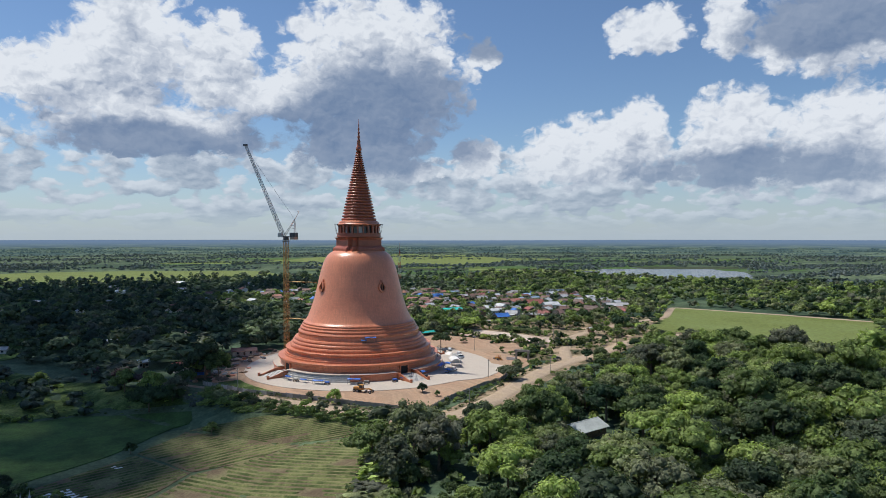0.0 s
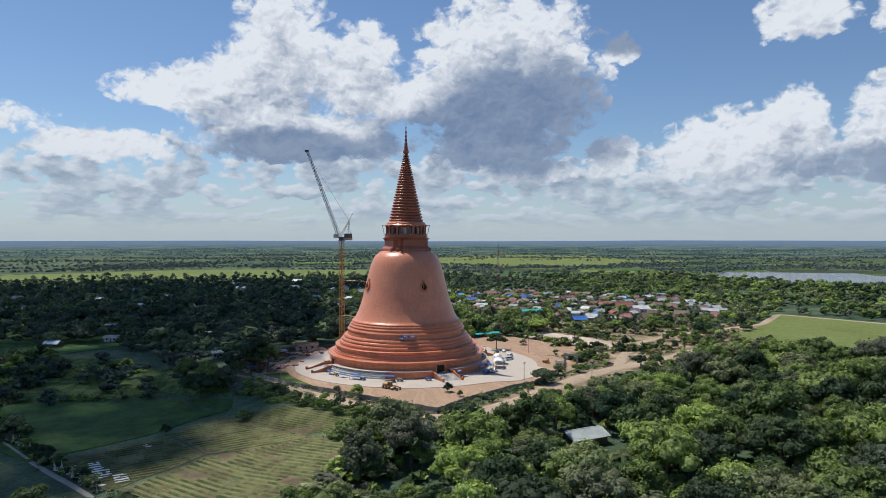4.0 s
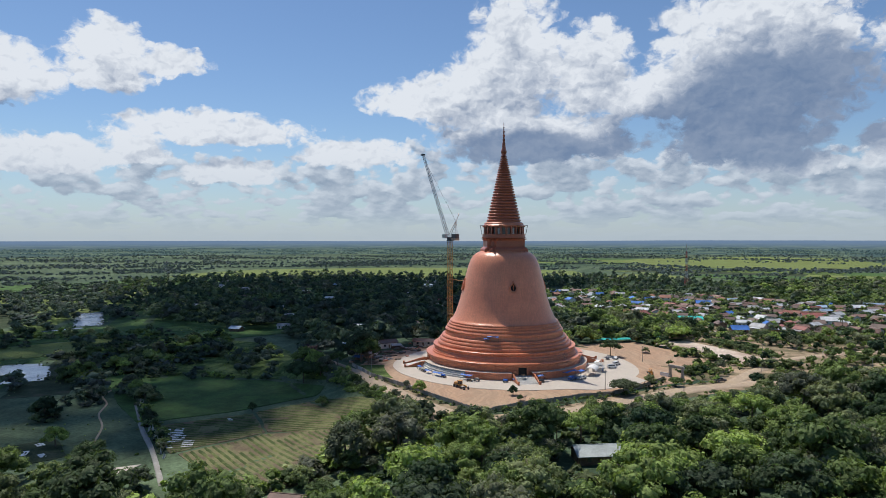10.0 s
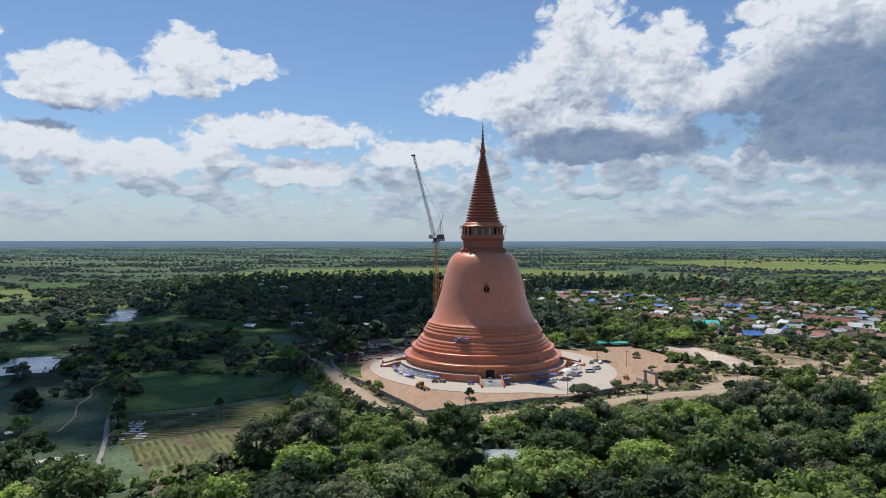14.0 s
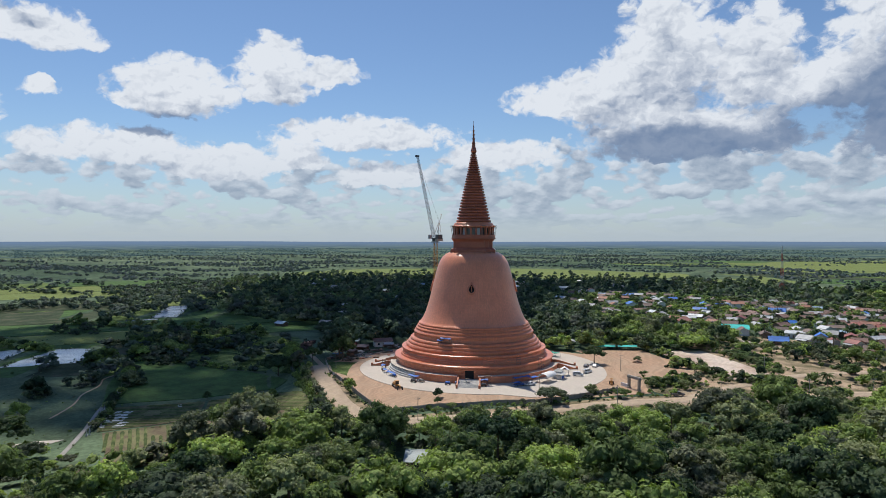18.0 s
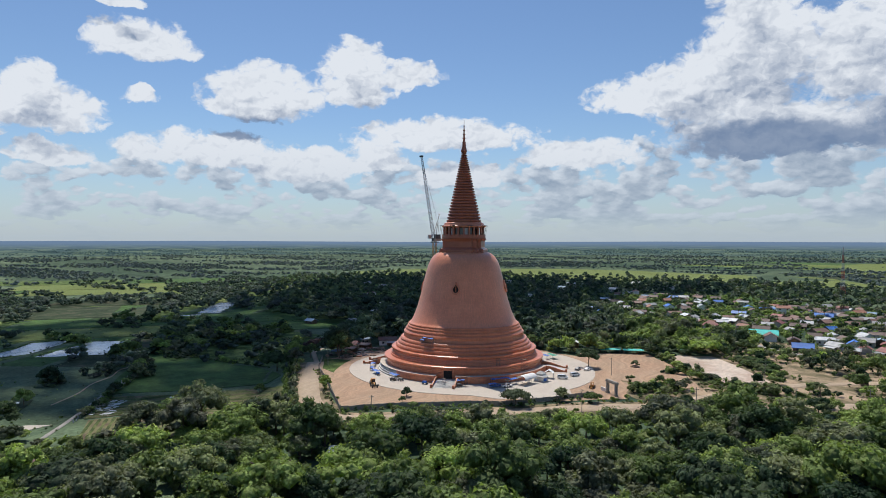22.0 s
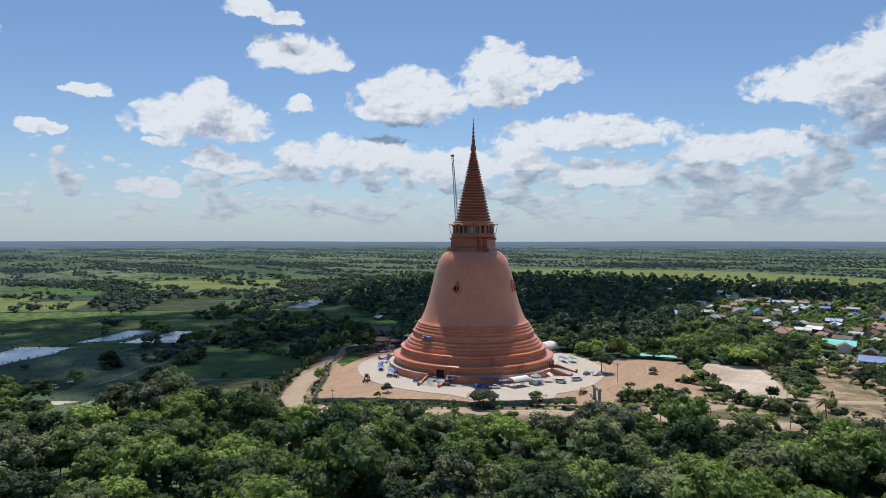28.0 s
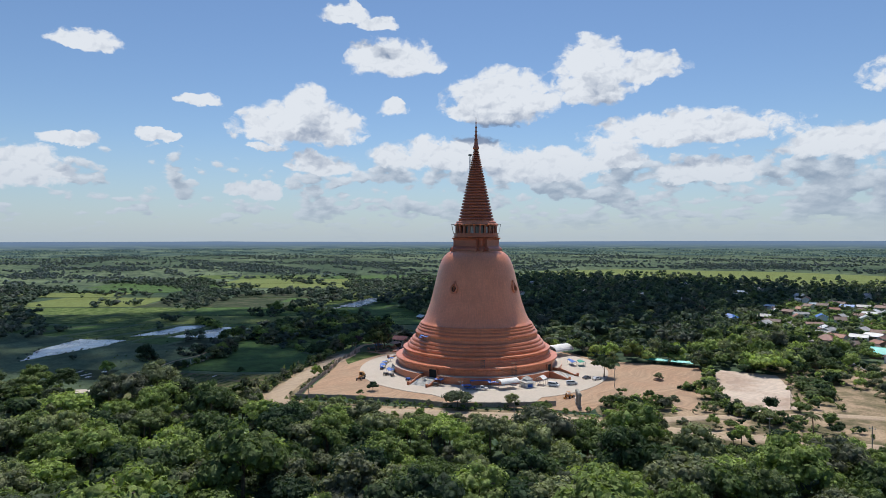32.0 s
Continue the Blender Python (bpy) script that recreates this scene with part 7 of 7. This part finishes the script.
def small_stupa(h):
    k = h / 4.0
    ob = thing("small_stupa", "small white plastered memorial stupa beside the lane", "small stupa", group="small stupas")
    bm = bmesh.new()
    box(bm, -0.55 * k, 0.55 * k, -0.55 * k, 0.55 * k, 0, 0.7 * k), box(bm, -0.45 * k, 0.45 * k, -0.45 * k, 0.45 * k, 0.7 * k, 1.2 * k)
    part("base", bm, M_OLD_WHITE, ob)
    bm = bmesh.new()
    lathe(bm, [(0.78 * a * k, b * k) for a, b in ((0.55, 1.2), (0.55, 1.35), (0.46, 1.4), (0.48, 1.6), (0.36, 2.1), (0.24, 2.3), (0.28, 2.4), (0.16, 2.5), (0.18, 2.7), (0.10, 3.0), (0.11, 3.1), (0.03, 4.0))], 12)
    part("bell", bm, M_OLD_WHITE, ob)
    return ob


first = {}
lane = [(-80, -147.5), (-50, -164.5), (-30, -174.5), (-16, -182.5)]
for (x0, y0), (x1, y1) in zip(lane, lane[1:]):
    d = math.hypot(x1 - x0, y1 - y0)
    for i in range(int(d / 2.2)):
        t = (i + sg.uniform(0.1, 0.8)) * 2.2 / d
        if sg.random() < 0.2:
            continue
        h = sg.choice((1.8, 2.2, 2.8, 3.8))
        m = pose(x0 + (x1 - x0) * t + sg.uniform(-0.3, 0.9), y0 + (y1 - y0) * t + sg.uniform(0, 1.0), 0, 0, 0, sg.uniform(0, 30))
        if h in first:
            copy_thing(first[h], m)
        else:
            first[h] = small_stupa(h)
            first[h].matrix_world = m

# ---- crop rows ----
def crop_rows(name, poly, d, gap, w, h, label):
    d = Vector((d[0], d[1], 0)).normalized()
    s = Vector((-d.y, d.x, 0))
    V, F = [], []
    for i in range(-70, 70):
        prev = None
        for j in range(-70, 70):
            c = Vector((-5, -140, 0)) + s * (i * gap) + d * (j * 1.6)
            c += s * 0.35 * noise.noise(c * 0.06)
            if not inside(poly, c.x, c.y) or noise.noise(c * 0.12 + Vector((7, 0, 0))) > 0.42:
                prev = None
                continue
            q = 1 + 0.5 * noise.noise(c * 0.9)
            k = len(V)
            V += [(c - s * w * q) + Vector((0, 0, 0.05)), c + Vector((0, 0, 0.06 + h * q)), (c + s * w * q) + Vector((0, 0, 0.05))]
            if prev is not None:
                F += [(prev, prev + 1, k + 1), (prev, k + 1, k), (prev + 1, prev + 2, k + 2), (prev + 1, k + 2, k + 1)]
            prev = k
    me = arrays(name, np.array([v[:] for v in V]), np.array(F)[:, ::-1], M_ROW)
    tagged(new(name, me), label, "crop rows", kind="stuff")


crop_rows("crop_rows", CROP_2, (-0.93, 0.36), 2.3, 0.55, 0.40, "straight rows of low green plants")
crop_rows("crop_rows", CROP_3, (0.73, 0.68), 2.0, 0.42, 0.30, "rows of low plants in the cloud-shaded field")
crop_rows("crop_rows", CROP_1, (0.73, 0.68), 2.2, 0.48, 0.30, "rows of low plants in the upper field")
for x, y, l, w in ((-44, -166, 4.5, 2.0), (-38, -168, 4.0, 2.2), (-33, -170, 5.0, 1.6), (-27, -173, 4.0, 1.2), (-34, -143, 2.6, 1.0), (-41, -163, 3.0, 1.4), (-62, -193, 2.4, 1.6), (-57, -200, 4.0, 1.2), (-51, -198, 2.6, 1.3), (-65, -205, 5.0, 0.9), (-35, -164, 5.0, 3.0), (-30, -167, 4.5, 2.6), (-24, -168, 5.0, 2.4), (-38, -161, 3.5, 2.0)):
    l, w = 1.5 * l, 1.6 * w
    bm = bmesh.new()
    grid = [[bm.verts.new((l * (i / 7 - 0.5) * (1 + 0.2 * noise.noise((i, j, x))), w * (j / 4 - 0.5) * (1 + 0.4 * noise.noise((j, i, y))), 0.12 + 0.16 * max(0, noise.noise((i * 0.9, j * 0.8, x))))) for j in range(5)] for i in range(8)]
    for i in range(7):
        for j in range(4):
            if pg.random() < 0.8:
                bm.faces.new((grid[i][j], grid[i + 1][j], grid[i + 1][j + 1], grid[i][j + 1]))
    geo = bmesh.ops.extrude_face_region(bm, geom=bm.faces[:])
    for v in geo["geom"]:
        if isinstance(v, bmesh.types.BMVert):
            v.co.z -= 0.05
    ob = obj("plastic_sheet", bm, M_CANVAS)
    ob.matrix_world = pose(x, y, 0.02, 0, 0, -25 + pg.uniform(-20, 20))
    tagged(ob, "torn white plastic sheet lying in the field", "plastic sheet", "plastic sheets")


# ---- the timber and junk stores west of the plaza ----
jg = random.Random(21)


def lumber_stack(n, mat):
    ob = thing("lumber_stack", "untidy stack of old grey and brown planks", "lumber", group="lumber stacks")
    for i in range(n):
        bm = bmesh.new()
        y, z = (i % 3 - 1) * 0.42 + jg.uniform(-0.1, 0.1), 0.16 * (i // 3) + 0.08
        l = jg.uniform(1.6, 2.6)
        box(bm, -l, l, y - 0.17, y + 0.17, z - 0.07, z + 0.07, Matrix.Rotation(jg.uniform(-0.12, 0.12), 4, "Z"))
        part("plank", bm, mat, ob)
    return ob


def soil_mound(x, y, r, h, mat, label):
    v, f = ICO2
    q = np.array([1 + 0.35 * noise.noise(Vector(p) * 2.1 + Vector((x, y, 0))) + 0.15 * noise.noise(Vector(p) * 6 + Vector((y, x, 0))) for p in v])
    w = v * q[:, None] * (r, r * jg.uniform(0.6, 1.0), h)
    w[:, 2] = np.maximum(w[:, 2], -0.15)
    ob = new("soil_mound", arrays("soil_mound", w, f, mat))
    ob.matrix_world = pose(x, y, 0.03, 0, 0, jg.uniform(0, 180))
    return tagged(ob, label, "mound", "yard mounds")


def lean_shed(x, y, turn, l, w, h, roof, label):
    ob = thing("shed", label, "shed", pose(x, y, 0, 0, 0, turn), group="yard sheds")
    for a in (-1, 1):
        for b in (-1, 1):
            bm = bmesh.new()
            box(bm, a * (l / 2 - 0.2) - 0.08, a * (l / 2 - 0.2) + 0.08, b * (w / 2 - 0.2) - 0.08, b * (w / 2 - 0.2) + 0.08, 0, h + 0.25 * b)
            part("post", bm, M_WOODWALL, ob)
    bm = bmesh.new()
    extrude(bm, [(-w / 2, h - 0.3), (w / 2, h + 0.3), (w / 2, h + 0.38), (-w / 2, h - 0.22)], -l / 2, l / 2, Matrix.Rotation(radians(90), 4, "Z"))
    part("roof", bm, ROOFS[roof], ob)
    bm = bmesh.new()
    box(bm, -l / 2 + 0.2, l / 2 - 0.2, w / 2 - 0.18, w / 2 - 0.12, 0, h)
    part("back_wall", bm, M_WOODWALL, ob)
    return ob


stacks = [lumber_stack(n, mat) for n, mat in ((8, M_WOODWALL), (11, M_BARK), (6, M_CONC))]
placed = set()
for k in range(46):
    x, y = jg.uniform(-72, -53), jg.uniform(-38, 44)
    if math.hypot(x, y) < 60.5:
        continue
    i = jg.randrange(3)
    m = pose(x, y, 0.03, 0, 0, jg.uniform(0, 180))
    if i in placed:
        copy_thing(stacks[i], m)
    else:
        stacks[i].matrix_world = m
        placed.add(i)
for k in range(40):
    x, y = jg.uniform(-74, -50), jg.uniform(-42, 40)
    if math.hypot(x, y) > 61:
        soil_mound(x, y, jg.uniform(0.8, 2.4), jg.uniform(0.4, 1.3), jg.choice((M_CONC, M_SOIL, M_BARK, M_MUD, M_STEEL_D)), jg.choice(("dark earth mound beside stored timber", "low rough mound of grey soil")))
for x, y, t, l, w, h, roof, label in ((-70, -24, 20, 7, 5, 2.6, "rust", "open timber shed with a rusty sheet roof"), (-76, -12, 30, 9, 6, 2.8, "brown", "open timber shed with a dark roof"), (-66, 26, 60, 12, 5, 2.8, "terracotta", "long open shed with a reddish roof"),
                                      (-72, 6, 45, 6, 4, 2.5, "grey", "small shed with a grey sheet roof"), (-68, -34, 15, 5, 3.5, 2.4, "blue", "small shed with a blue sheet roof")):
    lean_shed(x, y, t, l, w, h, roof, label)

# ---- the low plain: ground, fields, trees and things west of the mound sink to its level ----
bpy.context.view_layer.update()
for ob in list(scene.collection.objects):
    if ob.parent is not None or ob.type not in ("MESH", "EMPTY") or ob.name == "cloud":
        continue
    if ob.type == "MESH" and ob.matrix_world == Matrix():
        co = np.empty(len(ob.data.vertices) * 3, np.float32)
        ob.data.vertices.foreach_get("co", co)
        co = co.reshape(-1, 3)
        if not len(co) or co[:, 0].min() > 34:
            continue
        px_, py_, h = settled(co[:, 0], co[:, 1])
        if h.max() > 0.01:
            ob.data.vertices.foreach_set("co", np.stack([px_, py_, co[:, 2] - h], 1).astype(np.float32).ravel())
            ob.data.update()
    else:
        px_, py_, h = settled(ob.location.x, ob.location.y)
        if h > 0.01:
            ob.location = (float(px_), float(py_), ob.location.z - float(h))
